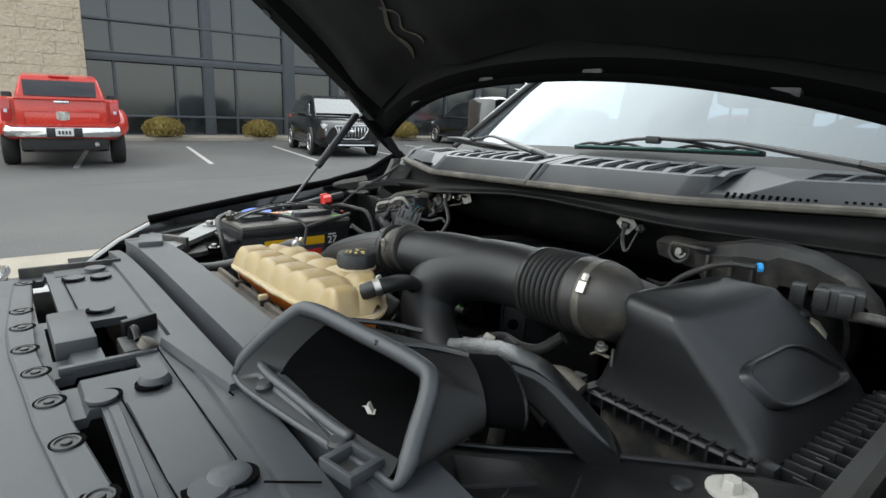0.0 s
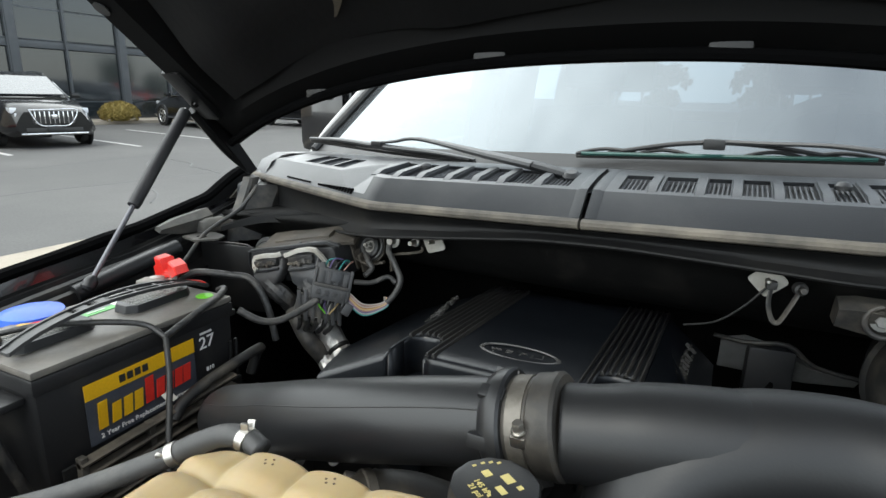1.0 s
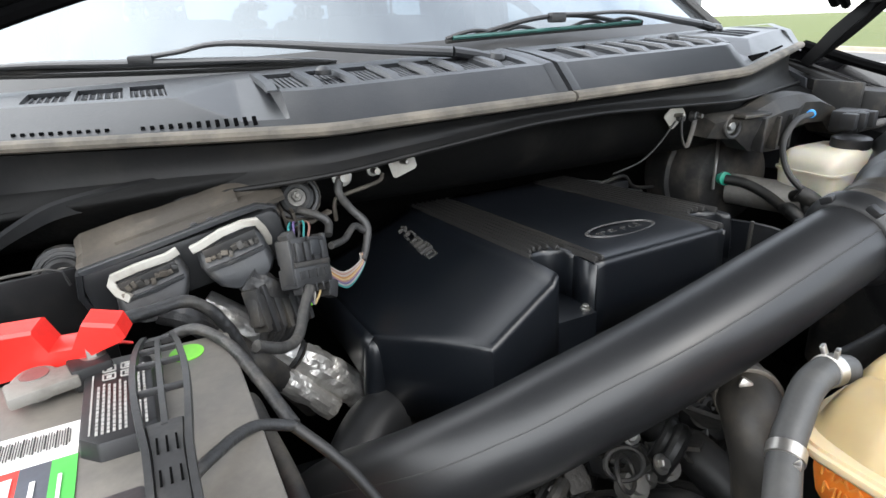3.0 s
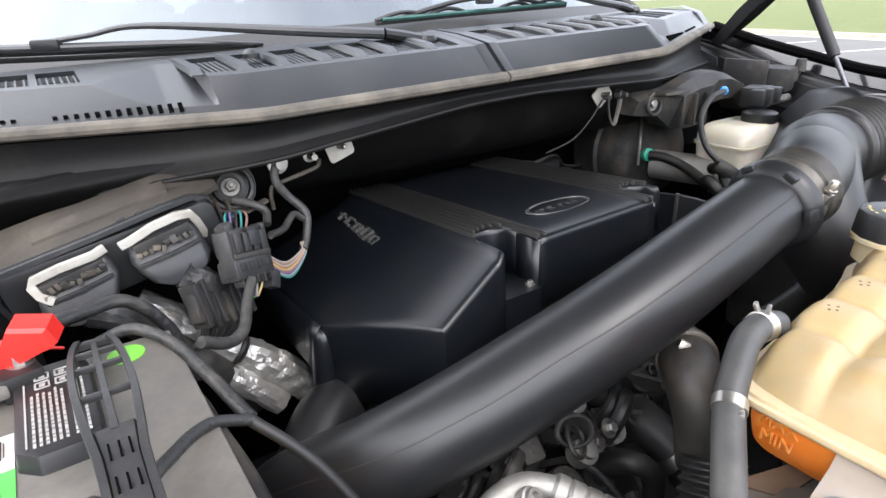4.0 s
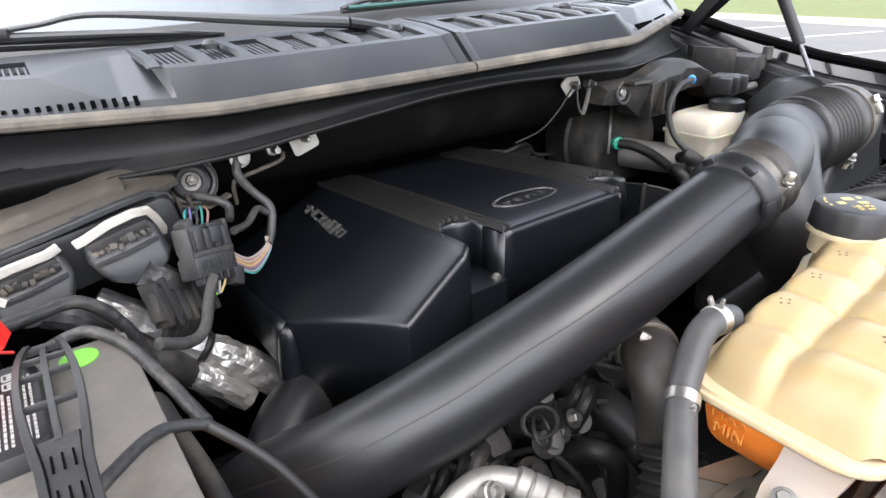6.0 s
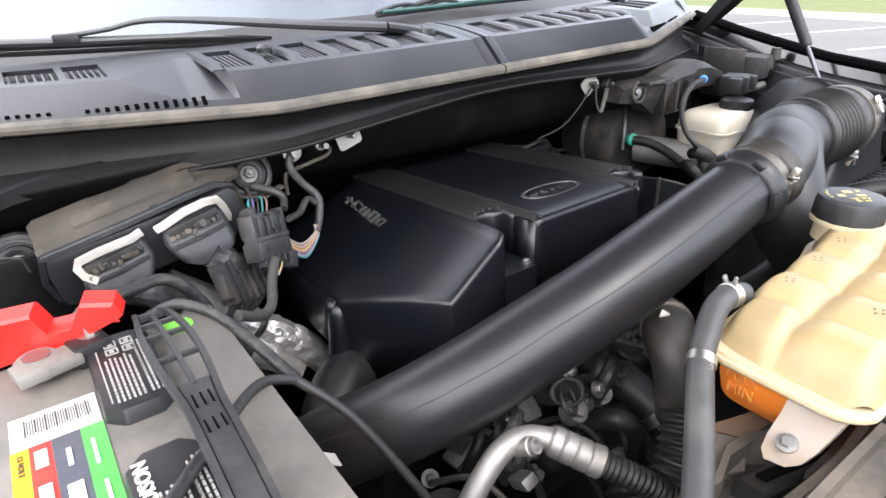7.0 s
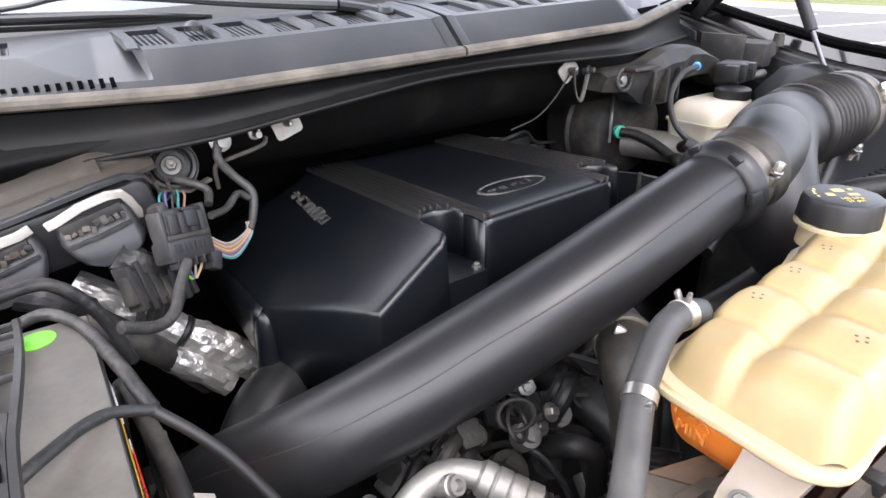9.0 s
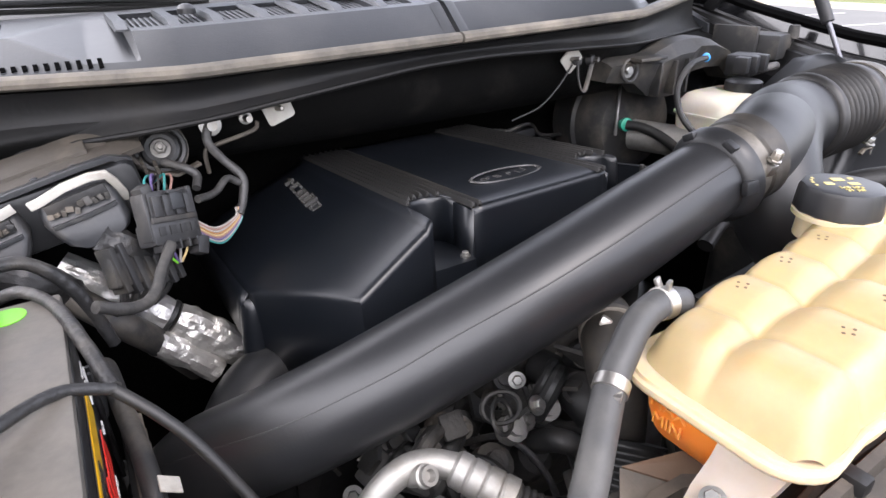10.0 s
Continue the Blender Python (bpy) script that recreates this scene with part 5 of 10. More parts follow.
# ---- wipers ----
def wiper(base, joint, mid, clip, tip, end, label, arm_r, bow, beam):
    e = thing("wiper", base, label, "wiper", "windscreen wipers")
    bs, jt, md, cl, a, b = [Vector(p) for p in (base, joint, mid, clip, tip, end)]
    d = (b - a).normalized()
    up = Vector((0, -0.35, 0.94))
    part("pivot_cap", lathe(bs + Vector((0, 0, -0.01)), (0, -0.3, 1), [(-0.02, 0.015), (0.014, 0.015), (0.02, 0.009)], 16), "plastic", e)
    part("arm_head", tube([(*bs, arm_r * 0.8), (*bs.lerp(jt, 0.5), arm_r * 1.05), (*jt, arm_r)], arm_r, 10, 6, squash=0.7), "plastic", e, "satin black arm head")
    part("arm", tube([(*jt, arm_r), (*jt.lerp(md, 0.35), arm_r * 0.95), (*md, arm_r * 0.55), (*md.lerp(cl, 0.6), arm_r * 0.45), (*cl, arm_r * 0.5)], arm_r, 10, 6, squash=0.65), "wiper_metal", e, "satin black arm")
    cm0 = cl - up * bow * 0.6
    if beam:
        part("beam", tube([(*(a + up * 0.006), 0.005), (*(a.lerp(cm0, 0.5) + up * 0.007), 0.0085), (*cm0, 0.0095), (*(b.lerp(cm0, 0.4) + up * 0.006), 0.008), (*(b + up * 0.005), 0.004)], 0.008, 10, 7, squash=0.6), "wiper_metal", e, "moulded blade beam")
    else:
        part("bridge", tube([(*(a.lerp(b, t) + up * (0.004 + bow * math.sin(math.pi * min(1, max(0, (t - 0.12) / 0.76))))), 0.0042) for t in (0.12, 0.2, 0.35, 0.5, 0.65, 0.8, 0.88)], 0.004, 8, 6), "plastic", e, "arched bridge")
        for t0, t1 in ((0.0, 0.24), (0.22, 0.42), (0.58, 0.78), (0.76, 1.0)):
            part("claw", tube([(*(a.lerp(b, t0 + (t1 - t0) * q) + up * (0.003 + 0.010 * math.sin(math.pi * q))), 0.0034) for q in (0, 0.25, 0.5, 0.75, 1)], 0.0035, 8, 5), "plastic", e)
    part("blade", tube([tuple(a - up * 0.001), tuple(a.lerp(b, 0.5) - up * (0.0 if not beam else 0.004)), tuple(b - up * 0.001)], 0.0042, 8, 10), "rubber", e, "rubber blade")
    part("blade_strip", tube([tuple(a + d * 0.01 + up * 0.004 + Vector((0, -0.004, 0))), tuple(b - d * 0.01 + up * 0.004 + Vector((0, -0.004, 0)))], 0.0036, 6, straight=True), surface_teal if not beam else "rubber", e, "blade backing strip")
    part("clip", box(cl.x, cl.y - 0.003, cl.z - bow * 0.2, 0.034, 0.016, 0.009 + bow * 0.35, 0.004, turn(0, 0, math.degrees(math.atan2(d.y, d.x)))), "plastic", e)


surface_teal = surface("greenish_blade_rubber", (0.02, 0.075, 0.065), 0.4, scale=14, fine=200, bump=0.05)


gl = Vector((0, -0.018, 0.022))
wiper((-0.05, 1.083, 1.316), (-0.118, 1.092, 1.328), (-0.413, 1.223, 1.350), (-0.535, 1.250, 1.334), (-0.818, 1.363, 1.318), (-0.269, 1.186, 1.315), "black wiper at rest low on the passenger side of the windscreen", 0.0125, 0.012, True)
wiper((0.62, 1.24, 1.340), (0.55, 1.225, 1.352), (0.33, 1.20, 1.378), (0.151, 1.199, 1.377), (-0.074, 1.198, 1.341), (0.386, 1.225, 1.357), "black wiper with a greenish blade on the driver's side", 0.012, 0.024, False)


# ---- seats and wheel behind the glass ----
def seat(x, y):
    c = part("seat", box(x, y, 0.86, 0.54, 0.54, 0.22, 0.06), "seat", truck, "grey cloth seat with a headrest")
    part("backrest", box(x, y + 0.25, 1.09, 0.52, 0.18, 0.64, 0.07, turn(-14)), "seat", c)
    part("headrest", box(x, y + 0.34, 1.59, 0.27, 0.12, 0.22, 0.05, turn(-8)), "seat", c)
    for s in (-0.07, 0.07):
        part("post", lathe((x + s, y + 0.315, 1.37), (0, 0.1, 1), [(0, 0.007), (0.12, 0.007)], 8), "steel", c)


for x in (-0.42, 0.42):
    seat(x, 2.5)
for x in (-0.42, 0.42):
    seat(x, 3.45)
sw = thing("steering_wheel", (0.41, 1.78, 1.2), "dark steering wheel behind the dashboard", "steering wheel")
part("rim", torus((0.41, 1.78, 1.29), (0, -0.85, 0.5), 0.185, 0.016, 32, 10), "cab_trim", sw)
part("hub", lathe((0.41, 1.8, 1.28), (0, 0.85, -0.5), [(-0.03, 0.05), (0, 0.075), (0.04, 0.05), (0.25, 0.03)], 20), "cab_trim", sw)
for a in (0, 140, 220):
    mm = Matrix.Translation((0.41, 1.78, 1.29)) @ aim((0, -0.85, 0.5)) @ turn(0, 0, a + 90)
    bm = bmesh.new()
    bmesh.ops.create_cube(bm, size=1, matrix=mm @ Matrix.Translation((0.1, 0, 0)) @ Matrix.Diagonal((0.17, 0.035, 0.012, 1)))
    part("spoke", bm, "cab_trim", sw)

# ---- engine bay ----
# engine cover: raised middle block, sloping wings, round-backed pockets beside the block
MID = -0.031


def cover_z(x, y):
    s = abs(x - MID)
    top = 1.092 + 0.030 * (1 - max(0, y - 0.76) / 0.37) + LEANS * 0.5 * (x - MID)
    if s <= 0.155:
        return top
    t = (s - 0.155) / 0.12
    return top - 0.006 - 0.052 * t


def skin_front(x):
    s = abs(x - MID)
    if s < 0.155:
        return 0.734
    return 0.731 - 0.26 * (s - 0.155) if s < 0.252 else 0.706 + 2.1 * (s - 0.252)


def pocket_back(x):
    """Rounded back edge of the pocket at x."""
    q = (abs(x - MID) - 0.128) / 0.027
    return 0.768 + 0.036 * math.sqrt(max(0.0, 1 - min(1, abs(q)) ** 2.4))


def engine_cover():
    e = thing("engine_cover", (-0.05, 0.9, 0.95), "matt black moulded engine cover with ribs and a badge", "engine cover")

    def strip_sheet(x0, x1, start, drop, nx, name="top", label=""):
        """Skin from the foot of the front face, round its edge and back over the top."""
        steps = [(-0.006, -drop), (-0.0035, -drop * 0.5), (-0.0002, -0.0085), (0.0012, -0.0042), (0.0042, -0.0012), (0.009, 0.0)]

        def at(u, v):
            x = x0 + (x1 - x0) * u
            k = int(round(v * 26))
            y0 = start(x)
            if k < len(steps):
                return Vector((x, y0 + steps[k][0], cover_z(x, y0 + 0.009) + steps[k][1]))
            t = (k - len(steps) + 1) / (26 - len(steps) + 1)
            y = y0 + 0.009 + (1.13 - y0 - 0.009) * t
            return Vector((x, y, cover_z(x, y)))
        ob = part(name, grid_sheet(nx, 26, at), "cover", e, label, angle=40)
        sol = ob.modifiers.new("thickness", "SOLIDIFY")
        sol.thickness, sol.offset = 0.003, -1
    strip_sheet(MID - 0.101, MID + 0.101, skin_front, 0.085, 14, "middle_block", "matt black raised middle block")
    for s in (-1, 1):
        a, b = MID + s * 0.155, MID + s * 0.324
        if s < 0:
            strip_sheet(min(a, b), max(a, b), skin_front, 0.10, 28, "wing", "matt black sloping wing")
        else:
            steep = lambda x, y: cover_z(a, y) - 0.006 - 0.9 * (x - a)
            part("wing", grid_sheet(8, 20, lambda u, v: (a + 0.075 * u, 0.812 + 0.31 * v, steep(a + 0.075 * u, 0.812 + 0.31 * v)), thick=(0, 0, -0.003)), "cover", e, "matt black steep wing", angle=40)
        a, b = MID + s * 0.101, MID + s * 0.155
        strip_sheet(min(a, b), max(a, b), pocket_back, 0.062, 18, "pocket_back", "round-backed pocket")
        if s < 0:
            part("pocket_floor", grid_sheet(4, 4, lambda u, v: (min(a, b) + 0.054 * u, 0.728 + 0.079 * v, 1.062), thick=(0, 0, -0.11)), "cover", e)
        for x in ((a, b) if s < 0 else (a,)):
            wall = ring_loft([[Vector((x, y, cover_z(x, y) - 0.004)), Vector((x, y - 0.003, 1.0))] for y in (0.734, 0.75, 0.772)], False, None, False)
            ob = part("pocket_wall", wall, "cover", e)
            sol = ob.modifiers.new("thickness", "SOLIDIFY")
            sol.thickness, sol.offset = 0.004, 0
        if s < 0:
            x = MID + s * 0.324
            wall = ring_loft([[Vector((x, y, cover_z(x, y))), Vector((x + s * 0.008, y, cover_z(x, y) - 0.012)), Vector((x + s * 0.012, y, 0.97))] for y in [0.857 + 0.27 * k / 10 for k in range(11)]], False, None, False)
            ob = part("side_skirt", wall, "cover", e, angle=60)
            sol = ob.modifiers.new("thickness", "SOLIDIFY")
            sol.thickness = 0.003
            part("buttress", tube([(x - s * 0.006, 0.866, 1.014, 0.011), (x - s * 0.004, 0.860, 1.008, 0.014), (x, 0.854, 0.95, 0.017)], 0.016, 12, 5), "cover", e, angle=180)
        # ribs run back over the top from the pocket and from the block's edge
        for k in range(8):
            x = MID + s * (0.152 - 0.0088 * k)
            y0 = pocket_back(x) + 0.001 if k < 6 else 0.736
            rib = ring_loft([[Vector((x + dx, y, cover_z(x, y) + dz * h)) for dx, dz in ((-0.0027, -0.0012), (-0.0009, 0.0052), (0.0009, 0.0052), (0.0027, -0.0012))] for y, h in ((y0, 0.3), (y0 + 0.004, 1), (0.95, 1), (1.12, 1))])
            # highlights are in the colour: ribs lighter than the cover, tips paler still
            part("rib", rib, "cover_rib", e, "raised rib with its highlight painted in", angle=20)
            part("rib_tip", ring_loft([[Vector((x + dx, y, cover_z(x, y) + dz)) for dx, dz in ((-0.0027, -0.001), (-0.0009, 0.0049), (0.0009, 0.0049), (0.0027, -0.001))] for y in (y0 + 0.0006, y0 + 0.0016, y0 + 0.0034)]), "cover_edge", e, "rib end with a painted pale glint", angle=20)
        # raised badge on the wing, plain strokes
        x = MID + s * (0.203 if s < 0 else 0.190)
        lie = cover_z(x, 0.957) if s < 0 else cover_z(MID + 0.155, 0.957) - 0.006 - 0.9 * 0.035
        m = Matrix.Translation((x, 0.957, lie + 0.0015)) @ turn(4.5, s * (23 if s < 0 else 42), 0) @ turn(0, 0, 90 * s - 1)
        for k in range(8):
            tall = 0.014 + 0.005 * (k in (3, 7))
            mk = m @ Matrix.Translation((-0.083 + 0.0237 * k, 0.0008 * (k % 2), 0))
            strokes = [(-0.0065, 0, 0.0032, tall), (0, tall * 0.42, 0.013, 0.003), (0, -tall * 0.42, 0.013, 0.003)]
            if k in (0, 7):
                strokes = [(0, 0, 0.003, tall), (0, 0.002, 0.015, 0.003)]
            elif k not in (1, 6):
                strokes.append((0.0065, 0, 0.0032, tall))
            # strokes paler than the black cover, standing for glints on the letters
            bars(mk, strokes, "cover_edge", e, "raised_stroke", 0.005)
    part("pocket_bolt", hexbolt((MID - 0.108, 0.740, 1.062), (0, 0, 1), 0.004, 0.004), "steel", e)
    # oval badge, lettering drawn as plain strokes
    bz = cover_z(-0.03, 0.807) + 0.001
    badge = part("badge", torus((-0.031, 0.807, bz), (0, 0, 1), 0.02, 0.0013, 40, 8), "cover_edge", e, "plain oval badge")
    for v in badge.data.vertices:
        v.co.x = (v.co.x - (-0.031 - e.location.x)) * 2.6 + (-0.031 - e.location.x)
    bars(Matrix.Translation((-0.031, 0.807, bz - 0.001)) @ turn(0, 0, 3), [(-0.032, 0.003, 0.014, 0.002), (-0.034, -0.002, 0.002, 0.014), (-0.014, -0.002, 0.009, 0.002), (-0.014, 0.004, 0.009, 0.002), (0.002, -0.002, 0.002, 0.009), (0.006, 0.003, 0.008, 0.002), (0.017, -0.002, 0.002, 0.009), (0.031, 0.001, 0.002, 0.015), (0.027, -0.004, 0.008, 0.002)], "cover_edge", e, "badge_stroke", 0.002)


engine_cover()


# ---- battery ----
def battery():
    R = turn(0, 0, 1.0)
    C = Vector((-0.598, 0.624, 0.0))
    T = Matrix.Translation(C) @ R            # local x across, y along
    W, L, top = 0.172, 0.303, 1.12
    e = thing("battery", (C.x, C.y, 0.9), "black car battery with a dusty top and yellow and red label", "battery")

    def lb(cx, cy, cz, sx, sy, sz, bev=0.004, rot=None):
        bm = box(0, 0, 0, sx, sy, sz, bev, rot)
        bm.transform(T @ Matrix.Translation((cx, cy, cz)))
        return bm
    part("case", lb(0, 0, 1.0, W, L, 0.2, 0.006), "battery_case", e, "black plastic case")
    part("case_rim", lb(0, 0, top - 0.021, W + 0.006, L + 0.006, 0.022, 0.004), "battery_case", e, "black upper rim")
    lid = part("lid", lb(0, 0, top - 0.005, W + 0.004, L + 0.004, 0.010, 0.003), "battery_top", e, "dust-grey lid")
    for y in (-0.5, 0.5):
        part("handle_ledge", lb(0, y * (L + 0.03), top - 0.04, W * 0.8, 0.026, 0.01, 0.003), "battery_case", e)
    for k in range(2):
        part("case_rib", lb(W / 2 + 0.002, 0.155 - 0.012 * k, 0.985, 0.004, 0.005, 0.12, 0.001), "battery_case", e)
    # cell covers with moulded print
    for y, h in ((0.077, 0.116), (-0.082, 0.112)):
        v = part("vent_cover", outline([tuple((T @ Vector((px, py, 0)))[:2]) for px, py in ((-0.020, y - h / 2 + 0.012), (-0.008, y - h / 2), (0.016, y - h / 2), (0.028, y - h / 2 + 0.012), (0.028, y + h / 2 - 0.012), (0.016, y + h / 2), (-0.008, y + h / 2), (-0.020, y + h / 2 - 0.012))], top, top + 0.012, 0.002, inset=0.003), "battery_case", e, "black raised cell cover with pale print")
        mm = T @ Matrix.Translation((0.004, y, top + 0.0125)) @ turn(0, 0, 90)
        rnd = random.Random(int(y * 1000))
        rows = [(-0.006, 0.0165, 0.076, 0.0011), (0.002, -0.0095, 0.052, 0.0011)]
        for k in range(9):
            x, line = -0.046, 0.0125 - 0.0034 * k - (0.002 if k > 5 else 0)
            while x < (0.014 if k < 6 else 0.030):
                w = rnd.uniform(0.0022, 0.0052)
                rows.append((x + w / 2, line, w, 0.0016))
                x += w + 0.0014
        for k in range(4):
            px, py = 0.026 + 0.012 * (k % 2), 0.006 - 0.012 * (k // 2)
            rows += [(px, py + 0.004, 0.008, 0.0012), (px, py - 0.004, 0.008, 0.0012), (px - 0.004, py, 0.0012, 0.008), (px + 0.004, py, 0.0012, 0.008), (px, py, 0.0035, 0.0035)]
        if y > 0:
            bars(mm, rows, "pale_ink", v, "print", 0.0006)
        else:
            bars(mm, [q for q in rows if q[0] < 0.012 or q[1] < -0.012], "pale_ink", v, "print", 0.0006)
            words("POISON", T @ Matrix.Translation((-0.010, y + 0.022, top + 0.0128)) @ turn(0, 0, 90), 0.0125, "label_white", v)
    # label on the front face
    fx = W / 2 + 0.0015
    F = T @ Matrix.Translation((fx, -0.0125, 1.033)) @ turn(90, 0, 90) @ Matrix.Diagonal((0.85, 0.82, 1, 1))      # local x along +y, y up, z out
    lab = bmesh.new()
    bmesh.ops.create_cube(lab, size=1, matrix=F @ Matrix.Diagonal((0.2, 0.105, 0.001, 1)))
    lab = part("front_label", lab, "label_grey", e, "slate label with yellow band and red and yellow shapes")
    bars(F @ Matrix.Translation((0, 0.040, 0.001)), [(0, 0, 0.2, 0.027)], "label_yellow", lab, "yellow_band", 0.001)
    bars(F @ Matrix.Translation((-0.005, 0.040, 0.0018)), [(-0.034 + 0.0135 * k, 0, 0.010, 0.013) for k in range(4)], "ink_and_shade", lab, "band_mark", 0.001)
    Ft = F @ Matrix.Translation((0, -0.005, 0.0018)) @ Matrix.Shear("XZ", 4, (0, 0)) @ turn(0, 0, 3)
    # plain slanted shapes in the mark's colours
    for mat, xs0 in (("label_yellow", (-0.078, -0.056, -0.036, -0.017)), ("label_red", (0.004, 0.024, 0.042, 0.061, 0.078))):
        bmk = bmesh.new()
        for i, x in enumerate(xs0):
            tall = 0.046 if i == 0 else 0.033
            vs = [bmk.verts.new(Ft @ Vector((x + dx, dy - 0.02, dz))) for dz in (0, 0.001) for dx, dy in ((-0.009, 0), (0.006, 0), (0.011, tall), (-0.004, tall))]
            bmk.faces.new(vs[4:])
            bmk.faces.new(vs[:4][::-1])
            for q in range(4):
                bmk.faces.new((vs[q], vs[(q + 1) % 4], vs[4 + (q + 1) % 4], vs[4 + q]))
        part("mark", bmk, mat, lab)
    words("2 Year Free Replacement Warranty", F @ Matrix.Translation((0.0, -0.042, 0.0015)), 0.0115, "label_white", lab)
    words("27", F @ Matrix.Translation((0.128, 0.035, 0.0015)), 0.034, "label_white", e)
    bars(F @ Matrix.Translation((0.128, 0.055, 0.001)), [(0, 0, 0.026, 0.004)], "label_white", e, "print")
    words("810", F @ Matrix.Translation((0.132, -0.02, 0.0012)), 0.012, "label_white", e)
    # top label with bar code and colour panels
    G = T @ Matrix.Translation((-0.048, -0.0215, top + 0.0006)) @ Matrix.Diagonal((0.71, 0.9, 1, 1)) @ turn(0, 0, 90)   # x along +y, y towards -x
    def tl(x, y, w, h, mat, dz=0.0, nm="label_panel"):
        b2 = bmesh.new()
        bmesh.ops.create_cube(b2, size=1, matrix=G @ Matrix.Translation((x, y, dz)) @ Matrix.Diagonal((w, h, 0.0008, 1)))
        return part(nm, b2, mat, lid)
    tl(0.085, 0.0, 0.042, 0.075, "label_white")
    tl(0.0, -0.028, 0.128, 0.02, "label_green")
    tl(0.0, -0.006, 0.128, 0.024, "label_grey")
    tl(0.0, 0.015, 0.128, 0.018, "label_red")
    tl(0.0, 0.031, 0.128, 0.014, "label_yellow")
    for bar in [(0.003, -0.03 + 0.0022 * k, 0.022 - 0.005 * (k % 3 == 0), 0.0006 + 0.0006 * (k % 4 == 1)) for k in range(26)]:
        bars(G @ Matrix.Translation((0.085, 0, 0.001)), [bar], "ink_and_shade", lid, "code_bar", 0.0006)
    bars(G @ Matrix.Translation((0, 0, 0.001)), [(-0.03, -0.028, 0.05, 0.003), (0.03, -0.026, 0.03, 0.003), (-0.01, -0.006, 0.03, 0.012), (0.035, -0.006, 0.02, 0.004), (0.0, 0.015, 0.03, 0.01), (0.045, 0.015, 0.02, 0.01)], "label_white", lid, "print", 0.0006)
    words("12-VOLT", G @ Matrix.Translation((0.045, 0.031, 0.0008)) @ turn(0, 0, 180), 0.0065, "brown", lid)
    # round green sticker
    part("sticker", lathe(T @ Vector((0.052, 0.132, top)), (0, 0, 1), [(0, 0.0135), (0.0008, 0.0135), (0.001, 0.012)], 24), "green", lid, "round green sticker")
    # carrying strap arched over the lid
    def arch(t):
        return 0.002 + 0.034 * math.sin(math.pi * t) ** 0.5

    def along(t):
        return -0.150 + 0.298 * t
    def half(t):
        return 0.0105 + 0.0055 * math.sin(math.pi * min(1.0, max(0.0, (t - 0.36) / 0.6)))

    def ribbon(t0, t1, off, wide, lift=0.0, thick=0.004, nm="strap"):
        """A strip of the strap between two stations; off and wide follow the station."""
        rings = []
        for k in range(17):
            t = t0 + (t1 - t0) * k / 16
            z = top + arch(min(0.985, max(0.015, t))) + lift
            rings.append([T @ Vector((0.0335 + off(t) + dx * wide(t), along(t), z + dz * thick)) for dx, dz in ((-1, 0.0), (-0.8, 1.0), (0.8, 1.0), (1, 0.0))])
        return part(nm, ring_loft(rings), "plug_grey", e, "black moulded carrying strap", angle=25)
    ribbon(0.0, 0.45, lambda t: 0.0, lambda t: half(t) - 0.001)
    ribbon(0.90, 1.0, lambda t: 0.0, lambda t: half(t) - 0.001)
    for side in (-1, 1):
        ribbon(0.0, 1.0, lambda t: side * half(t), lambda t: 0.0024, 0.001, 0.005, "strap_edge")
    ribbon(0.44, 0.91, lambda t: 0.0, lambda t: 0.0022, 0.0006, 0.004, "strap_spine")
    for t in (0.58, 0.72, 0.82):
        part("strap_web", lb(0.0335, along(t), top + arch(t) + 0.0022, 2 * half(t), 0.004, 0.004, 0.001), "plug_grey", e)
    for t in (0.30, 0.38):
        for dx in (-0.005, 0.0, 0.005):
            part("strap_groove", lb(0.0335 + dx, along(t), top + arch(t) + 0.0042, 0.0012, 0.014, 0.0008, 0), "void", e)
    return T, top


BT, BTOP = battery()
BP = lambda x, y, z=0.0: tuple(BT @ Vector((x, y, BTOP + z)))
tray = thing("battery_tray", (-0.583, 0.622, 0.6), "black ribbed battery tray under the battery", "battery tray")
bm = box(0, 0, 0, 0.21, 0.36, 0.03, 0.005)
bm.transform(BT @ Matrix.Translation((0, 0, 0.886)))
part("base", bm, "dusty", tray)
bm = box(0, 0, 0, 0.16, 0.3, 0.32, 0.01)
bm.transform(BT @ Matrix.Translation((0, 0, 0.71)))
part("pedestal", bm, "dark_engine", tray)
for k in range(9):
    bm = box(0, 0, 0, 0.05, 0.006, 0.09, 0.001)
    bm.transform(BT @ Matrix.Translation((0.12, -0.15 + 0.036 * k, 0.87)))
    part("rib", bm, "dusty", tray)

# terminals
term = thing("battery_terminal", BP(-0.05, 0.125), "positive battery terminal under a red flip cover", "terminal")
part("post", lathe(BP(-0.05, 0.125, 0.0), (0, 0, 1), [(0, 0.011), (0.018, 0.0095)], 16), "steel", term)
part("clamp", box(*BP(-0.045, 0.115, 0.012), 0.045, 0.026, 0.010, 0.003, turn(0, 0, 15)), "lead", term, "dull dusty metal clamp")
part("clamp_ring", lathe(BP(-0.05, 0.125, 0.008), (0, 0, 1), [(0, 0.017), (0.006, 0.0165), (0.009, 0.013), (0.0095, 0.004)], 22), "lead", term)
part("clamp_block", box(*BP(-0.015, 0.125, 0.01), 0.028, 0.026, 0.02, 0.004, turn(0, 0, 15)), "battery_case", term)
part("clamp_bolt", hexbolt(BP(-0.012, 0.13, 0.018), (0, 0, 1), 0.006, 0.012), "steel", term)
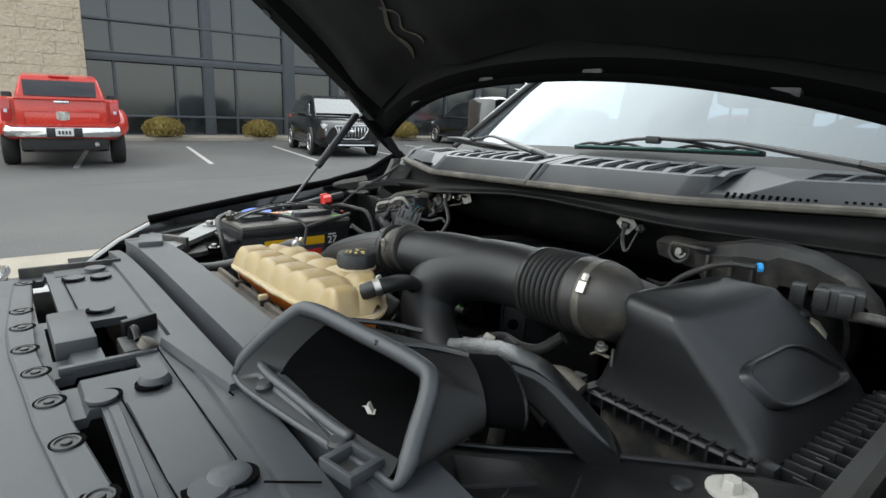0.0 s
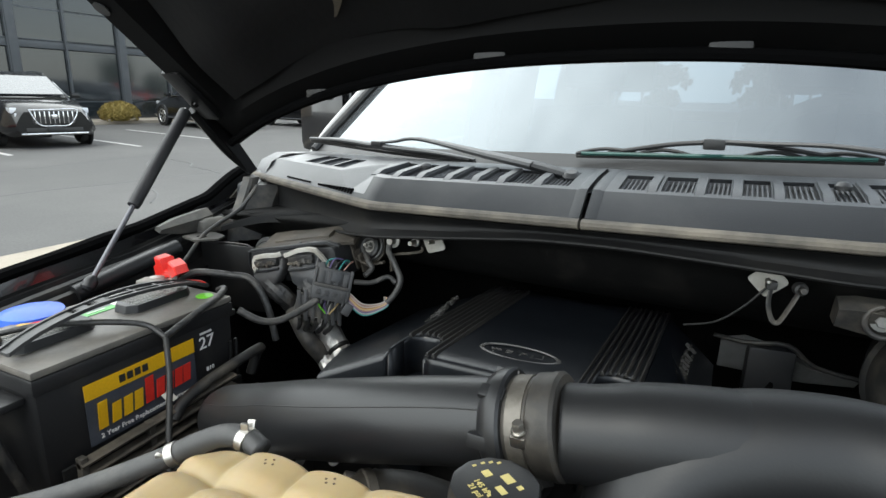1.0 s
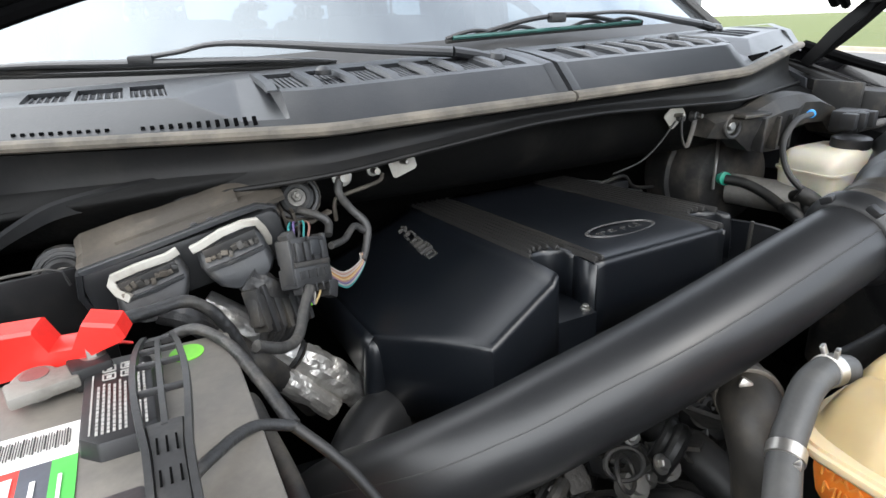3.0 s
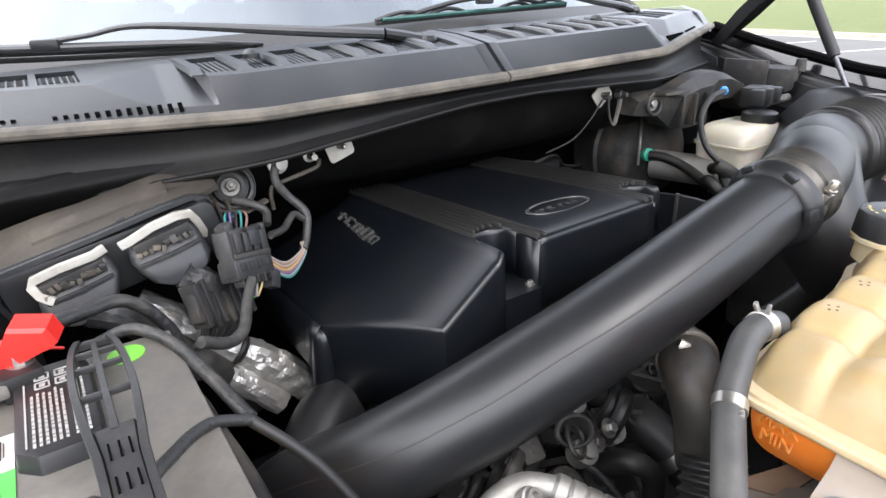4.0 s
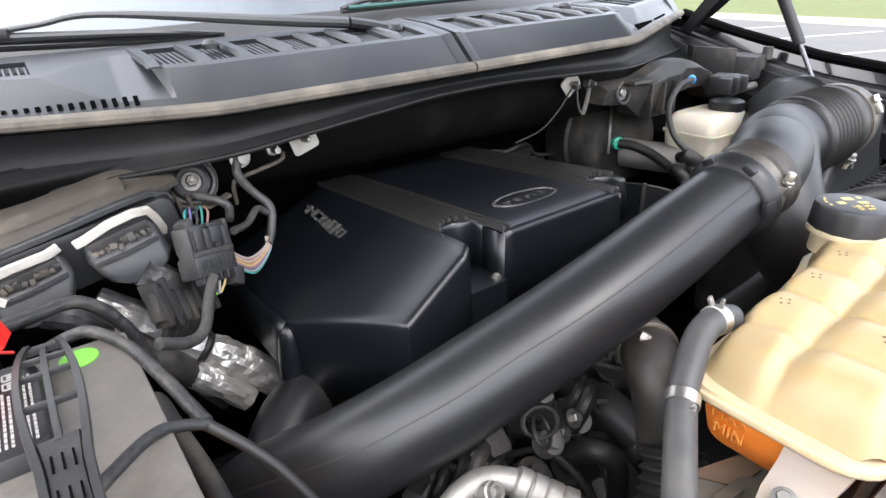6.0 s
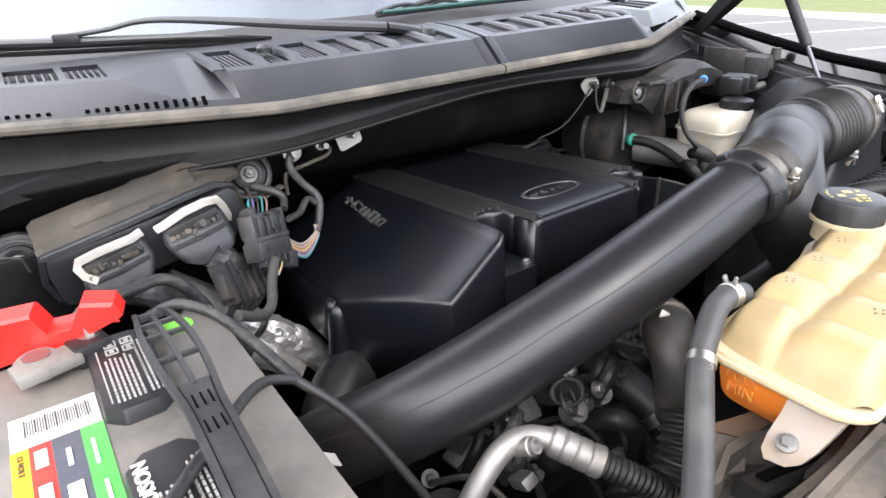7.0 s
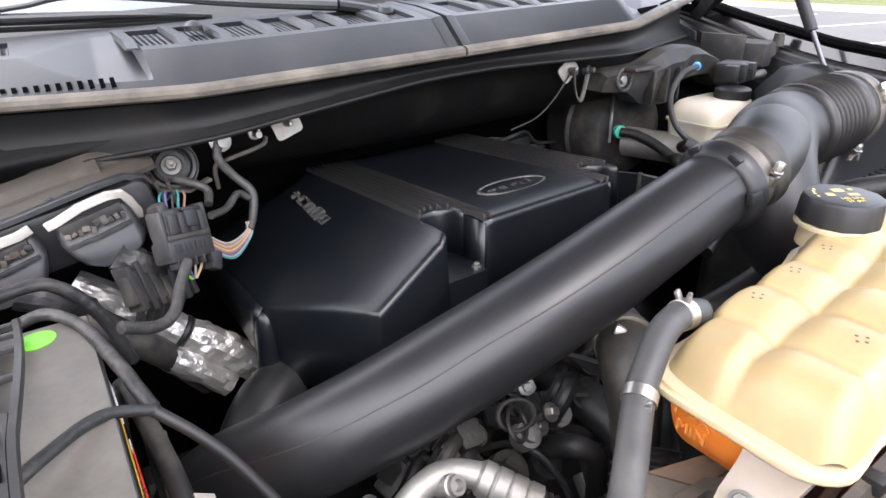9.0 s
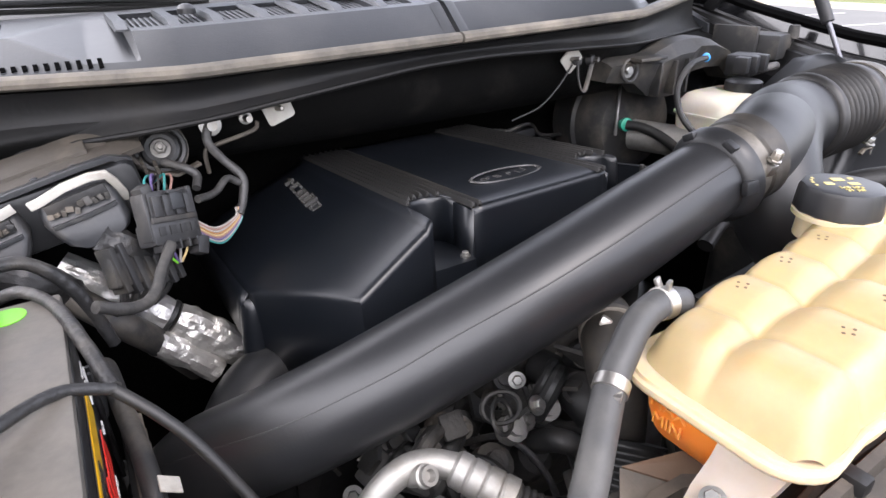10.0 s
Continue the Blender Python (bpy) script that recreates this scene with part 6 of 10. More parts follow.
cap_pts = [(-0.066, -0.006), (-0.066, 0.020), (-0.050, 0.028), (-0.046, 0.045), (-0.012, 0.048), (-0.004, 0.026), (0.016, 0.028), (0.030, 0.052), (0.056, 0.047), (0.060, 0.032), (0.02, 0.014)]
capm = Matrix.Translation((-0.632, 0.768, 1.128)) @ turn(8, 0, -18) @ Matrix.Scale(0.86, 4)
bm = ring_loft([[capm @ Vector((x * k, d, z * k)) for x, z in cap_pts] for k, d in ((0.95, -0.012), (1, -0.009), (1, 0.011), (0.95, 0.014))])
part("flip_cover", bm, "red", term, "bright red plastic flip cover, open", angle=25)
part("cover_strap", tube([BP(-0.02, 0.15, 0.01), BP(0.0, 0.17, 0.006), BP(0.012, 0.175, 0.0)], 0.003, 6, 4, squash=0.5), "red", term)
neg = thing("battery_terminal", BP(-0.05, -0.13), "negative battery terminal with dusty cable lug", "terminal")
part("post", lathe(BP(-0.03, -0.135, 0), (0, 0, 1), [(0, 0.01), (0.018, 0.009)], 16), "steel", neg)
part("clamp", box(*BP(-0.03, -0.14, 0.01), 0.045, 0.03, 0.016, 0.004, turn(0, 0, -10)), "module_dust", neg)
part("clamp_bolt", hexbolt(BP(-0.01, -0.15, 0.015), (0, 0, 1), 0.006, 0.01), "steel", neg)
washer = thing("washer_filler_cap", (-0.70, 0.58, 1.10), "bright blue screen-washer filler cap beside the battery", "cap")
part("neck", lathe((-0.70, 0.58, 1.0), (0, 0, 1), [(0, 0.03), (0.11, 0.03)], 20), "white_plastic", washer)
part("cap", lathe((-0.70, 0.58, 1.11), (0, 0, 1), [(0, 0.04), (0.005, 0.043), (0.014, 0.041), (0.019, 0.025), (0.02, 0.005)], 28), "blue", washer, "bright blue flip cap")
part("tab", box(-0.655, 0.585, 1.118, 0.03, 0.025, 0.006, 0.002), "blue", washer)


# ---- wiring ----
def loom(points, r, label, material="tape", group="", seg=9, wob=0.12):
    ob = alone("wiring_loom", tube(points, r, seg, 7, wobble=wob), material, label, "wiring", group, at=tuple(points[0][:3]), angle=70)
    return ob


loom([BP(-0.02, 0.14, 0.012), BP(-0.012, 0.175, 0.018), (-0.569, 0.83, 1.132), (-0.535, 0.845, 1.125), (-0.507, 0.85, 1.085), (-0.49, 0.85, 1.02)], 0.0062, "thick taped battery cable arching behind the battery")
loom([BP(-0.04, -0.15, 0.012), BP(0.0, -0.185, 0.008), BP(0.05, -0.195, -0.02), BP(0.07, -0.19, -0.08), BP(0.08, -0.16, -0.2)], 0.0065, "black negative battery cable dropping beside the battery")
loom([(-0.565, 0.80, 1.115), (-0.54, 0.79, 1.124), (-0.518, 0.755, 1.123), (-0.503, 0.70, 1.118), (-0.489, 0.637, 1.108)], 0.0052, "taped wiring loom running along the battery's edge")
loom([(-0.489, 0.637, 1.108), (-0.52, 0.625, 1.125), (-0.56, 0.58, 1.135), (-0.60, 0.535, 1.138), BP(-0.03, -0.125, 0.014)], 0.0042, "taped cable crossing the battery lid")
loom([(-0.489, 0.637, 1.107), (-0.468, 0.622, 1.085), (-0.449, 0.606, 1.058), (-0.42, 0.575, 1.0), (-0.40, 0.555, 0.95), (-0.385, 0.54, 0.9)], 0.0043, "black corrugated cable leading down past the pipe", "rubber", wob=0)
tag = alone("paper_tag", box(-0.4745, 0.622, 1.026, 0.017, 0.014, 0.0015, 0.0005, turn(14, 40, 8)), "worn_paper", "small torn white paper tag on a hose", "tag", at=(-0.4745, 0.622, 1.026))
alone("hose", tube([(-0.520, 0.815, 0.965), (-0.514, 0.826, 0.998), (-0.502, 0.822, 1.014), (-0.496, 0.76, 1.013), (-0.490, 0.70, 1.010), (-0.487, 0.655, 1.0), (-0.488, 0.635, 0.98)], 0.0085, 12, 7), "dusty", "dusty grey pipe running along the battery's foot", "hose", at=(-0.49, 0.76, 1.014))
part("side", box(-0.500, 0.63, 0.925, 0.006, 0.29, 0.12, 0.002), "matt", tray)
for k in range(6):
    part("slat", ring_loft([[Vector((-0.497 + dx, y, 0.990 - 0.0175 * k + dz + 0.05 * (y - 0.6))) for dx, dz in ((0, -0.004), (0.012, -0.003), (0.014, 0.001), (0.011, 0.003), (0, 0.004))] for y in (0.50, 0.51, 0.74, 0.752)]), "very_dusty", tray, angle=25)
for y in (0.505, 0.60, 0.70):
    part("upright", box(-0.492, y, 0.94, 0.012, 0.010, 0.11, 0.002), "dusty", tray)
part("foot_tab", box(-0.485, 0.493, 0.955, 0.03, 0.03, 0.008, 0.002, turn(0, 12, 0)), "very_dusty", tray)


# ---- control module on the firewall with its two big plugs ----
def module():
    d = Vector((0.265, -0.003, 0.051)).normalized()
    back = Vector((0, 1, 0)) - d * d.y
    back.normalize()
    up = d.cross(back).normalized()
    o = Vector((-0.525, 1.006, 1.143))
    m = Matrix.Translation(o) @ Matrix(((d.x, back.x, up.x, 0), (d.y, back.y, up.y, 0), (d.z, back.z, up.z, 0), (0, 0, 0, 1)))
    e = thing("control_module", tuple(o - Vector((0, 0, 0.08))), "dusty engine control module with two large plugs on the firewall", "control module")
    out = -back * 0.92 + up * 0.4

    def lb(cx, cy, cz, sx, sy, sz, bev=0.003, rx=0, ry=0, rz=0):
        bm = box(0, 0, 0, sx, sy, sz, bev, turn(rx, ry, rz))
        bm.transform(m @ Matrix.Translation((cx, cy, cz)))
        return bm

    def run(points, w, h, bm=None):
        """A flat bar of width w and height h along local points."""
        rings = []
        P = [Vector(p) for p in points]
        for i, p in enumerate(P):
            t = (P[min(i + 1, len(P) - 1)] - P[max(i - 1, 0)]).normalized()
            n = Vector((0, -1, 0)) - t * t.dot(Vector((0, -1, 0)))
            n.normalize()
            b = t.cross(n)
            rings.append([m @ (p + b * q * h / 2 + n * r * w / 2) for q, r in ((-1, -0.8), (-0.8, -1), (0.8, -1), (1, -0.8), (1, 0.8), (0.8, 1), (-0.8, 1), (-1, 0.8))])
        return ring_loft(rings, True, bm)
    # dust-covered sheet sloping up to the firewall, with the two mounting ears
    prof = [(-0.052, 0.016), (-0.040, 0.022), (-0.018, 0.025), (0.002, 0.036), (0.010, 0.038), (0.010, 0.032), (-0.02, 0.018), (-0.05, 0.010)]
    cols = [(-0.112, 0.0, -0.004), (-0.104, 0.0, 0.0), (-0.09, 0, 0), (-0.05, 0, 0.001), (-0.02, 0, 0.002), (0.02, 0, 0.003), (0.05, 0, 0.004), (0.085, 0.0, 0.004), (0.10, 0.008, 0.003), (0.118, 0.018, 0.0)]
    part("dust_sheet", ring_loft([[m @ Vector((x, y * (1 - 6 * dy) + dy, z + dz + 0.0025 * noise.noise(Vector((x * 40, y * 60, 1))))) for y, z in prof] for x, dy, dz in cols]), "module_dust", e, "dust-coated sloping bracket", angle=20)
    part("step", ring_loft([[m @ Vector((x, y, z + dz)) for y, z in ((-0.03, 0.018), (-0.03, 0.027), (-0.012, 0.034), (-0.006, 0.028))] for x, dz in ((-0.07, 0), (-0.03, 0.001), (0.02, 0.003), (0.066, 0.004))]), "module_dust", e, "raised dusty step", angle=20)
    for x, side in ((-0.135, -1), (0.135, 1)):
        pad = [(x + 0.031 * math.cos(a) * (1.15 if side * math.cos(a) < 0 else 1), 0.031 * math.sin(a)) for a in [2 * math.pi * k / 20 for k in range(20)]]
        ear = part("ear", ring_loft([[m @ Vector((px, y + pz * 0.30, pz)) for px, pz in pad] for y in (0.010, 0.0)]), "module_dust" if side > 0 else "dusty", e, "mounting ear", angle=30)
        part("ear_rim", torus(m @ Vector((x, -0.001, 0)), out, 0.026, 0.0035, 28, 6), "dusty", ear)
        part("grommet", torus(m @ Vector((x, -0.003, 0)), out, 0.0165, 0.006, 24, 8), "rubber", ear, "black rubber grommet")
        part("bolt", hexbolt(m @ Vector((x, -0.002, 0)), out, 0.0072, 0.010, 0.0135), "lead", ear, "dull flange bolt")
        part("stud", lathe(m @ Vector((x, -0.002, 0)) + out * 0.010, out, [(0, 0.0035), (0.008, 0.0035), (0.009, 0.002)], 10), "lead", ear)
    for k in range(3):
        part("web", lb(0.098 + 0.012 * k, -0.008, -0.012 - 0.006 * k, 0.004, 0.03, 0.034, 0.001, 12), "module_dust", e)
    part("strap", run([(0.10, -0.012, 0.012), (0.112, -0.016, -0.018), (0.14, -0.02, -0.03), (0.168, -0.014, -0.028)], 0.012, 0.004), "module_dust", e, "bent dusty strap")
    # black housing with a ridged front rim, in which the plugs sit
    part("housing", ring_loft([[m @ Vector((x, y, z)) for x, z in rounded(-0.112 + k, 0.102 - k, -0.046 + k, 0.016 - k, 0.01, 3)] for k, y in ((0, 0.0), (0, -0.058), (0.002, -0.063), (0.006, -0.064))]), "plastic", e, "black housing", angle=30)
    part("rim_bar", run([(-0.108, -0.058, 0.016), (-0.02, -0.059, 0.019), (0.05, -0.058, 0.0225), (0.082, -0.054, 0.022), (0.10, -0.046, 0.012)], 0.012, 0.006), "plug_dark", e, "dark ridged rim")
    part("cheek", run([(-0.108, -0.058, 0.016), (-0.116, -0.056, -0.008), (-0.112, -0.052, -0.034)], 0.016, 0.007), "plastic", e)
    for x in (0.012, 0.03, 0.048):
        part("rim_stud", lathe(m @ Vector((x, -0.05, 0.022)), up, [(0, 0.004), (0.003, 0.0035), (0.004, 0.001)], 8), "plug_dark", e)
    # plugs: each a dark body, a lumpy dusty seat, a white locking lever and a taped boot
    for x0, s, lever in ((-0.047, -1, [(-0.012, -0.074, 0.011), (-0.024, -0.077, 0.009), (-0.055, -0.077, 0.009), (-0.079, -0.075, 0.006), (-0.0825, -0.076, 0.0), (-0.079, -0.082, -0.009), (-0.070, -0.088, -0.017)]),
                         (0.040, 1, [(0.001, -0.079, 0.008), (0.010, -0.080, 0.0095), (0.035, -0.081, 0.016), (0.060, -0.080, 0.0175), (0.0735, -0.077, 0.014), (0.078, -0.071, 0.002), (0.081, -0.062, -0.014), (0.079, -0.058, -0.022)])):
        rings = []
        for w, d2, y, z, rr in ((0.034, 0.009, -0.066, 0.004, 0.006), (0.036, 0.012, -0.070, -0.006, 0.008), (0.037, 0.014, -0.074, -0.016, 0.008), (0.036, 0.014, -0.079, -0.030, 0.010), (0.030, 0.014, -0.083, -0.040, 0.010), (0.018, 0.012, -0.086, -0.047, 0.008)):
            rings.append([m @ Vector((x0 + px + 0.004 * s * (z < -0.02), y + py, z)) for px, py in rounded(-w, w, -d2, d2, rr, 3)])
        plug = part("plug", ring_loft(rings), "plug_grey" if s < 0 else "plug_dark", e, "big dusty plug with a white locking lever", angle=35)
        part("lever", run([Vector(p) + Vector((0, -0.004, 0)) for p in lever], 0.006, 0.0085), "white_plastic", plug, "dirty white lever")
        rq = random.Random(5 + s)
        part("seat", lb(x0, -0.0855, -0.002 + 0.002 * s, 0.058, 0.006, 0.013, 0.001, 0, -4), "dark_engine", plug, "dirty latch seat")
        for k in range(10):
            part("latch_lump", lb(x0 - 0.027 + 0.006 * k, -0.0895 + rq.uniform(-0.001, 0.001), -0.005 + 0.004 * (k - 5) / 5 + rq.uniform(-0.0035, 0.0035), rq.uniform(0.004, 0.008), 0.004, rq.uniform(0.004, 0.009), 0.001, rq.uniform(-15, 15), rq.uniform(-25, 25)), rq.choice(("module_dust", "very_dusty", "dusty")), plug)
        part("ledge", run([(x0 - 0.030, -0.090, -0.018), (x0, -0.0925, -0.0165), (x0 + 0.032, -0.090, -0.014)], 0.004, 0.004), "plug_dark", plug)
        pts = [m @ Vector(p) for p in ((x0 + 0.004 * s, -0.086, -0.042), (x0 + 0.016, -0.088, -0.058), (x0 + 0.028, -0.080, -0.078), (x0 + 0.036, -0.06, -0.104))]
        part("boot", tube([tuple(p) for p in pts], 0.0165, 12, 8, wobble=0.28), "tape", plug, "wrinkled taped boot", angle=14)


module()
# hanging plug cluster with loose coloured wires
cl = thing("wire_connector", (-0.41, 0.90, 1.06), "grey multi-way connector with loose coloured wires", "connector")
cex = Vector((0.048, 0.035, -0.015)).normalized()
cey = Vector((0.023, 0.035, 0.042))
cey = (cey - cex * cey.dot(cex)).normalized()
cen = cex.cross(cey)
cc = Vector((-0.409, 0.898, 1.1215)) - cen * 0.014
cc = cc + cex * 0.006
cm = Matrix.Translation(cc) @ Matrix(((cex.x, cey.x, cen.x, 0), (cex.y, cey.y, cen.y, 0), (cex.z, cey.z, cen.z, 0), (0, 0, 0, 1)))


def cb(x, y, z, sx, sy, sz, bev=0.002, rz=0):
    bm = box(0, 0, 0, sx, sy, sz, bev, turn(0, 0, rz))
    bm.transform(cm @ Matrix.Translation((x, y, z)))
    return bm


part("upper_shell", cb(0, 0.014, 0, 0.056, 0.030, 0.026, 0.004), "plug_grey", cl, "grey upper shell")
part("lower_shell", cb(-0.002, -0.016, 0.002, 0.060, 0.024, 0.026, 0.004), "plug_grey", cl, "grey lower shell")
for k in range(4):
    part("lock_tab", cb(-0.021 + 0.014 * k, 0.012, 0.0145, 0.009, 0.022, 0.004, 0.0012), "plug_grey", cl)
    part("cavity", cb(-0.021 + 0.014 * k, -0.014, 0.0155, 0.008, 0.010, 0.002, 0.0004), "ink_and_shade", cl)
part("side_rail", cb(0.030, 0.002, 0.004, 0.006, 0.058, 0.018, 0.002), "plug_grey", cl)
part("side_rail", cb(-0.031, 0.002, 0.004, 0.005, 0.050, 0.018, 0.002), "plug_grey", cl)
part("cross_bar", cb(0, -0.002, 0.011, 0.060, 0.006, 0.010, 0.0015), "dusty", cl)
part("latch_window", cb(0.004, 0.016, 0.0175, 0.016, 0.018, 0.004, 0.001), "plug_dark", cl, "dark latch window")
part("latch_rail", cb(0.004, 0.026, 0.018, 0.022, 0.003, 0.005, 0.001), "plug_grey", cl)
for k in range(5):
    part("end_rib", cb(-0.024 + 0.012 * k, -0.030, 0.008, 0.003, 0.010, 0.014, 0.0008), "plug_grey", cl)
part("shoulder", cb(-0.024, 0.030, 0.004, 0.014, 0.012, 0.016, 0.003, 25), "plug_grey", cl)
part("wire_clip", cb(0.034, -0.036, 0.004, 0.016, 0.022, 0.016, 0.003, -20), "plug_grey", cl, "grey wire clip")
fan0 = cm @ Vector((0.030, -0.014, 0.006))
fan1 = Vector((-0.328, 0.955, 1.090))
for k, mat in enumerate(("wire_white", "wire_pink", "wire_white", "wire_orange", "gold", "wire_pink", "wire_violet", "wire_white", "wire_teal")):
    o = (k - 4)
    s0 = fan0 + cey * (-0.0022 * o) + cen * (0.001 * (k % 2))
    s1 = fan0.lerp(fan1, 0.4) + (cex * 0.25 - cey) * (0.010 + 0.0024 * k)
    s2 = fan0.lerp(fan1, 0.85) + (cex * 0.6 - cey * 0.5) * (0.008 + 0.0016 * k)
    part("wire", tube([tuple(s0), tuple(s1), tuple(s2), tuple(fan1 + cex * (0.0011 * o) + Vector((0, 0, 0.006)))], 0.0011, 6, 6), mat, cl)
for k, mat in enumerate(("wire_teal", "wire_violet", "plug_grey", "wire_teal", "wire_pink")):
    part("wire", tube([tuple(cm @ Vector(p)) for p in ((-0.018 + 0.008 * k, 0.028, 0.002), (-0.014 + 0.009 * k, 0.042 + 0.003 * (k % 2), 0.0), (0.004 + 0.006 * k, 0.048, -0.012), (0.02, 0.04, -0.03))], 0.0013, 6, 5), mat, cl)
for k, mat in enumerate(("green", "wire_violet", "wire_white", "gold")):
    part("wire", tube([tuple(cm @ Vector(p)) for p in ((-0.018 + 0.012 * k, -0.027, 0.004), (-0.014 + 0.009 * k, -0.038, 0.006), (0.0 + 0.002 * k, -0.050, 0.002))], 0.0014, 6, 5), mat, cl)
# ribbed plug hanging behind
rp = thing("wire_connector", (-0.45, 0.92, 1.05), "dusty ribbed plug with taped tails behind the connector", "connector")
rm = Matrix.Translation((-0.445, 0.915, 1.068)) @ cm.to_3x3().to_4x4()
for k in range(7):
    b2 = box(0, 0, 0, 0.007, 0.05 + 0.006 * (k % 2), 0.022, 0.0012, turn(0, 0, 12))
    b2.transform(rm @ Matrix.Translation((-0.036 + 0.012 * k, 0, 0)))
    part("plug_rib", b2, "plug_grey" if k % 3 else "dusty", rp)
b2 = box(0, 0, 0, 0.085, 0.036, 0.016, 0.003)
b2.transform(rm)
part("plug_body", b2, "dusty", rp)
for k in range(5):
    x = -0.03 + 0.015 * k
    part("tail", tube([tuple(rm @ Vector(p)) for p in ((x, -0.022, 0.0), (x * 0.9, -0.034, -0.008), (x * 0.8 - 0.004, -0.046, -0.024))], 0.0045, 7, 5, wobble=0.15), "tape", rp)
loom([(-0.416, 0.876, 1.100), (-0.430, 0.852, 1.088), (-0.446, 0.815, 1.078), (-0.466, 0.79, 1.083), (-0.492, 0.772, 1.102)], 0.0058, "taped grey tail of the hanging connector", "grey_tape")
loom([(-0.328, 0.955, 1.086), (-0.318, 0.965, 1.10), (-0.312, 0.975, 1.125), (-0.33, 0.985, 1.15), (-0.342, 0.985, 1.172), (-0.338, 0.988, 1.19)], 0.0055, "grey taped loom rising to the firewall stud", "grey_tape")
loom([(-0.375, 0.925, 1.125), (-0.352, 0.945, 1.122), (-0.332, 0.965, 1.13), (-0.318, 0.97, 1.12)], 0.0045, "short grey wire looping off the connector", "grey_tape")
loom([(-0.394, 0.99, 1.155), (-0.375, 0.97, 1.15), (-0.365, 0.965, 1.14), (-0.37, 0.95, 1.13)], 0.005, "taped wire from the module's bolt", "grey_tape")
alone("bracket", tube([(-0.345, 1.0, 1.13), (-0.345, 0.998, 1.155), (-0.335, 0.997, 1.163), (-0.285, 0.995, 1.175), (-0.278, 0.994, 1.186)], 0.0028, 8, 5), "module_dust", "thin dusty bracket strap on the firewall", "bracket", at=(-0.345, 1.0, 1.13))

# foil-wrapped pipes below the connectors
fp = thing("foil_pipe", (-0.44, 0.93, 0.98), "pipes wrapped in crinkled silver heat foil", "pipe")
part("upper_wrap", tube([(-0.525, 0.98, 1.06, 0.020), (-0.49, 0.968, 1.03, 0.0225), (-0.455, 0.957, 0.998, 0.0225), (-0.432, 0.95, 0.978, 0.021)], 0.02, 20, 12, wobble=0.08), "foil", fp, "smooth silver foil", angle=12)
part("joint", lathe((-0.434, 0.951, 0.980), (0.72, -0.2, -0.64), [(0, 0.0205), (0.002, 0.0225), (0.006, 0.0225), (0.008, 0.0205)], 20), "rubber", fp, "black cable tie")
part("lower_wrap", tube([(-0.427, 0.948, 0.974, 0.021), (-0.40, 0.942, 0.950, 0.0245), (-0.375, 0.935, 0.925, 0.024), (-0.357, 0.929, 0.904, 0.020), (-0.347, 0.922, 0.885, 0.018)], 0.02, 18, 12, wobble=0.24), "foil", fp, "crumpled silver foil", angle=4)
part("second_wrap", tube([(-0.478, 0.94, 0.985, 0.014), (-0.45, 0.932, 0.958, 0.016), (-0.42, 0.925, 0.928, 0.016), (-0.395, 0.92, 0.90, 0.015)], 0.016, 16, 10, wobble=0.18), "foil", fp, "crumpled silver foil", angle=4)
part("paper_label", box(-0.413, 0.9285, 0.976, 0.016, 0.018, 0.002, 0.0005, turn(50, 25, -20)), "label_white", fp, "white label on the foil")
part("sleeve", tube([(-0.350, 0.924, 0.890), (-0.338, 0.912, 0.855), (-0.335, 0.89, 0.80)], 0.018, 14, 6), "very_dusty", fp, "dusty bare pipe end")
part("end_band", lathe((-0.347, 0.922, 0.886), (0.4, -0.4, -0.8), [(0, 0.0185), (0.001, 0.0205), (0.006, 0.0205), (0.007, 0.0185)], 20), "clamp", fp)
alone("hose", tube([(-0.52, 0.93, 1.045, 0.015), (-0.48, 0.92, 1.0, 0.016), (-0.45, 0.935, 0.955, 0.0165), (-0.415, 0.955, 0.89, 0.016)], 0.016, 14, 7), "dusty", "dusty black hose beside the foil-wrapped pipe", "hose", at=(-0.52, 0.93, 1.045))
alone("charge_pipe_elbow", tube([(-0.345, 0.84, 0.93, 0.034), (-0.375, 0.825, 0.925, 0.036), (-0.41, 0.79, 0.90, 0.038), (-0.43, 0.75, 0.86, 0.04)], 0.036, 20, 7), "plastic", "short black rubber elbow under the big pipe", "pipe", at=(-0.345, 0.84, 0.93))

# ---- the big intake pipe ----
pipe = thing("intake_pipe", (-0.2, 0.61, 1.02), "satin black plastic intake pipe crossing the engine bay", "intake pipe")
LINE = [(-0.475, 0.75, 0.90, 0.043), (-0.445, 0.705, 0.955, 0.0435), (-0.39, 0.652, 1.003, 0.0435), (-0.325, 0.623, 1.036, 0.0435), (-0.262, 0.606, 1.063, 0.0435), (-0.20, 0.59, 1.09, 0.043), (-0.13, 0.581, 1.115, 0.0425), (-0.06, 0.577, 1.138, 0.0415), (0.0, 0.575, 1.156, 0.04), (0.042, 0.5755, 1.1655, 0.039)]
body = part("pipe", tube(LINE, 0.042, 32, 8), "plastic", pipe, "smooth satin black pipe", angle=180)
dirn = Vector((0.06, 0.0, 0.014)).normalized()
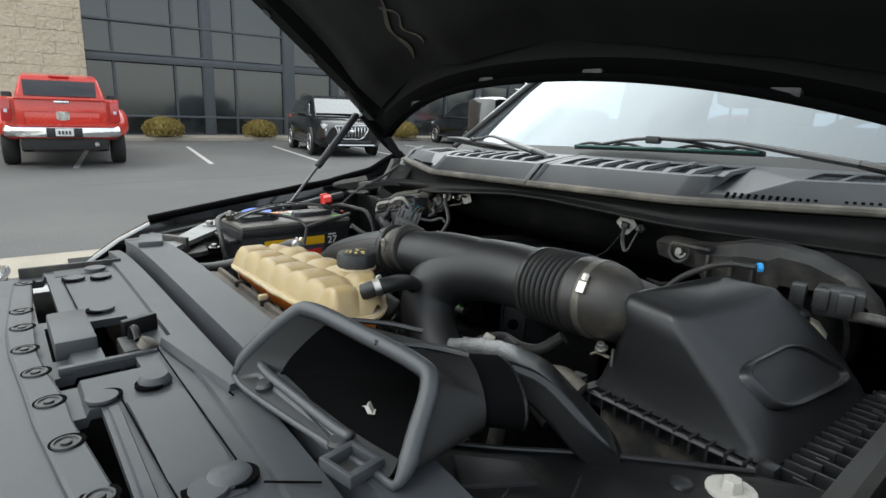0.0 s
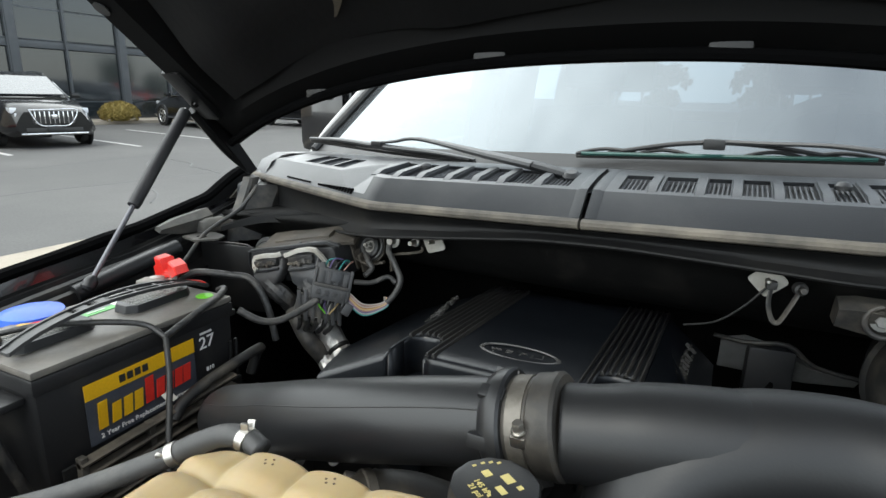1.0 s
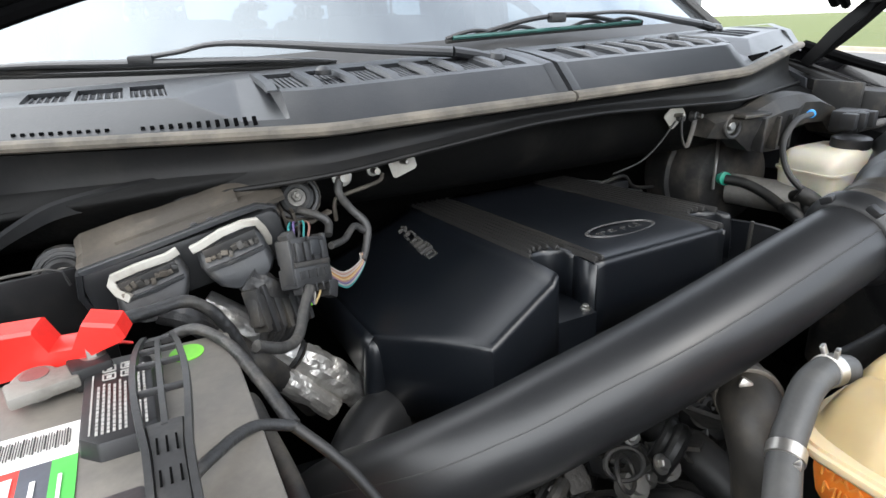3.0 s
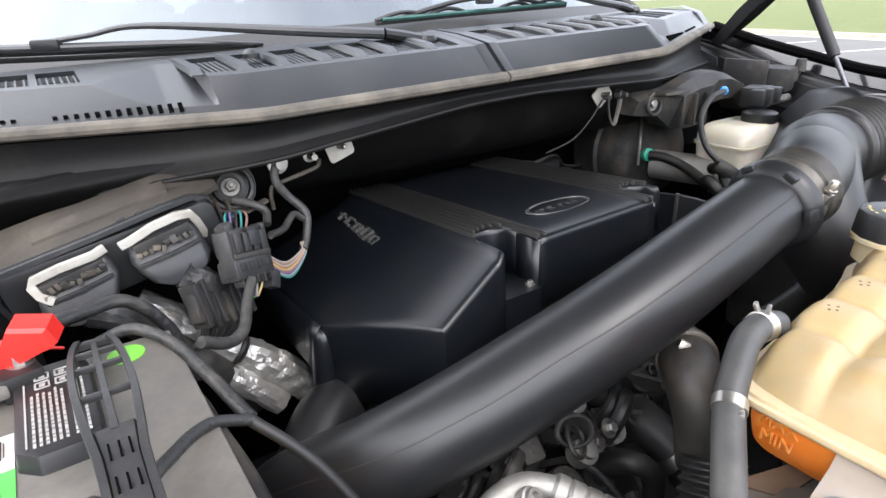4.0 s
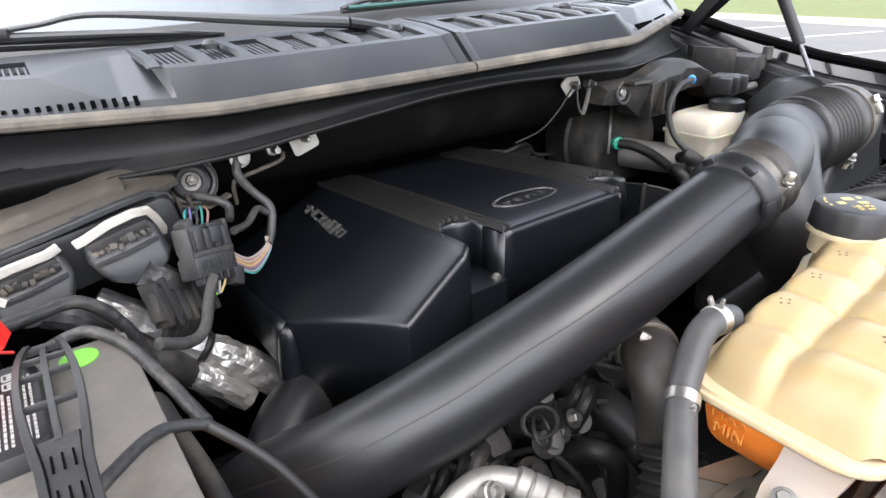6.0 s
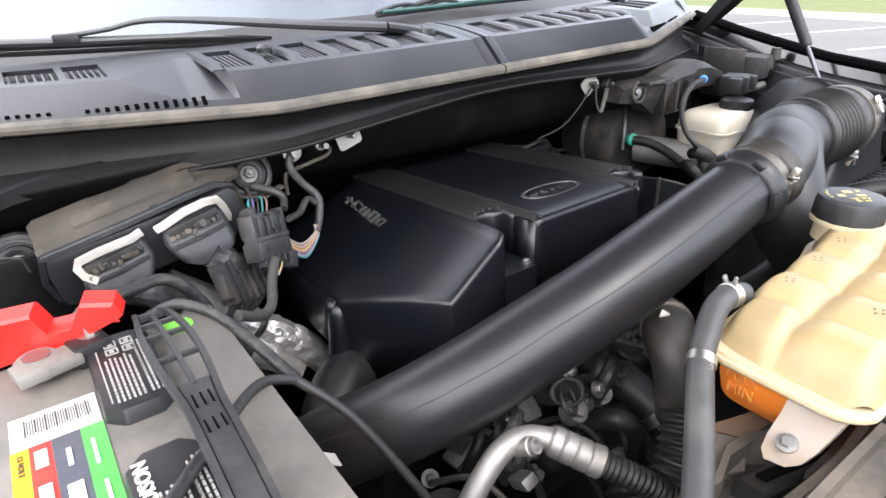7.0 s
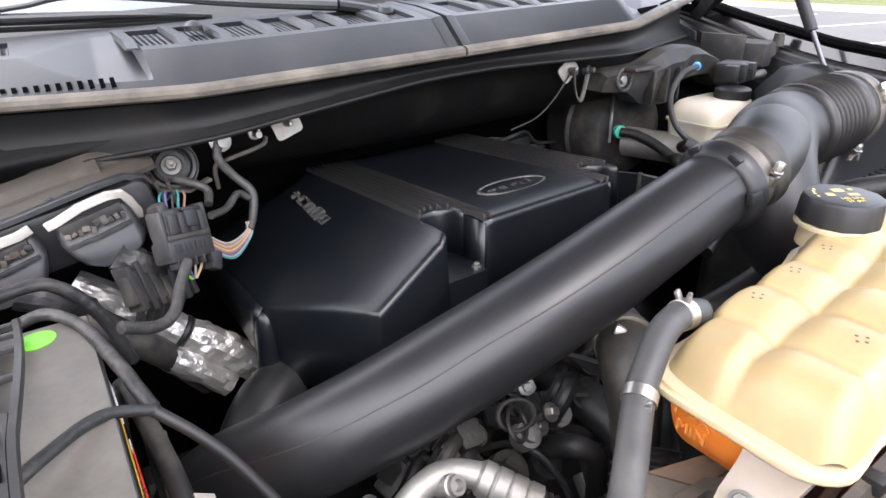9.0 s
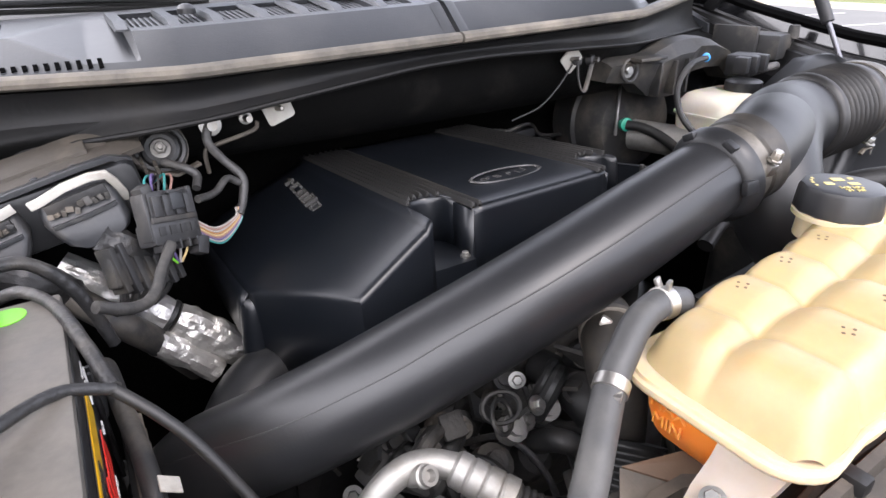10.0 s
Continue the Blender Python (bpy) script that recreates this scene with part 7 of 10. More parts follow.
# mould seam along the camera-facing side
sl = spline([p for p in LINE], 8)
seam_pts = []
for i, p in enumerate(sl[8:-2]):
    a, b = sl[8 + i - 1], sl[8 + i + 1]
    d = Vector(b[:3] - a[:3]).normalized()
    s = d.cross(Vector((0, 0, 1))).normalized()
    u = s.cross(d)
    q = Vector(p[:3]) + (s * math.cos(radians(42)) + u * math.sin(radians(42))) * (p[3] - 0.0002)
    seam_pts.append(tuple(q))
part("mould_seam", tube(seam_pts, 0.0008, 5, straight=True), "ink_and_shade", body, "fine mould seam")
part("end_flare", lathe((0.036, 0.5755, 1.164), dirn, [(-0.010, 0.039), (-0.006, 0.0445), (0.002, 0.0482), (0.010, 0.0482), (0.0125, 0.046), (0.013, 0.038)], 40), "plastic", pipe, "black flared pipe end", angle=40)
part("collar", lathe((0.046, 0.5757, 1.1665), dirn, [(0, 0.039), (0.001, 0.0415), (0.022, 0.0415), (0.024, 0.0438), (0.030, 0.0445), (0.035, 0.0438), (0.038, 0.0452), (0.043, 0.0452), (0.046, 0.0425)], 40), "dusty_rubber", pipe, "brown dusty rubber collar")
part("band_clamp", lathe((0.052, 0.5757, 1.168), dirn, [(-0.001, 0.0408), (-0.0005, 0.0422), (0.003, 0.0418), (0.010, 0.0418), (0.0135, 0.0422), (0.014, 0.0408)], 44), "worn_clamp", pipe, "dusty steel band clamp")
part("clamp_screw", box(0.0615, 0.5365, 1.178, 0.013, 0.010, 0.012, 0.002, turn(18, 0, 0)), "clamp", pipe, "bright clamp screw housing")
part("screw_head", hexbolt((0.0615, 0.5335, 1.186), (0, -0.3, 0.95), 0.0048, 0.009, 0.006), "clamp", pipe)
for a in (8, 62, 118, 172):
    q = Vector((0.030, 0.5755 - 0.0445 * math.cos(radians(a)), 1.1625 + 0.0445 * math.sin(radians(a))))
    part("lug", box(q.x, q.y, q.z, 0.022, 0.013, 0.007, 0.002, turn(90 - a, 0, 0)), "plastic", pipe)

# Y-piece: collar to bellows, with a branch bending down
yp = thing("intake_manifold_pipe", (0.2, 0.58, 1.1), "black Y-shaped intake pipe with a branch bending down", "intake pipe")
part("main", tube([(0.085, 0.5775, 1.17, 0.0405), (0.115, 0.584, 1.172, 0.0412), (0.15, 0.596, 1.173, 0.045), (0.2, 0.615, 1.171, 0.047), (0.25, 0.637, 1.166, 0.047)], 0.05, 36, 8), "elbow", yp, "smooth satin black pipe", angle=180)
part("elbow", tube([(0.335, 0.652, 1.164, 0.0515), (0.28, 0.646, 1.166, 0.0515), (0.218, 0.622, 1.164, 0.052), (0.172, 0.595, 1.146, 0.0515), (0.156, 0.567, 1.108, 0.048), (0.178, 0.552, 1.065, 0.044), (0.232, 0.545, 1.012, 0.041), (0.30, 0.54, 0.955, 0.040)], 0.05, 40, 8), "elbow", yp, "wide elbow bending down", angle=180)
part("branch_collar", lathe((0.275, 0.542, 0.976), (0.78, -0.05, -0.62), [(0, 0.043), (0.002, 0.046), (0.03, 0.046), (0.032, 0.043)], 30), "bellows", yp)

bl = thing("bellows", (0.38, 0.6, 1.12), "ribbed black rubber bellows on the intake pipe", "bellows")
A, B = Vector((0.328, 0.651, 1.164)), Vector((0.446, 0.646, 1.172))
prof = [(0, 0.0545), (0.004, 0.058), (0.012, 0.058)]
L = (B - A).length
n = 7
for k in range(n):
    s = 0.014 + (L - 0.046) * k / n
    w = (L - 0.046) / n
    prof += [(s, 0.0525), (s + w * 0.18, 0.0525), (s + w * 0.3, 0.0575), (s + w * 0.5, 0.0595), (s + w * 0.75, 0.0575), (s + w * 0.88, 0.0525)]
prof += [(L - 0.03, 0.056), (L - 0.022, 0.0575), (L - 0.012, 0.055), (L, 0.053)]
part("ribs", lathe(A, B - A, prof, 40), "bellows", bl, "ribbed rubber", angle=60)
dd = (B - A).normalized()
part("band_clamp", lathe(B - dd * 0.004, dd, [(0, 0.0548), (0.0005, 0.0562), (0.012, 0.0562), (0.0125, 0.0548)], 40), "worn_clamp", bl, "bright band clamp")
part("clamp_screw", box(*(B + dd * 0.003 + Vector((0.003, -0.050, 0.027))), 0.012, 0.010, 0.017, 0.002, turn(-30, 0, 10)), "clamp", bl, "bright clamp screw housing")
part("screw_head", hexbolt(B + dd * 0.003 + Vector((0.003, -0.047, 0.036)), (0, 0.45, 0.9), 0.0048, 0.008, 0.006), "clamp", bl)
part("neck", tube([(*(B - dd * 0.004), 0.0545), (*(B + dd * 0.012), 0.0535), (0.466, 0.665, 1.162, 0.0495), (0.49, 0.688, 1.152, 0.047), (0.52, 0.70, 1.145, 0.045)], 0.05, 36, 6), "dusty_rubber", bl, "dusty rubber neck")

# ---- air filter box ----
ab = thing("air_filter_box", (0.58, 0.78, 0.9), "large black air filter box with a recessed lid panel", "air filter box")


def rring(x0, x1, y0, y1, z, r):
    return [(x, y, z) for x, y in rounded(x0, x1, y0, y1, r, 5)]


def corner_ring(corners, r):
    """A rounded ring through four corners given front-inner, front-outer, back-outer, back-inner."""
    a, b, c, d = [Vector(p) for p in corners]
    out = []
    for u, v in rounded(0, 1, 0, 1, r, 5):
        out.append((a * (1 - u) + b * u) * (1 - v) + (d * (1 - u) + c * u) * v)
    return out


rows = [corner_ring(((0.448, 0.632, 1.05), (0.70, 0.632, 1.05), (0.70, 0.955, 1.05), (0.49, 0.83, 1.05)), 0.11),
        corner_ring(((0.455, 0.636, 1.062), (0.694, 0.636, 1.062), (0.694, 0.95, 1.062), (0.495, 0.825, 1.062)), 0.11),
        corner_ring(((0.468, 0.632, 1.11), (0.662, 0.632, 1.106), (0.676, 0.93, 1.106), (0.52, 0.805, 1.11)), 0.19),
        corner_ring(((0.482, 0.624, 1.160), (0.612, 0.624, 1.152), (0.642, 0.878, 1.156), (0.542, 0.785, 1.17)), 0.2),
        corner_ring(((0.488, 0.620, 1.188), (0.583, 0.621, 1.180), (0.618, 0.840, 1.188), (0.554, 0.760, 1.208)), 0.2),
        corner_ring(((0.493, 0.625, 1.197), (0.576, 0.627, 1.189), (0.611, 0.830, 1.198), (0.558, 0.750, 1.219)), 0.2),
        corner_ring(((0.503, 0.637, 1.200), (0.567, 0.638, 1.193), (0.602, 0.815, 1.202), (0.560, 0.738, 1.222)), 0.2)]
lid = part("lid", ring_loft(rows), "plastic", ab, "smooth black lid", angle=50)
# recessed panel on the sloping side
nrm = Vector((0.857, 0.03, 0.515)).normalized()
panel_corners = [Vector(p) + nrm * 0.002 for p in ((0.633, 0.665, 1.135), (0.679, 0.684, 1.094), (0.690, 0.886, 1.088), (0.641, 0.790, 1.144))]
mid = sum(panel_corners, Vector()) / 4
outer_ring = [Vector(p) for p in corner_ring(panel_corners, 0.26)]
dish = [[mid + (p - mid) * k + nrm * h for p in outer_ring] for k, h in ((1.13, -0.008), (1.07, 0.002), (1.02, 0.0065), (0.985, 0.007), (0.955, 0.006), (0.93, 0.0005), (0.86, 0.0), (0.5, 0.0008))]
part("panel", ring_loft(dish), "plastic", lid, "recessed panel", angle=60)
base = part("base", ring_loft([corner_ring(((0.44, 0.624, z), (0.708, 0.624, z), (0.708, 0.962, z), (0.48, 0.84, z)), 0.1) for z in (1.028, 1.046)]), "plastic", ab, "black ribbed flange", angle=30)
part("lower_box", ring_loft([corner_ring(((0.46, 0.64, z), (0.69, 0.64, z), (0.69, 0.94, z), (0.49, 0.83, z)), 0.1) for z in (0.75, 1.03)]), "dusty", ab, "dusty black lower box")
for k in range(13):
    t = k / 12
    part("flange_rib", box(0.45 + 0.25 * t, 0.618, 1.046, 0.004, 0.018, 0.024, 0.001), "plastic", base)
for k in range(16):
    t = k / 15
    part("flange_rib", box(0.716, 0.64 + 0.31 * t, 1.044, 0.03, 0.0045, 0.022, 0.001), "plastic", base)
part("flange_lip", tube([(0.445, 0.612, 1.052), (0.6, 0.612, 1.052), (0.70, 0.616, 1.052)], 0.004, 6, 4), "plastic", base)
for x, y in ((0.44, 0.622), (0.70, 0.62), (0.72, 0.93)):
    part("clip", box(x, y, 1.05, 0.02, 0.02, 0.028, 0.004), "plastic", ab)
side_tray = thing("ribbed_shelf", (0.74, 0.75, 0.98), "ribbed black shelf beside the filter box", "shelf")
part("sheet", box(0.745, 0.76, 1.035, 0.05, 0.42, 0.006, 0.001), "plastic", side_tray)
for k in range(13):
    part("rib", box(0.745, 0.57 + 0.031 * k, 1.045, 0.05, 0.004, 0.02, 0.001), "plastic", side_tray)

# ---- fender-side panel with the bright bolt ----
fp2 = thing("bay_side_panel", (0.66, 0.5, 1.0), "black panel with a bright washer bolt at the bay's edge", "panel")
EDGE = [(0.455, 0.335), (0.493, 0.373), (0.523, 0.404), (0.578, 0.468), (0.655, 0.543), (0.70, 0.585)]
part("sheet", outline(EDGE + [(0.76, 0.62), (0.85, 0.62), (0.85, 0.3), (0.6, 0.22), (0.52, 0.262)], 1.05, 1.066, 0.004), "bay_paint", fp2)
part("edge_rib", tube([(x, y, 1.068) for x, y in EDGE], 0.0028, 8, 5), "plastic", fp2)
for x, y in ((0.552, 0.395), (0.60, 0.43)):
    part("crease", tube([(x, y, 1.0665), (x + 0.03, y - 0.06, 1.0665)], 0.0015, 6, straight=True), "plastic", fp2)
part("tab", outline([(0.50, 0.345), (0.55, 0.395), (0.585, 0.385), (0.545, 0.32)], 1.066, 1.071, 0.002), "plastic", fp2)
part("bolt", hexbolt((0.700, 0.535, 1.066), (0, 0, 1), 0.0105, 0.012, 0.024), "white_plastic", fp2, "bright coated washer bolt")
part("clip", lathe((0.665, 0.505, 1.066), (0, 0, 1), [(0, 0.012), (0.003, 0.011), (0.006, 0.006)], 14), "plastic", fp2)

# ---- air inlet scoop on the radiator cover ----
sc = thing("inlet_scoop", (0.42, 0.28, 1.1), "black moulded air inlet scoop with a wide mouth", "air inlet")
mouth = [(0.262, 0.198, 1.104), (0.270, 0.218, 1.135), (0.300, 0.255, 1.18), (0.325, 0.270, 1.192), (0.41, 0.288, 1.187), (0.49, 0.302, 1.181), (0.515, 0.300, 1.172), (0.535, 0.272, 1.14), (0.55, 0.243, 1.108), (0.52, 0.236, 1.104), (0.40, 0.214, 1.102), (0.30, 0.198, 1.102)]


def shrink(ring, k, c, push=(0, 0, 0)):
    return [Vector(c) + (Vector(p) - Vector(c)) * k + Vector(push) for p in ring]


mc = Vector((0.405, 0.25, 1.145))
smooth_mouth = [Vector(p) for p in spline(mouth + mouth[:1], 4)[:-1]]


def between(ra, rb, t):
    return [a.lerp(b, t) for a, b in zip(ra, rb)]


neck2 = []
for k, p in enumerate(smooth_mouth):
    rel = p - mc
    a = math.atan2((rel.z + (p.y - mc.y) * 0.2), rel.x)
    neck2.append(Vector((0.495 + 0.055 * math.cos(a), 0.362 - 0.02 * math.cos(a), 1.138 + 0.040 * math.sin(a))))
rim_out = shrink(smooth_mouth, 1.0, mc)
rim_in = shrink(smooth_mouth, 0.94, mc, (0, -0.004, 0.0))
inner1 = shrink(between(smooth_mouth, neck2, 0.4), 0.92, mc.lerp(Vector((0.495, 0.362, 1.138)), 0.4))
inner2 = [Vector((0.495, 0.362, 1.138)) + (p - Vector((0.495, 0.362, 1.138))) * 0.9 for p in neck2]
inner1 = [Vector((p.x, p.y, max(p.z, 1.1185))) for p in inner1]
inner2 = [Vector((p.x, p.y, max(p.z, 1.1185))) for p in inner2]
part("rim", tube([(*p, 0.0036 + 0.0056 * min(1.0, max(0.0, (p.z - 1.102) / 0.02))) for p in smooth_mouth + smooth_mouth[:1]], 0.0088, 14, straight=True), "grey_plastic", sc, "thick rounded rim of the mouth", angle=180)
outer = [neck2, between(smooth_mouth, neck2, 0.75), between(rim_out, neck2, 0.45), between(rim_out, neck2, 0.15), rim_out]
part("funnel", ring_loft([rim_in, between(rim_in, inner1, 0.2), between(rim_in, inner1, 0.5)], False), "plastic", sc, "satin inner face of the mouth", angle=60)
# the throat's deep shade is put into its colour: black behind the satin funnel
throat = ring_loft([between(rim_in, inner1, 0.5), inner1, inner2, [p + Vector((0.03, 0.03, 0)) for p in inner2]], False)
part("cavity", throat, "void", sc, "throat of the scoop, shade painted black", angle=60)
part("throat_shade", ring_loft([[p + Vector((0.028, 0.028, 0)) for p in inner2], [p + Vector((0.030, 0.030, 0)) for p in inner2]]), "ink_and_shade", sc)
part("shell", ring_loft(outer, False), "matt", sc, "flared mouth and body", angle=50)
DUCT = [(0.462, 0.365, 1.140), (0.478, 0.395, 1.146), (0.503, 0.42, 1.148), (0.523, 0.44, 1.138), (0.545, 0.455, 1.116), (0.567, 0.47, 1.090), (0.585, 0.487, 1.062), (0.597, 0.50, 1.01), (0.60, 0.51, 0.95)]
dl = [Vector(p) for p in spline(DUCT, 6)]
rings = []
for k, p in enumerate(dl):
    d = (dl[min(k + 1, len(dl) - 1)] - dl[max(k - 1, 0)]).normalized()
    s = Vector((0.66, -0.75, 0.0))
    u = s.cross(d).normalized()
    if u.dot(Vector((0.7, 0.7, 1))) < 0:
        u = -u
    half = 0.030 - 0.012 * min(1, k / 14)
    wide = 0.040 - 0.012 * min(1, k / 14)
    rings.append([p + s * a + u * b for a, b in rounded(-wide, wide, -half, half, 0.008, 4)])
part("duct", ring_loft(rings), "gloss_black", sc, "glossy flat-sided duct arching down to the filter box", angle=60)
for k in (3, 6, 9):
    part("hoop", ring_loft([[rings[j][i] + (rings[j][i] - dl[j]) * g for i in range(len(rings[j]))] for j, g in ((k, 0.0), (k, 0.03), (k + 1, 0.03), (k + 1, 0.0))], False), "gloss_black", sc, angle=30)
for x in (0.36, 0.44):
    part("scoop_rib", tube([(x, 0.285, 1.189), (x + 0.03, 0.33, 1.184), (x + 0.06, 0.36, 1.178)], 0.003, 6, 4), "plastic", sc)
part("lower_lip", tube([(0.285, 0.222, 1.122), (0.31, 0.223, 1.117), (0.376, 0.228, 1.116), (0.45, 0.234, 1.115), (0.475, 0.238, 1.116)], 0.0062, 10, 5, squash=0.8), "grey_plastic", sc, "rolled lower lip of the mouth", angle=180)
part("lip_apron", grid_sheet(10, 3, lambda u, v: (0.292 + 0.18 * u, 0.199 + 0.022 * u + (0.022 - 0.006 * u) * v, 1.103 + 0.012 * v - 0.004 * math.sin(3.14 * v)), thick=(0, 0, -0.002)), "grey_plastic", sc, "sloping apron below the lip", angle=60)
for x in (0.318, 0.468):
    part("lip_post", lathe((x, 0.216 + 0.1 * (x - 0.318), 1.100), (0, -0.2, 1), [(0, 0.012), (0.012, 0.011), (0.015, 0.008)], 20), "plastic", sc)
for dx, dy, w, d in ((-0.018, 0, 0.008, 0.034), (0.018, 0, 0.008, 0.034), (0, -0.017, 0.044, 0.006), (0, 0.017, 0.044, 0.008)):
    q = turn(0, 0, 12) @ Vector((dx, dy, 0))
    part("foot_clip", box(0.505 + q.x, 0.222 + q.y, 1.110, w, d, 0.012, 0.002, turn(0, 0, 12)), "grey_plastic", sc)
part("foot_slot", box(0.505, 0.222, 1.102, 0.034, 0.030, 0.006, 0.001, turn(0, 0, 12)), "ink_and_shade", sc)
alone("leaf_scrap", grid_sheet(4, 3, lambda u, v: (0.44 + 0.016 * u + 0.004 * math.sin(v * 5), 0.27 + 0.01 * v, 1.122 + 0.003 * math.sin(u * 6)), thick=(0, 0, -0.0005)), "wire_white", "pale dry scrap lying in the scoop's mouth", "scrap", at=(0.44, 0.27, 1.122))

# ---- radiator cover: moulded panel with openings and fasteners ----
rc = thing("radiator_cover", (0, 0.13, 1.06), "dark grey moulded radiator cover with openings and push fasteners", "radiator cover")
HOLES = [(0.230, 0.46, 0.016, 0.042), (-0.385, -0.12, 0.012, 0.033), (-0.066, 0.096, 0.066, 0.117), (0.108, 0.146, 0.014, 0.098), (-0.09, 0.05, 0.016, 0.066), (-0.60, -0.43, -0.03, 0.168)]


def cover_front(x):
    return -0.028 - 0.012 * math.cos(x * 2.2) + 0.10 * max(0, abs(x) - 0.42)


def rc_z(x, y):
    z = 1.09
    if y < 0.03:
        z = 1.082
    if y > 0.150:
        z += 0.006
    if y > 0.205:
        z += 0.019
    if 0.191 < y < 0.205:
        z -= 0.034
    z -= 0.04 * (x / 0.7) ** 4
    return z


hx = [v for h in HOLES for v in h[:2]]
hy = [v for h in HOLES for v in h[2:]]
xs = cuts(-0.60, 0.60, 0.03, hx)
ysr = cuts(-0.03, 0.275, 0.015, hy + [0.028, 0.031, 0.149, 0.1515, 0.190, 0.192, 0.2042, 0.2062])
part("panel", cell_sheet(xs, ysr, lambda x, y: Vector((x, y + cover_front(x) * max(0, 1 - (y + 0.03) / 0.06) * 0.6 + 0.02, rc_z(x, y))), (0, 0, -0.012), HOLES), "grey_plastic", rc, "dark grey moulded panel", angle=20)
part("rear_step", ring_loft([[Vector((x, y, z - 0.04 * (x / 0.7) ** 4)) for y, z in ((0.27, 1.113), (0.285, 1.114), (0.300, 1.106), (0.315, 1.086), (0.314, 1.06), (0.27, 1.07))] for x in [-0.58 + 0.05 * k for k in range(18)]]), "grey_plastic", rc, "sloping rear step", angle=20)
part("mid_ridge", ring_loft([[Vector((x + dx, y + dy, z)) for dx, dy, z in ((0.002, -0.013, 1.092), (0.001, -0.009, 1.103), (-0.001, 0.007, 1.104), (-0.002, 0.011, 1.094))] for x, y in ((0.088, 0.164), (0.094, 0.165), (0.18, 0.179), (0.272, 0.195), (0.280, 0.196))]), "grey_plastic", rc, "raised ridge behind the plates", angle=25)
part("corner_block", box(-0.50, 0.262, 1.10, 0.09, 0.05, 0.04, 0.008, turn(0, 0, -12)), "grey_plastic", rc)
def strip_front(x):
    return float(np.interp(x, [-0.37, -0.1, 0.0, 0.154, 0.224, 0.368, 0.47], [0.002, -0.015, -0.014, -0.003, 0.001, 0.017, 0.032]))


def strip_back(x):
    return float(np.interp(x, [-0.37, -0.132, 0.026, 0.092, 0.188, 0.246, 0.40, 0.47], [0.030, 0.020, 0.017, 0.022, 0.034, 0.035, 0.053, 0.062]))


rings = []
for k in range(43):
    x = -0.365 + 0.0195 * k
    a, b = strip_front(x), strip_back(x)
    z = rc_z(x, 0)
    rings.append([Vector((x, y, z + h)) for y, h in ((a - 0.004, -0.012), (a - 0.001, 0.006), (a + 0.002, 0.0085), (b - 0.003, 0.0085), (b - 0.0008, 0.007), (b, -0.014))])
part("fastener_strip", ring_loft(rings), "grey_plastic", rc, "raised strip that carries the push fasteners", angle=25)
part("latch_cover", box(-0.02, 0.059, 1.092, 0.136, 0.05, 0.03, 0.005), "grey_plastic", rc, "raised latch cover")
part("latch_beam", box(0.102, 0.09, 1.088, 0.010, 0.115, 0.012, 0.003), "grey_plastic", rc)
# black sheet added below the openings so that they look deep in shade
part("shade_sheet", box(0.03, 0.11, 1.02, 1.05, 0.25, 0.012), "void", rc)
for x, y in ((-0.347, 0.018), (-0.169, 0.006), (-0.087, 0.004), (0.008, 0.003), (0.096, 0.010), (0.189, 0.017), (0.290, 0.024), (0.395, 0.038)):
    z = rc_z(x, 0) + 0.0086
    f = part("push_fastener", lathe((x, y, z), (0, 0, 1), [(0, 0.0135), (0.0022, 0.0128), (0.0024, 0.0105), (0.0008, 0.0095), (0.0008, 0.0055), (0.003, 0.005), (0.0034, 0.002)], 22), "plastic", rc, "black push fastener")
    # nothing is sunk here: an offset black disc paints the shaded rim
    part("recess", lathe((x - 0.003, y + 0.001, z - 0.0002), (0, 0, 1), [(0, 0.0165), (0.0006, 0.0165)], 24), "void", f, "flat black disc painted as shade round the fastener")


def crescent(x, y, r, ang, high=0.0):
    """A low dome over an offset black disc, which paints the crescent of shade beside it."""
    z = rc_z(x, y - 0.02) + 0.0046
    dx, dy = math.cos(radians(ang)), math.sin(radians(ang))
    g = part("crescent_shade", lathe((x + dx * r * 0.3, y + dy * r * 0.3, z - 0.003), (0, 0, 1), [(0, r * 0.9), (0.0034, r * 0.9)], 26), "void", rc, "black crescent painted as shade beside a dome")
    part("moulded_dome", lathe((x - dx * r * 0.12, y - dy * r * 0.12, z - 0.002), (0, 0, 1), [(0, r), (0.0032, r * 0.99), (0.0036 + high, r * (0.96 if high == 0 else 0.75)), (0.0037 + high, r * 0.3)], 26), "grey_plastic", g)


for x, y, r, ang, high in ((0.203, 0.121, 0.019, -50, 0.006), (0.213, 0.067, 0.017, 120, 0), (-0.111, 0.108, 0.018, -70, 0), (0.43, 0.140, 0.020, 60, 0), (0.437, 0.115, 0.018, -120, 0), (-0.327, 0.093, 0.017, -60, 0), (-0.317, 0.136, 0.017, -40, 0)):
    crescent(x, y, r, ang, high)
for (xa, ya), (xb, yb) in (((0.105, 0.146), (0.41, 0.150)), ((0.225, 0.082), (0.455, 0.092)), ((-0.34, 0.075), (-0.115, 0.078)), ((0.29, 0.182), (0.31, 0.215)), ((0.455, 0.16), (0.49, 0.20))):
    part("panel_groove", tube([(xa, ya, rc_z(xa, ya - 0.02) + 0.0046), (xb, yb, rc_z(xb, yb - 0.02) + 0.0046)], 0.0011, 6, straight=True), "void", rc, "fine dark joint")
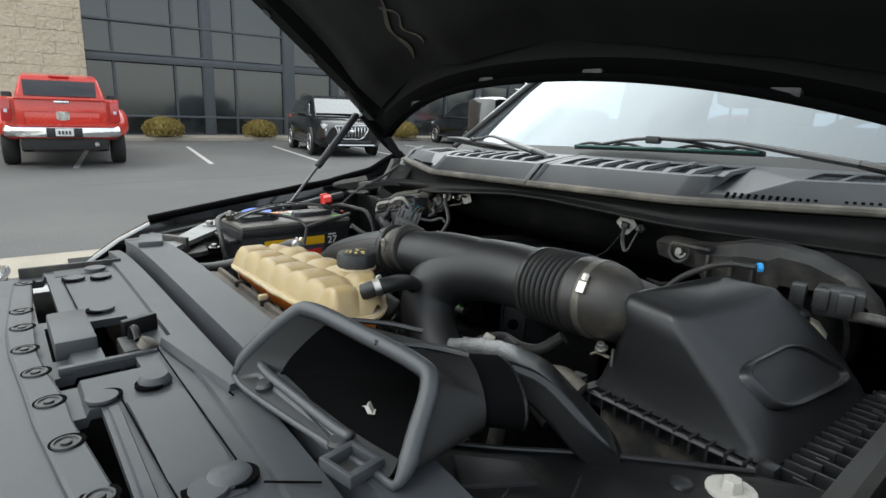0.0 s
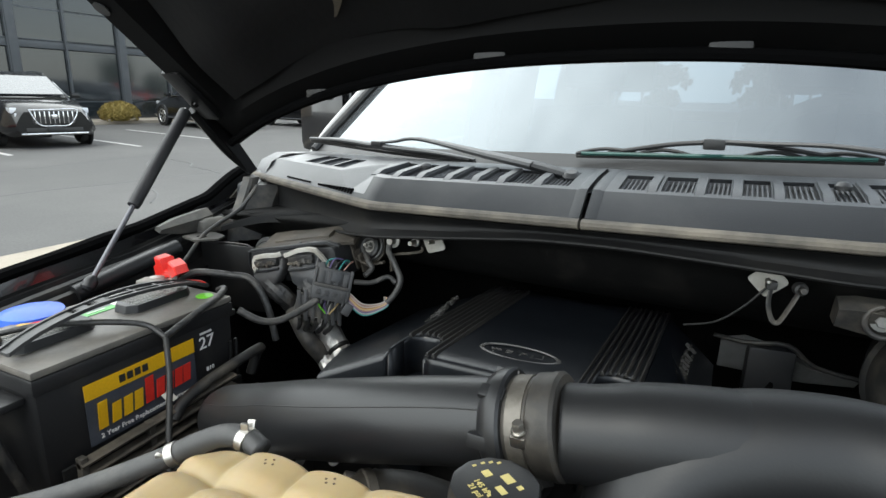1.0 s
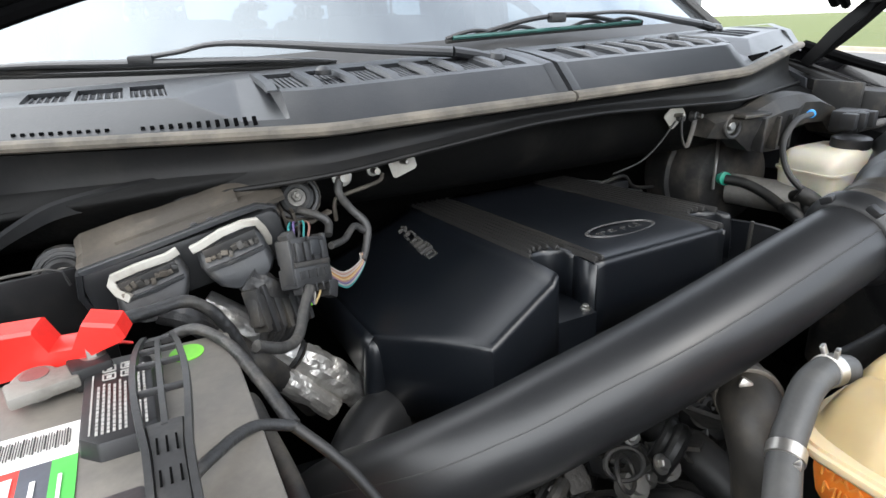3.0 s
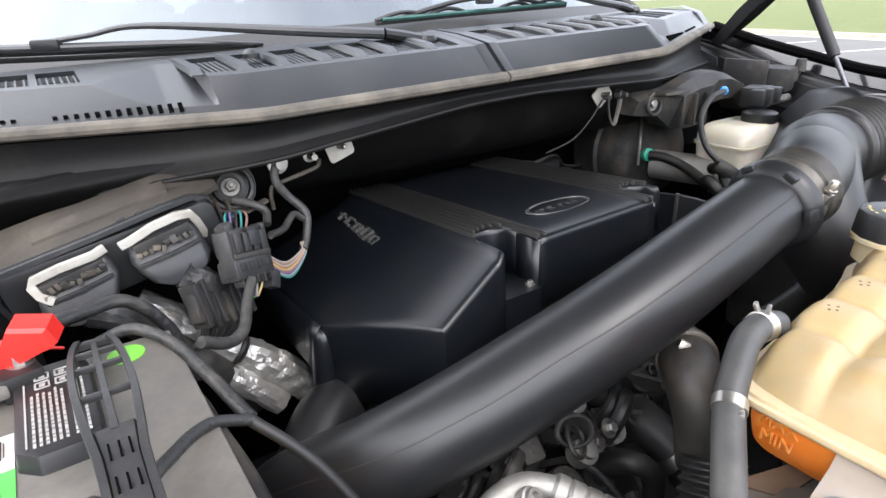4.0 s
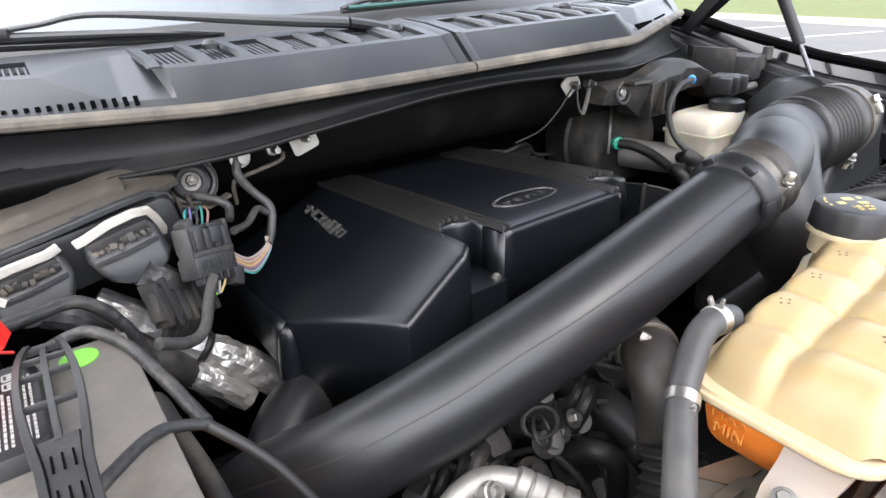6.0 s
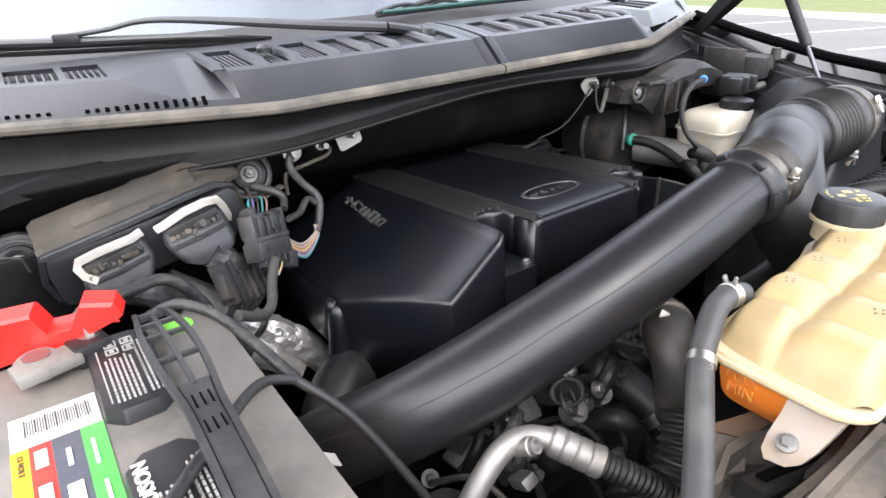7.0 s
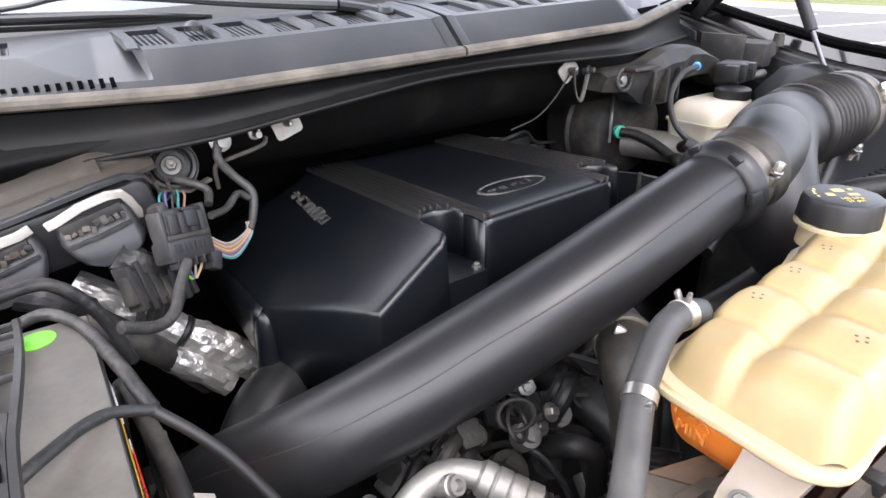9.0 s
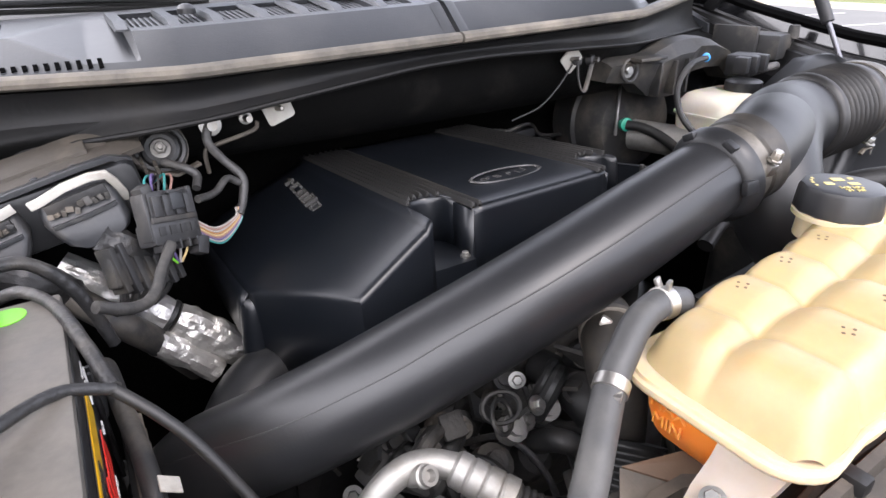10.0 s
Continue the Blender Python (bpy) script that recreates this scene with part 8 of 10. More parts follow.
part("striker_cup", lathe((-0.012, 0.160, 1.088), (0.2, 0.1, 1), [(0, 0.020), (0.004, 0.018), (0.009, 0.009), (0.010, 0.002)], 20), "worn_clamp", rc, "bare metal cup by the latch")
for y0, y1 in ((0.084, 0.148), (0.066, 0.080)):
    cols = [0.235 + 0.0275 * k for k in range(9)]
    rings = []
    for x in cols:
        e0 = 0.003 if x in (cols[0], cols[-1]) else 0.0
        z = rc_z(x, y0)
        rings.append([Vector((x, y0 + 0.02 * (x - 0.235) * (y1 > 0.1), z - 0.002)), Vector((x, y0 + 0.0025 + 0.02 * (x - 0.235) * (y1 > 0.1), z + 0.0045 - e0)), Vector((x, y1 - 0.0025, z + 0.0045 - e0)), Vector((x, y1, z - 0.002))])
    part("raised_plate", ring_loft(rings), "grey_plastic", rc, "raised flat plate", angle=20)
part("front_lip", tube([(x, -0.035 - 0.012 * math.cos(x * 2.2) + 0.06 * max(0, abs(x) - 0.42), 1.076) for x in [-0.43 + 0.06 * k for k in range(18)]], 0.008, 8, 4), "grey_plastic", rc)
part("end_wall", box(-0.433, 0.10, 1.078, 0.008, 0.176, 0.036, 0.002, turn(0, 0, -2)), "dusty", rc, "dark wall closing the end")
part("end_recess", box(-0.392, 0.112, rc_z(-0.392, 0.11) + 0.0005, 0.05, 0.09, 0.003, 0.001), "ink_and_shade", rc)
part("end_pad", lathe((-0.385, 0.135, rc_z(-0.39, 0.13)), (0, 0, 1), [(0, 0.019), (0.008, 0.018), (0.009, 0.014)], 20), "grey_plastic", rc)
lt = thing("hood_latch", (0.06, 0.12, 1.03), "dark steel hood latch in the radiator cover", "latch")
part("plate", box(0.065, 0.122, 1.07, 0.06, 0.03, 0.05, 0.004), "dark_engine", lt)
part("hook", tube([(0.05, 0.122, 1.08), (0.05, 0.125, 1.105), (0.06, 0.128, 1.112), (0.075, 0.128, 1.1)], 0.005, 8, 5), "bay_paint", lt)
part("lever", box(0.02, 0.14, 1.10, 0.012, 0.05, 0.03, 0.003, turn(0, 0, 20)), "bay_paint", lt)
part("striker", lathe((0.085, 0.135, 1.09), (0.1, 0.5, 0.8), [(0, 0.013), (0.012, 0.013), (0.014, 0.008)], 16), "worn_clamp", lt)

# slam panel end by the passenger headlight
ep = thing("headlight_bracket", (-0.62, 0.36, 1.02), "dusty black bracket and horn bolts beside the battery", "bracket")
part("plate", outline([(-0.78, 0.25), (-0.62, 0.24), (-0.52, 0.31), (-0.55, 0.40), (-0.70, 0.42), (-0.80, 0.36)], 1.05, 1.062, 0.003), "dusty", ep)
part("support_arm", ring_loft([[Vector((x - 0.03 * w, y - 0.03 * w * 0.4, z)), Vector((x - 0.03 * w, y - 0.03 * w * 0.4, z + 0.012)), Vector((x, y, z + 0.016)), Vector((x + 0.03 * w, y + 0.03 * w * 0.4, z + 0.012)), Vector((x + 0.03 * w, y + 0.03 * w * 0.4, z))] for x, y, z, w in ((-0.50, 0.262, 1.07, 0.8), (-0.56, 0.315, 1.072, 0.9), (-0.64, 0.385, 1.074, 1.0), (-0.72, 0.455, 1.076, 1.25), (-0.775, 0.505, 1.078, 1.0), (-0.80, 0.60, 1.082, 0.6))]), "cast_grey", ep, "worn light grey support arm", angle=30)
part("arm_bolt", hexbolt((-0.715, 0.452, 1.092), (0, 0, 1), 0.010, 0.010, 0.018), "steel", ep)
part("fin", box(-0.60, 0.32, 1.075, 0.12, 0.012, 0.05, 0.004, turn(0, 0, 32)), "dusty", ep)
for x, y in ((-0.70, 0.34), (-0.62, 0.29), (-0.57, 0.42), (-0.76, 0.30)):
    part("bolt", hexbolt((x, y, 1.062), (0, 0, 1), 0.008, 0.008, 0.014), "steel", ep)

# ---- coolant expansion tank ----
tk = thing("coolant_tank", (0.0, 0.42, 1.0), "yellowed translucent coolant tank with orange coolant and a black cap", "coolant tank")
TX0, TX1, TY0, TY1, TZ = -0.203, 0.203, 0.345, 0.475, 1.113


def tank_edge(x):
    """Front and back of the tank at x, scalloped by the cells."""
    t = (x - TX0) / (TX1 - TX0)
    w = 0.0026 * abs(math.sin(t * math.pi * 7)) ** 0.6
    back = float(np.interp(t, [0, 0.3, 0.5, 0.64, 0.76, 0.9, 1], [0.466, 0.472, 0.478, 0.495, 0.497, 0.468, 0.437]))
    return TY0 - w + 0.02 * t, back + w * 0.6


def tank_top(x, y):
    t = (x - TX0) / (TX1 - TX0)
    f, b = tank_edge(x)
    s = min(1, max(0, (y - f) / (b - f)))
    end = min(1, min(t, 1 - t) / 0.07)
    side = min(1, min(s, 1 - s) / 0.16)
    round_ = (1 - (1 - end) ** 2.4) * (1 - (1 - side) ** 2.4)
    groove = 0.0082 * (1 - abs(math.sin(t * math.pi * 7)) ** 0.5) + 0.008 * (1 - min(1, abs(s - 0.54) / 0.14)) ** 1.6
    corner = 0.034 * max(0.0, 1 - t / 0.16) * max(0.0, (s - 0.62) / 0.38)      # lowered corner under the hose
    return TZ + max(0.0, (0.040 + 0.006 * t) * round_ - groove * min(1, round_ * 1.2) - corner)


NU, NV = 150, 50


def tank_sheet(u, v):
    x = TX0 + (TX1 - TX0) * u
    f, b = tank_edge(x)
    e2 = 0.022
    k = min(1.0, min(u, 1 - u) * (TX1 - TX0) / e2)
    ins = e2 * (1 - math.sqrt(max(0, 1 - (1 - k) ** 2)))
    y = f + ins + (b - f - 2 * ins) * v
    return Vector((x, y, tank_top(x, y)))


part("upper_shell", grid_sheet(NU, NV, tank_sheet), "tank", tk, "yellowed upper shell with pillowed cells", angle=180)
ring = []
for x, yy in rounded(TX0, TX1, -0.065, 0.065, 0.028, 6):
    if ring and abs(x - ring[-1][0]) > 0.1:
        x0, y0 = ring[-1]
        for k in range(1, 30):
            ring.append((x0 + (x - x0) * k / 30, yy))
    ring.append((x, yy))
x0, y0 = ring[-1]
x1, y1 = ring[0]
if abs(x1 - x0) > 0.1:
    ring += [(x0 + (x1 - x0) * k / 30, y0) for k in range(1, 30)]
ring = [(x, sum(tank_edge(x)) / 2 + yy / 0.065 * (tank_edge(x)[1] - tank_edge(x)[0]) / 2) for x, yy in ring]


def lower_ring(end, front, z):
    """Ring of the lower shell: drawn in by end at the ends, by front along the front."""
    out = []
    cy0 = (TY0 + TY1) / 2
    for x, y in ring:
        kx = 1 - end / (TX1 - TX0) * 2
        ky = 1 - (front if y < cy0 else 0.01) / 0.065
        out.append(Vector((x * kx, cy0 + (y - cy0) * ky, z)))
    return out


def tring(grow, z):
    c = ((TX0 + TX1) / 2, (TY0 + TY1) / 2)
    out = []
    for x, y in ring:
        v = Vector((x - c[0], y - c[1]))
        v += v.normalized() * grow
        out.append(Vector((c[0] + v.x, c[1] + v.y, z)))
    return out


for c in range(1, 6):
    for row, sy in ((0.26, 0.0), (0.76, 0.004)):
        px = TX0 + (TX1 - TX0) * (c + 0.5) / 7
        fy, by = tank_edge(px)
        for dx, dy in ((-0.004, 0.0), (0.002, 0.003), (0.005, -0.002), (-0.001, -0.004)):
            qx, qy = px + dx, fy + (by - fy) * row + dy + sy
            part("pit", lathe((qx, qy, tank_top(qx, qy) - 0.0003), (0, 0, 1), [(0, 0.0012), (0.0006, 0.0011)], 8), "brown", tk)
part("weld_flange", ring_loft([tring(0.0, TZ - 0.004), tring(0.007, TZ - 0.0035), tring(0.0085, TZ - 0.001), tring(0.008, TZ + 0.0025), tring(0.005, TZ + 0.003), tring(0.0045, TZ + 0.0055), tring(-0.002, TZ + 0.0055), tring(-0.012, TZ + 0.003), tring(-0.03, TZ + 0.001)]), "tank_edge", tk, "pale weld flange round the tank", angle=60)
part("lower_shell", ring_loft([lower_ring(0.003, 0.003, TZ - 0.003), lower_ring(0.005, 0.008, TZ - 0.015), lower_ring(0.008, 0.022, TZ - 0.03), lower_ring(0.016, 0.034, TZ - 0.048), lower_ring(0.03, 0.042, TZ - 0.057), lower_ring(0.05, 0.05, TZ - 0.061)]), "tank_low", tk, "lower shell full of orange coolant", angle=70)
m = Matrix.Translation((TX0 + 0.0042, 0.430, TZ - 0.021)) @ turn(90, 0, -90)
words("MAX", m @ Matrix.Translation((0.0, 0.0065, 0.0)), 0.0125, "tank_mark", tk, depth=0.0008)
words("MIN", m @ Matrix.Translation((0.0, -0.0075, -0.002)), 0.0125, "tank_mark", tk, depth=0.0008)
cx, cy, cz = 0.066, 0.474, 1.152
part("filler_neck", lathe((cx, cy, cz - 0.02), (0, 0, 1), [(0, 0.029), (0.018, 0.028), (0.02, 0.034), (0.024, 0.034), (0.026, 0.028)], 32), "tank_edge", tk, "pale filler neck")
capr = [[Vector((cx + (r * (1 + 0.03 * (k % 3 == 0))) * math.cos(2 * math.pi * k / 36), cy + (r * (1 + 0.03 * (k % 3 == 0))) * math.sin(2 * math.pi * k / 36), cz + z)) for k in range(36)] for z, r in ((0.004, 0.0315), (0.006, 0.033), (0.024, 0.0318), (0.0275, 0.0305), (0.0285, 0.026))]
cap = part("cap", ring_loft(capr), "plastic", tk, "black screw cap with yellow warning print", angle=40)
cm2 = Matrix.Translation((cx, cy, cz + 0.0286)) @ turn(0, 0, -35)
bars(cm2, [(0.0, 0.011, 0.010, 0.007), (-0.012, 0.001, 0.007, 0.006), (0.008, 0.0, 0.009, 0.005), (0.012, 0.013, 0.004, 0.004)] + [(0.024 * math.cos(a) * -1, 0.024 * math.sin(a) * 1, 0.002, 0.003) for a in (0.2, 0.45, 0.7, -0.1)], "lime_ink", cap, "warning_print", 0.0006)
words("145 kPa\n21 psi", cm2 @ Matrix.Translation((0, -0.013, 0)), 0.0062, "lime_ink", cap)
# outlet spigots, foot
part("mount_foot", ring_loft([[Vector((x + dx, y, z)) for dx, y, z in ((0, y0, za), (-0.0015, y1, zb), (0.0075, y1, zb - 0.004), (0.009, y0, za - 0.004))] for x, y0, y1, za, zb in ((-0.199, 0.354, 0.393, 1.110, 1.110), (-0.205, 0.358, 0.394, 1.096, 1.094), (-0.215, 0.363, 0.396, 1.080, 1.077), (-0.225, 0.367, 0.394, 1.073, 1.070), (-0.232, 0.374, 0.388, 1.070, 1.068))]), "tank_foot", tk, "milky mounting foot", angle=50)
part("foot_bolt", hexbolt((-0.218, 0.381, 1.0785), (-0.5, -0.05, 0.85), 0.0048, 0.004, 0.0075), "steel", tk)
part("front_lug", box(-0.02, 0.340, 1.098, 0.010, 0.016, 0.010, 0.003), "tank_edge", tk)
# hose on the tank's passenger end
hz = thing("coolant_hose", (-0.2, 0.47, 0.9), "grey rubber coolant hose with bright spring clamps", "hose")
part("hose", tube([(-0.146, 0.467, 1.141), (-0.165, 0.469, 1.146), (-0.19, 0.466, 1.143), (-0.214, 0.457, 1.132), (-0.235, 0.447, 1.12), (-0.28, 0.416, 1.099), (-0.335, 0.38, 1.078), (-0.40, 0.345, 1.06), (-0.48, 0.325, 1.045)], 0.0102, 18, 8), "hose", hz, "grey rubber hose", angle=180)
part("spring_clamp", lathe((-0.160, 0.4685, 1.1447), (-0.97, 0.05, 0.12), [(0, 0.0103), (0.0005, 0.0114), (0.009, 0.0114), (0.0095, 0.0103)], 22), "clamp", hz, "bright spring clamp")
part("clamp_ear", box(-0.164, 0.467, 1.158, 0.007, 0.003, 0.009, 0.001, turn(0, 0, 20)), "clamp", hz)
part("clamp_ear", box(-0.164, 0.475, 1.157, 0.007, 0.003, 0.009, 0.001, turn(-25, 0, 20)), "clamp", hz)
part("spring_clamp", lathe((-0.230, 0.4495, 1.1225), (-0.83, -0.45, -0.42), [(0, 0.0103), (0.0005, 0.0114), (0.0085, 0.0114), (0.009, 0.0103)], 22), "clamp", hz, "bright spring clamp")
part("clamp_tab", box(-0.240, 0.437, 1.122, 0.007, 0.005, 0.007, 0.001, turn(0, 0, 30)), "clamp", hz)
h2 = thing("coolant_hose", (0.2, 0.47, 1.1), "black rubber hose clamped to the tank's driver end", "hose")
part("hose", tube([(0.185, 0.418, 1.150), (0.203, 0.438, 1.160), (0.200, 0.470, 1.160), (0.182, 0.505, 1.150), (0.155, 0.535, 1.13), (0.13, 0.56, 1.09)], 0.0125, 14, 8), "rubber", h2)
part("spring_clamp", lathe((0.198, 0.430, 1.157), (0.35, 0.9, 0.3), [(0, 0.0132), (0.0005, 0.0143), (0.010, 0.0143), (0.0105, 0.0132)], 22), "clamp", h2, "bright spring clamp")
part("clamp_ear", box(0.200, 0.437, 1.174, 0.006, 0.008, 0.006, 0.001, turn(20, 0, 0)), "clamp", h2)

# beam in front of the tank
bb = thing("tank_beam", (0, 0.31, 1.0), "worn dusty metal beam along the tank's front", "beam")
part("beam", ring_loft([[Vector((x, y, z + 0.003 * noise.noise(Vector((x * 9, y * 20, 0))))) for y, z in ((0.318, 1.055), (0.319, 1.080), (0.323, 1.082), (0.338, 1.083), (0.340, 1.090), (0.346, 1.091), (0.348, 1.086), (0.347, 1.05))] for x in [-0.27 + 0.03 * k for k in range(19)]]), "very_dusty", bb, "worn beam", angle=40)
part("rail", tube([(x, 0.356 + 0.002 * math.sin(x * 40), 1.068) for x in [-0.26 + 0.04 * k for k in range(13)]], 0.0045, 8, 4), "very_dusty", bb)
part("gutter", box(-0.0, 0.362, 1.045, 0.4, 0.016, 0.008, 0.002), "dusty", bb)
for x in (-0.15, -0.02, 0.1):
    part("clip", box(x, 0.342, 1.088, 0.012, 0.016, 0.012, 0.003), "rubber", bb)
part("end_block", box(-0.285, 0.325, 1.06, 0.05, 0.05, 0.03, 0.006, turn(0, 0, 12)), "very_dusty", bb)

# shelf with folds under the tank's foot
sh = thing("fan_shroud", (-0.25, 0.4, 0.95), "dusty black fan shroud edge with folded ribs", "fan shroud")
part("deck", outline([(-0.36, 0.30), (-0.18, 0.30), (0.30, 0.32), (0.30, 0.40), (-0.18, 0.46), (-0.25, 0.44), (-0.30, 0.38)], 0.965, 0.98, 0.004), "dusty", sh)


part("upper_deck", outline([(-0.272, 0.405), (-0.245, 0.345), (-0.10, 0.335), (0.05, 0.345), (0.05, 0.38), (-0.12, 0.40), (-0.19, 0.445), (-0.215, 0.452)], 1.004, 1.016, 0.004), "dusty", sh, "dust-streaked black deck")
part("corner_rib", ring_loft([[Vector((x + dx, y + dy, z)) for dx, dy, z in ((-0.007, -0.006, 1.012), (-0.004, -0.004, 1.040), (0.004, 0.004, 1.040), (0.007, 0.006, 1.012))] for x, y in ((-0.268, 0.412), (-0.245, 0.410), (-0.215, 0.420), (-0.185, 0.418), (-0.16, 0.40))]), "very_dusty", sh, "dust-coated upright rib", angle=30)
part("brown_sheet", ring_loft([[Vector(p) + Vector((0, 0, h)) for p in ((-0.212, 0.447, 1.040), (-0.165, 0.428, 1.046), (-0.150, 0.412, 1.044), (-0.185, 0.420, 1.032))] for h in (0, 0.003)]), "brown", sh, "rusty brown torn sheet", angle=20)
part("dust_facet", ring_loft([[Vector(p) + Vector((0, 0, h)) for p in ((-0.214, 0.447, 1.040), (-0.186, 0.420, 1.031), (-0.205, 0.408, 1.018), (-0.238, 0.422, 1.020))] for h in (0, 0.003)]), "very_dusty", sh, "dust-coated folded flap", angle=20)
rail = part("slot_rail", ring_loft([[Vector((x, y + dy, z + dz)) for dy, dz in ((-0.012, 0), (-0.012, 0.018), (-0.008, 0.022), (0.008, 0.022), (0.012, 0.018), (0.012, 0))] for x, y, z in ((-0.232, 0.392, 1.014), (-0.20, 0.384, 1.016), (-0.15, 0.372, 1.018), (-0.10, 0.366, 1.018))]), "rubber", sh, "black slotted rail", angle=30)
part("slot", ring_loft([[Vector((x, y + dy, z)) for dy, z in ((-0.004, 1.0385), (0.004, 1.0385), (0.004, 1.0412), (-0.004, 1.0412))] for x, y in ((-0.222, 0.3895), (-0.19, 0.3815), (-0.15, 0.3715))]), "void", rail, "dark slot")
part("front_step", ring_loft([[Vector((x, y + dy, z)) for dy, z in ((-0.010, 1.012), (-0.008, 1.030), (0.006, 1.031), (0.010, 1.014))] for x, y in ((-0.25, 0.366), (-0.20, 0.358), (-0.14, 0.350), (-0.08, 0.348))]), "dusty", sh, "dusty front step", angle=30)
part("edge_wall", box(-0.31, 0.305, 1.02, 0.26, 0.01, 0.06, 0.003), "dusty", sh)

# ---- engine block and clutter under the pipe ----
eb = thing("engine_block", (0, 0.8, 0.55), "grimy engine block with castings and brackets", "engine")
part("block", box(-0.05, 0.91, 0.77, 0.38, 0.38, 0.3, 0.02), "engine", eb, "grimy cast block")
part("front_casting", ring_loft([[Vector((x, y, z)) for x, z in rounded(-0.24, 0.2, 0.62, 0.95, 0.05)] for y in (0.76, 0.775, 0.80)]), "dark_engine", eb, "dark front casting", angle=40)
rnd = random.Random(5)
for k in range(26):
    x, y, z = rnd.uniform(-0.32, 0.1), rnd.uniform(0.60, 0.74), rnd.uniform(0.79, 0.90)
    kind = k % 4
    if kind == 0:
        part("bolt", hexbolt((x, y, z), (rnd.uniform(-0.5, 0.2), -0.7, 0.6), 0.007, 0.007, 0.012), "steel", eb)
    elif kind == 1:
        part("casting_rib", box(x, y, z, rnd.uniform(0.03, 0.08), 0.02, 0.015, 0.004, turn(rnd.uniform(-40, 40), rnd.uniform(-40, 40), rnd.uniform(0, 90))), rnd.choice(("engine", "alu", "dark_engine")), eb)
    elif kind == 2:
        part("boss", lathe((x, y, z - 0.02), (rnd.uniform(-0.3, 0.3), -0.5, 0.8), [(0, 0.024), (0.02, 0.022), (0.022, 0.012), (0.03, 0.011)], 16), rnd.choice(("engine", "dark_engine")), eb)
    else:
        part("bracket", ring_loft([[Vector((x + a, y + b, z + c)) for a, b, c in ((0, 0, 0), (0.03, 0.0, 0.012), (0.035, 0.004, 0.008), (0.004, 0.004, -0.006))] for x, y, z in ((x, y, z), (x + 0.01, y + 0.05, z - 0.01))]), rnd.choice(("alu", "dark_engine", "engine")), eb, angle=20)
part("bolt", hexbolt((-0.196, 0.674, 0.893), (-0.3, -0.75, 0.6), 0.009, 0.009, 0.014), "steel", eb)
part("bolt", hexbolt((-0.105, 0.70, 0.87), (-0.3, -0.75, 0.6), 0.009, 0.009, 0.014), "steel", eb)
part("pulley", lathe((-0.30, 0.60, 0.80), (0.1, -0.9, 0.3), [(-0.03, 0.04), (0, 0.045), (0.004, 0.03), (0.012, 0.028), (0.014, 0.012)], 28), "dark_engine", eb, "dark pulley")
part("sensor", lathe((-0.37, 0.60, 0.89), (-0.3, -0.3, 0.9), [(0, 0.03), (0.03, 0.028), (0.034, 0.02)], 20), "dark_engine", eb)
part("square_clip", torus((-0.098, 0.66, 0.832), (0.1, -0.7, 0.7), 0.014, 0.0026, 4, 6, sx=1.8), "steel", eb)
part("green_plug", lathe((0.035, 0.735, 1.02), (0, -0.8, 0.5), [(-0.02, 0.008), (0.008, 0.008), (0.01, 0.005)], 12), "green", eb)
part("fuel_rail", tube([(-0.12, 0.72, 1.0), (-0.02, 0.722, 1.015), (0.06, 0.73, 1.02)], 0.008, 10, 6), "dark_engine", eb)
for k in range(4):
    part("injector_plug", box(-0.1 + 0.045 * k, 0.715, 1.005, 0.02, 0.02, 0.022, 0.004, turn(20, 10, 20 * k)), "dark_engine", eb)

th = thing("thermostat_housing", (-0.08, 0.62, 0.8), "grimy dark thermostat housing with bolts and a clamp", "housing")
part("tube", tube([(-0.055, 0.70, 0.90, 0.023), (-0.055, 0.66, 0.905, 0.024), (-0.055, 0.62, 0.90, 0.025), (-0.05, 0.585, 0.885, 0.025), (-0.045, 0.56, 0.86, 0.025)], 0.025, 20, 7), "dark_engine", th, angle=180)
part("clamp", lathe((-0.048, 0.576, 0.878), (0.15, -0.8, -0.55), [(-0.012, 0.027), (-0.011, 0.0295), (0.003, 0.0295), (0.004, 0.027)], 26), "clamp", th)
part("clamp_ear", box(-0.066, 0.566, 0.916, 0.012, 0.006, 0.022, 0.002, turn(20, 10, 30)), "clamp", th)
part("flange", box(-0.055, 0.68, 0.885, 0.09, 0.02, 0.05, 0.006, turn(30, 0, 20)), "engine", th)
for x, y, z in ((-0.103, 0.677, 0.885), (-0.059, 0.681, 0.895), (-0.02, 0.66, 0.9)):
    part("bolt", hexbolt((x, y, z), (-0.2, -0.6, 0.75), 0.0075, 0.008, 0.012), "steel", th)
for k in range(3):
    part("gusset", box(-0.09 + 0.03 * k, 0.655 - 0.01 * k, 0.9, 0.03, 0.03, 0.006, 0.002, turn(35 + 8 * k, 20, 25 * k)), rnd.choice(("engine", "alu")), th)
part("outlet", tube([(-0.13, 0.62, 0.88, 0.013), (-0.12, 0.59, 0.9, 0.013), (-0.10, 0.575, 0.88, 0.012), (-0.1, 0.57, 0.82, 0.012)], 0.013, 12, 6), "dark_engine", th)
tc = thing("timing_cover", (-0.24, 0.66, 0.75), "dark grey timing cover plate with bolts", "engine cover plate")
part("plate", ring_loft([[Vector((x, 0.77 - 0.05 * (z > 0.8) * (z - 0.8) / 0.15 + d, z)) for x, z in ((-0.36, 0.72), (-0.36, 0.86), (-0.31, 0.93), (-0.2, 0.95), (-0.13, 0.92), (-0.11, 0.72))] for d in (0, 0.012)]), "dark_engine", tc, angle=25)
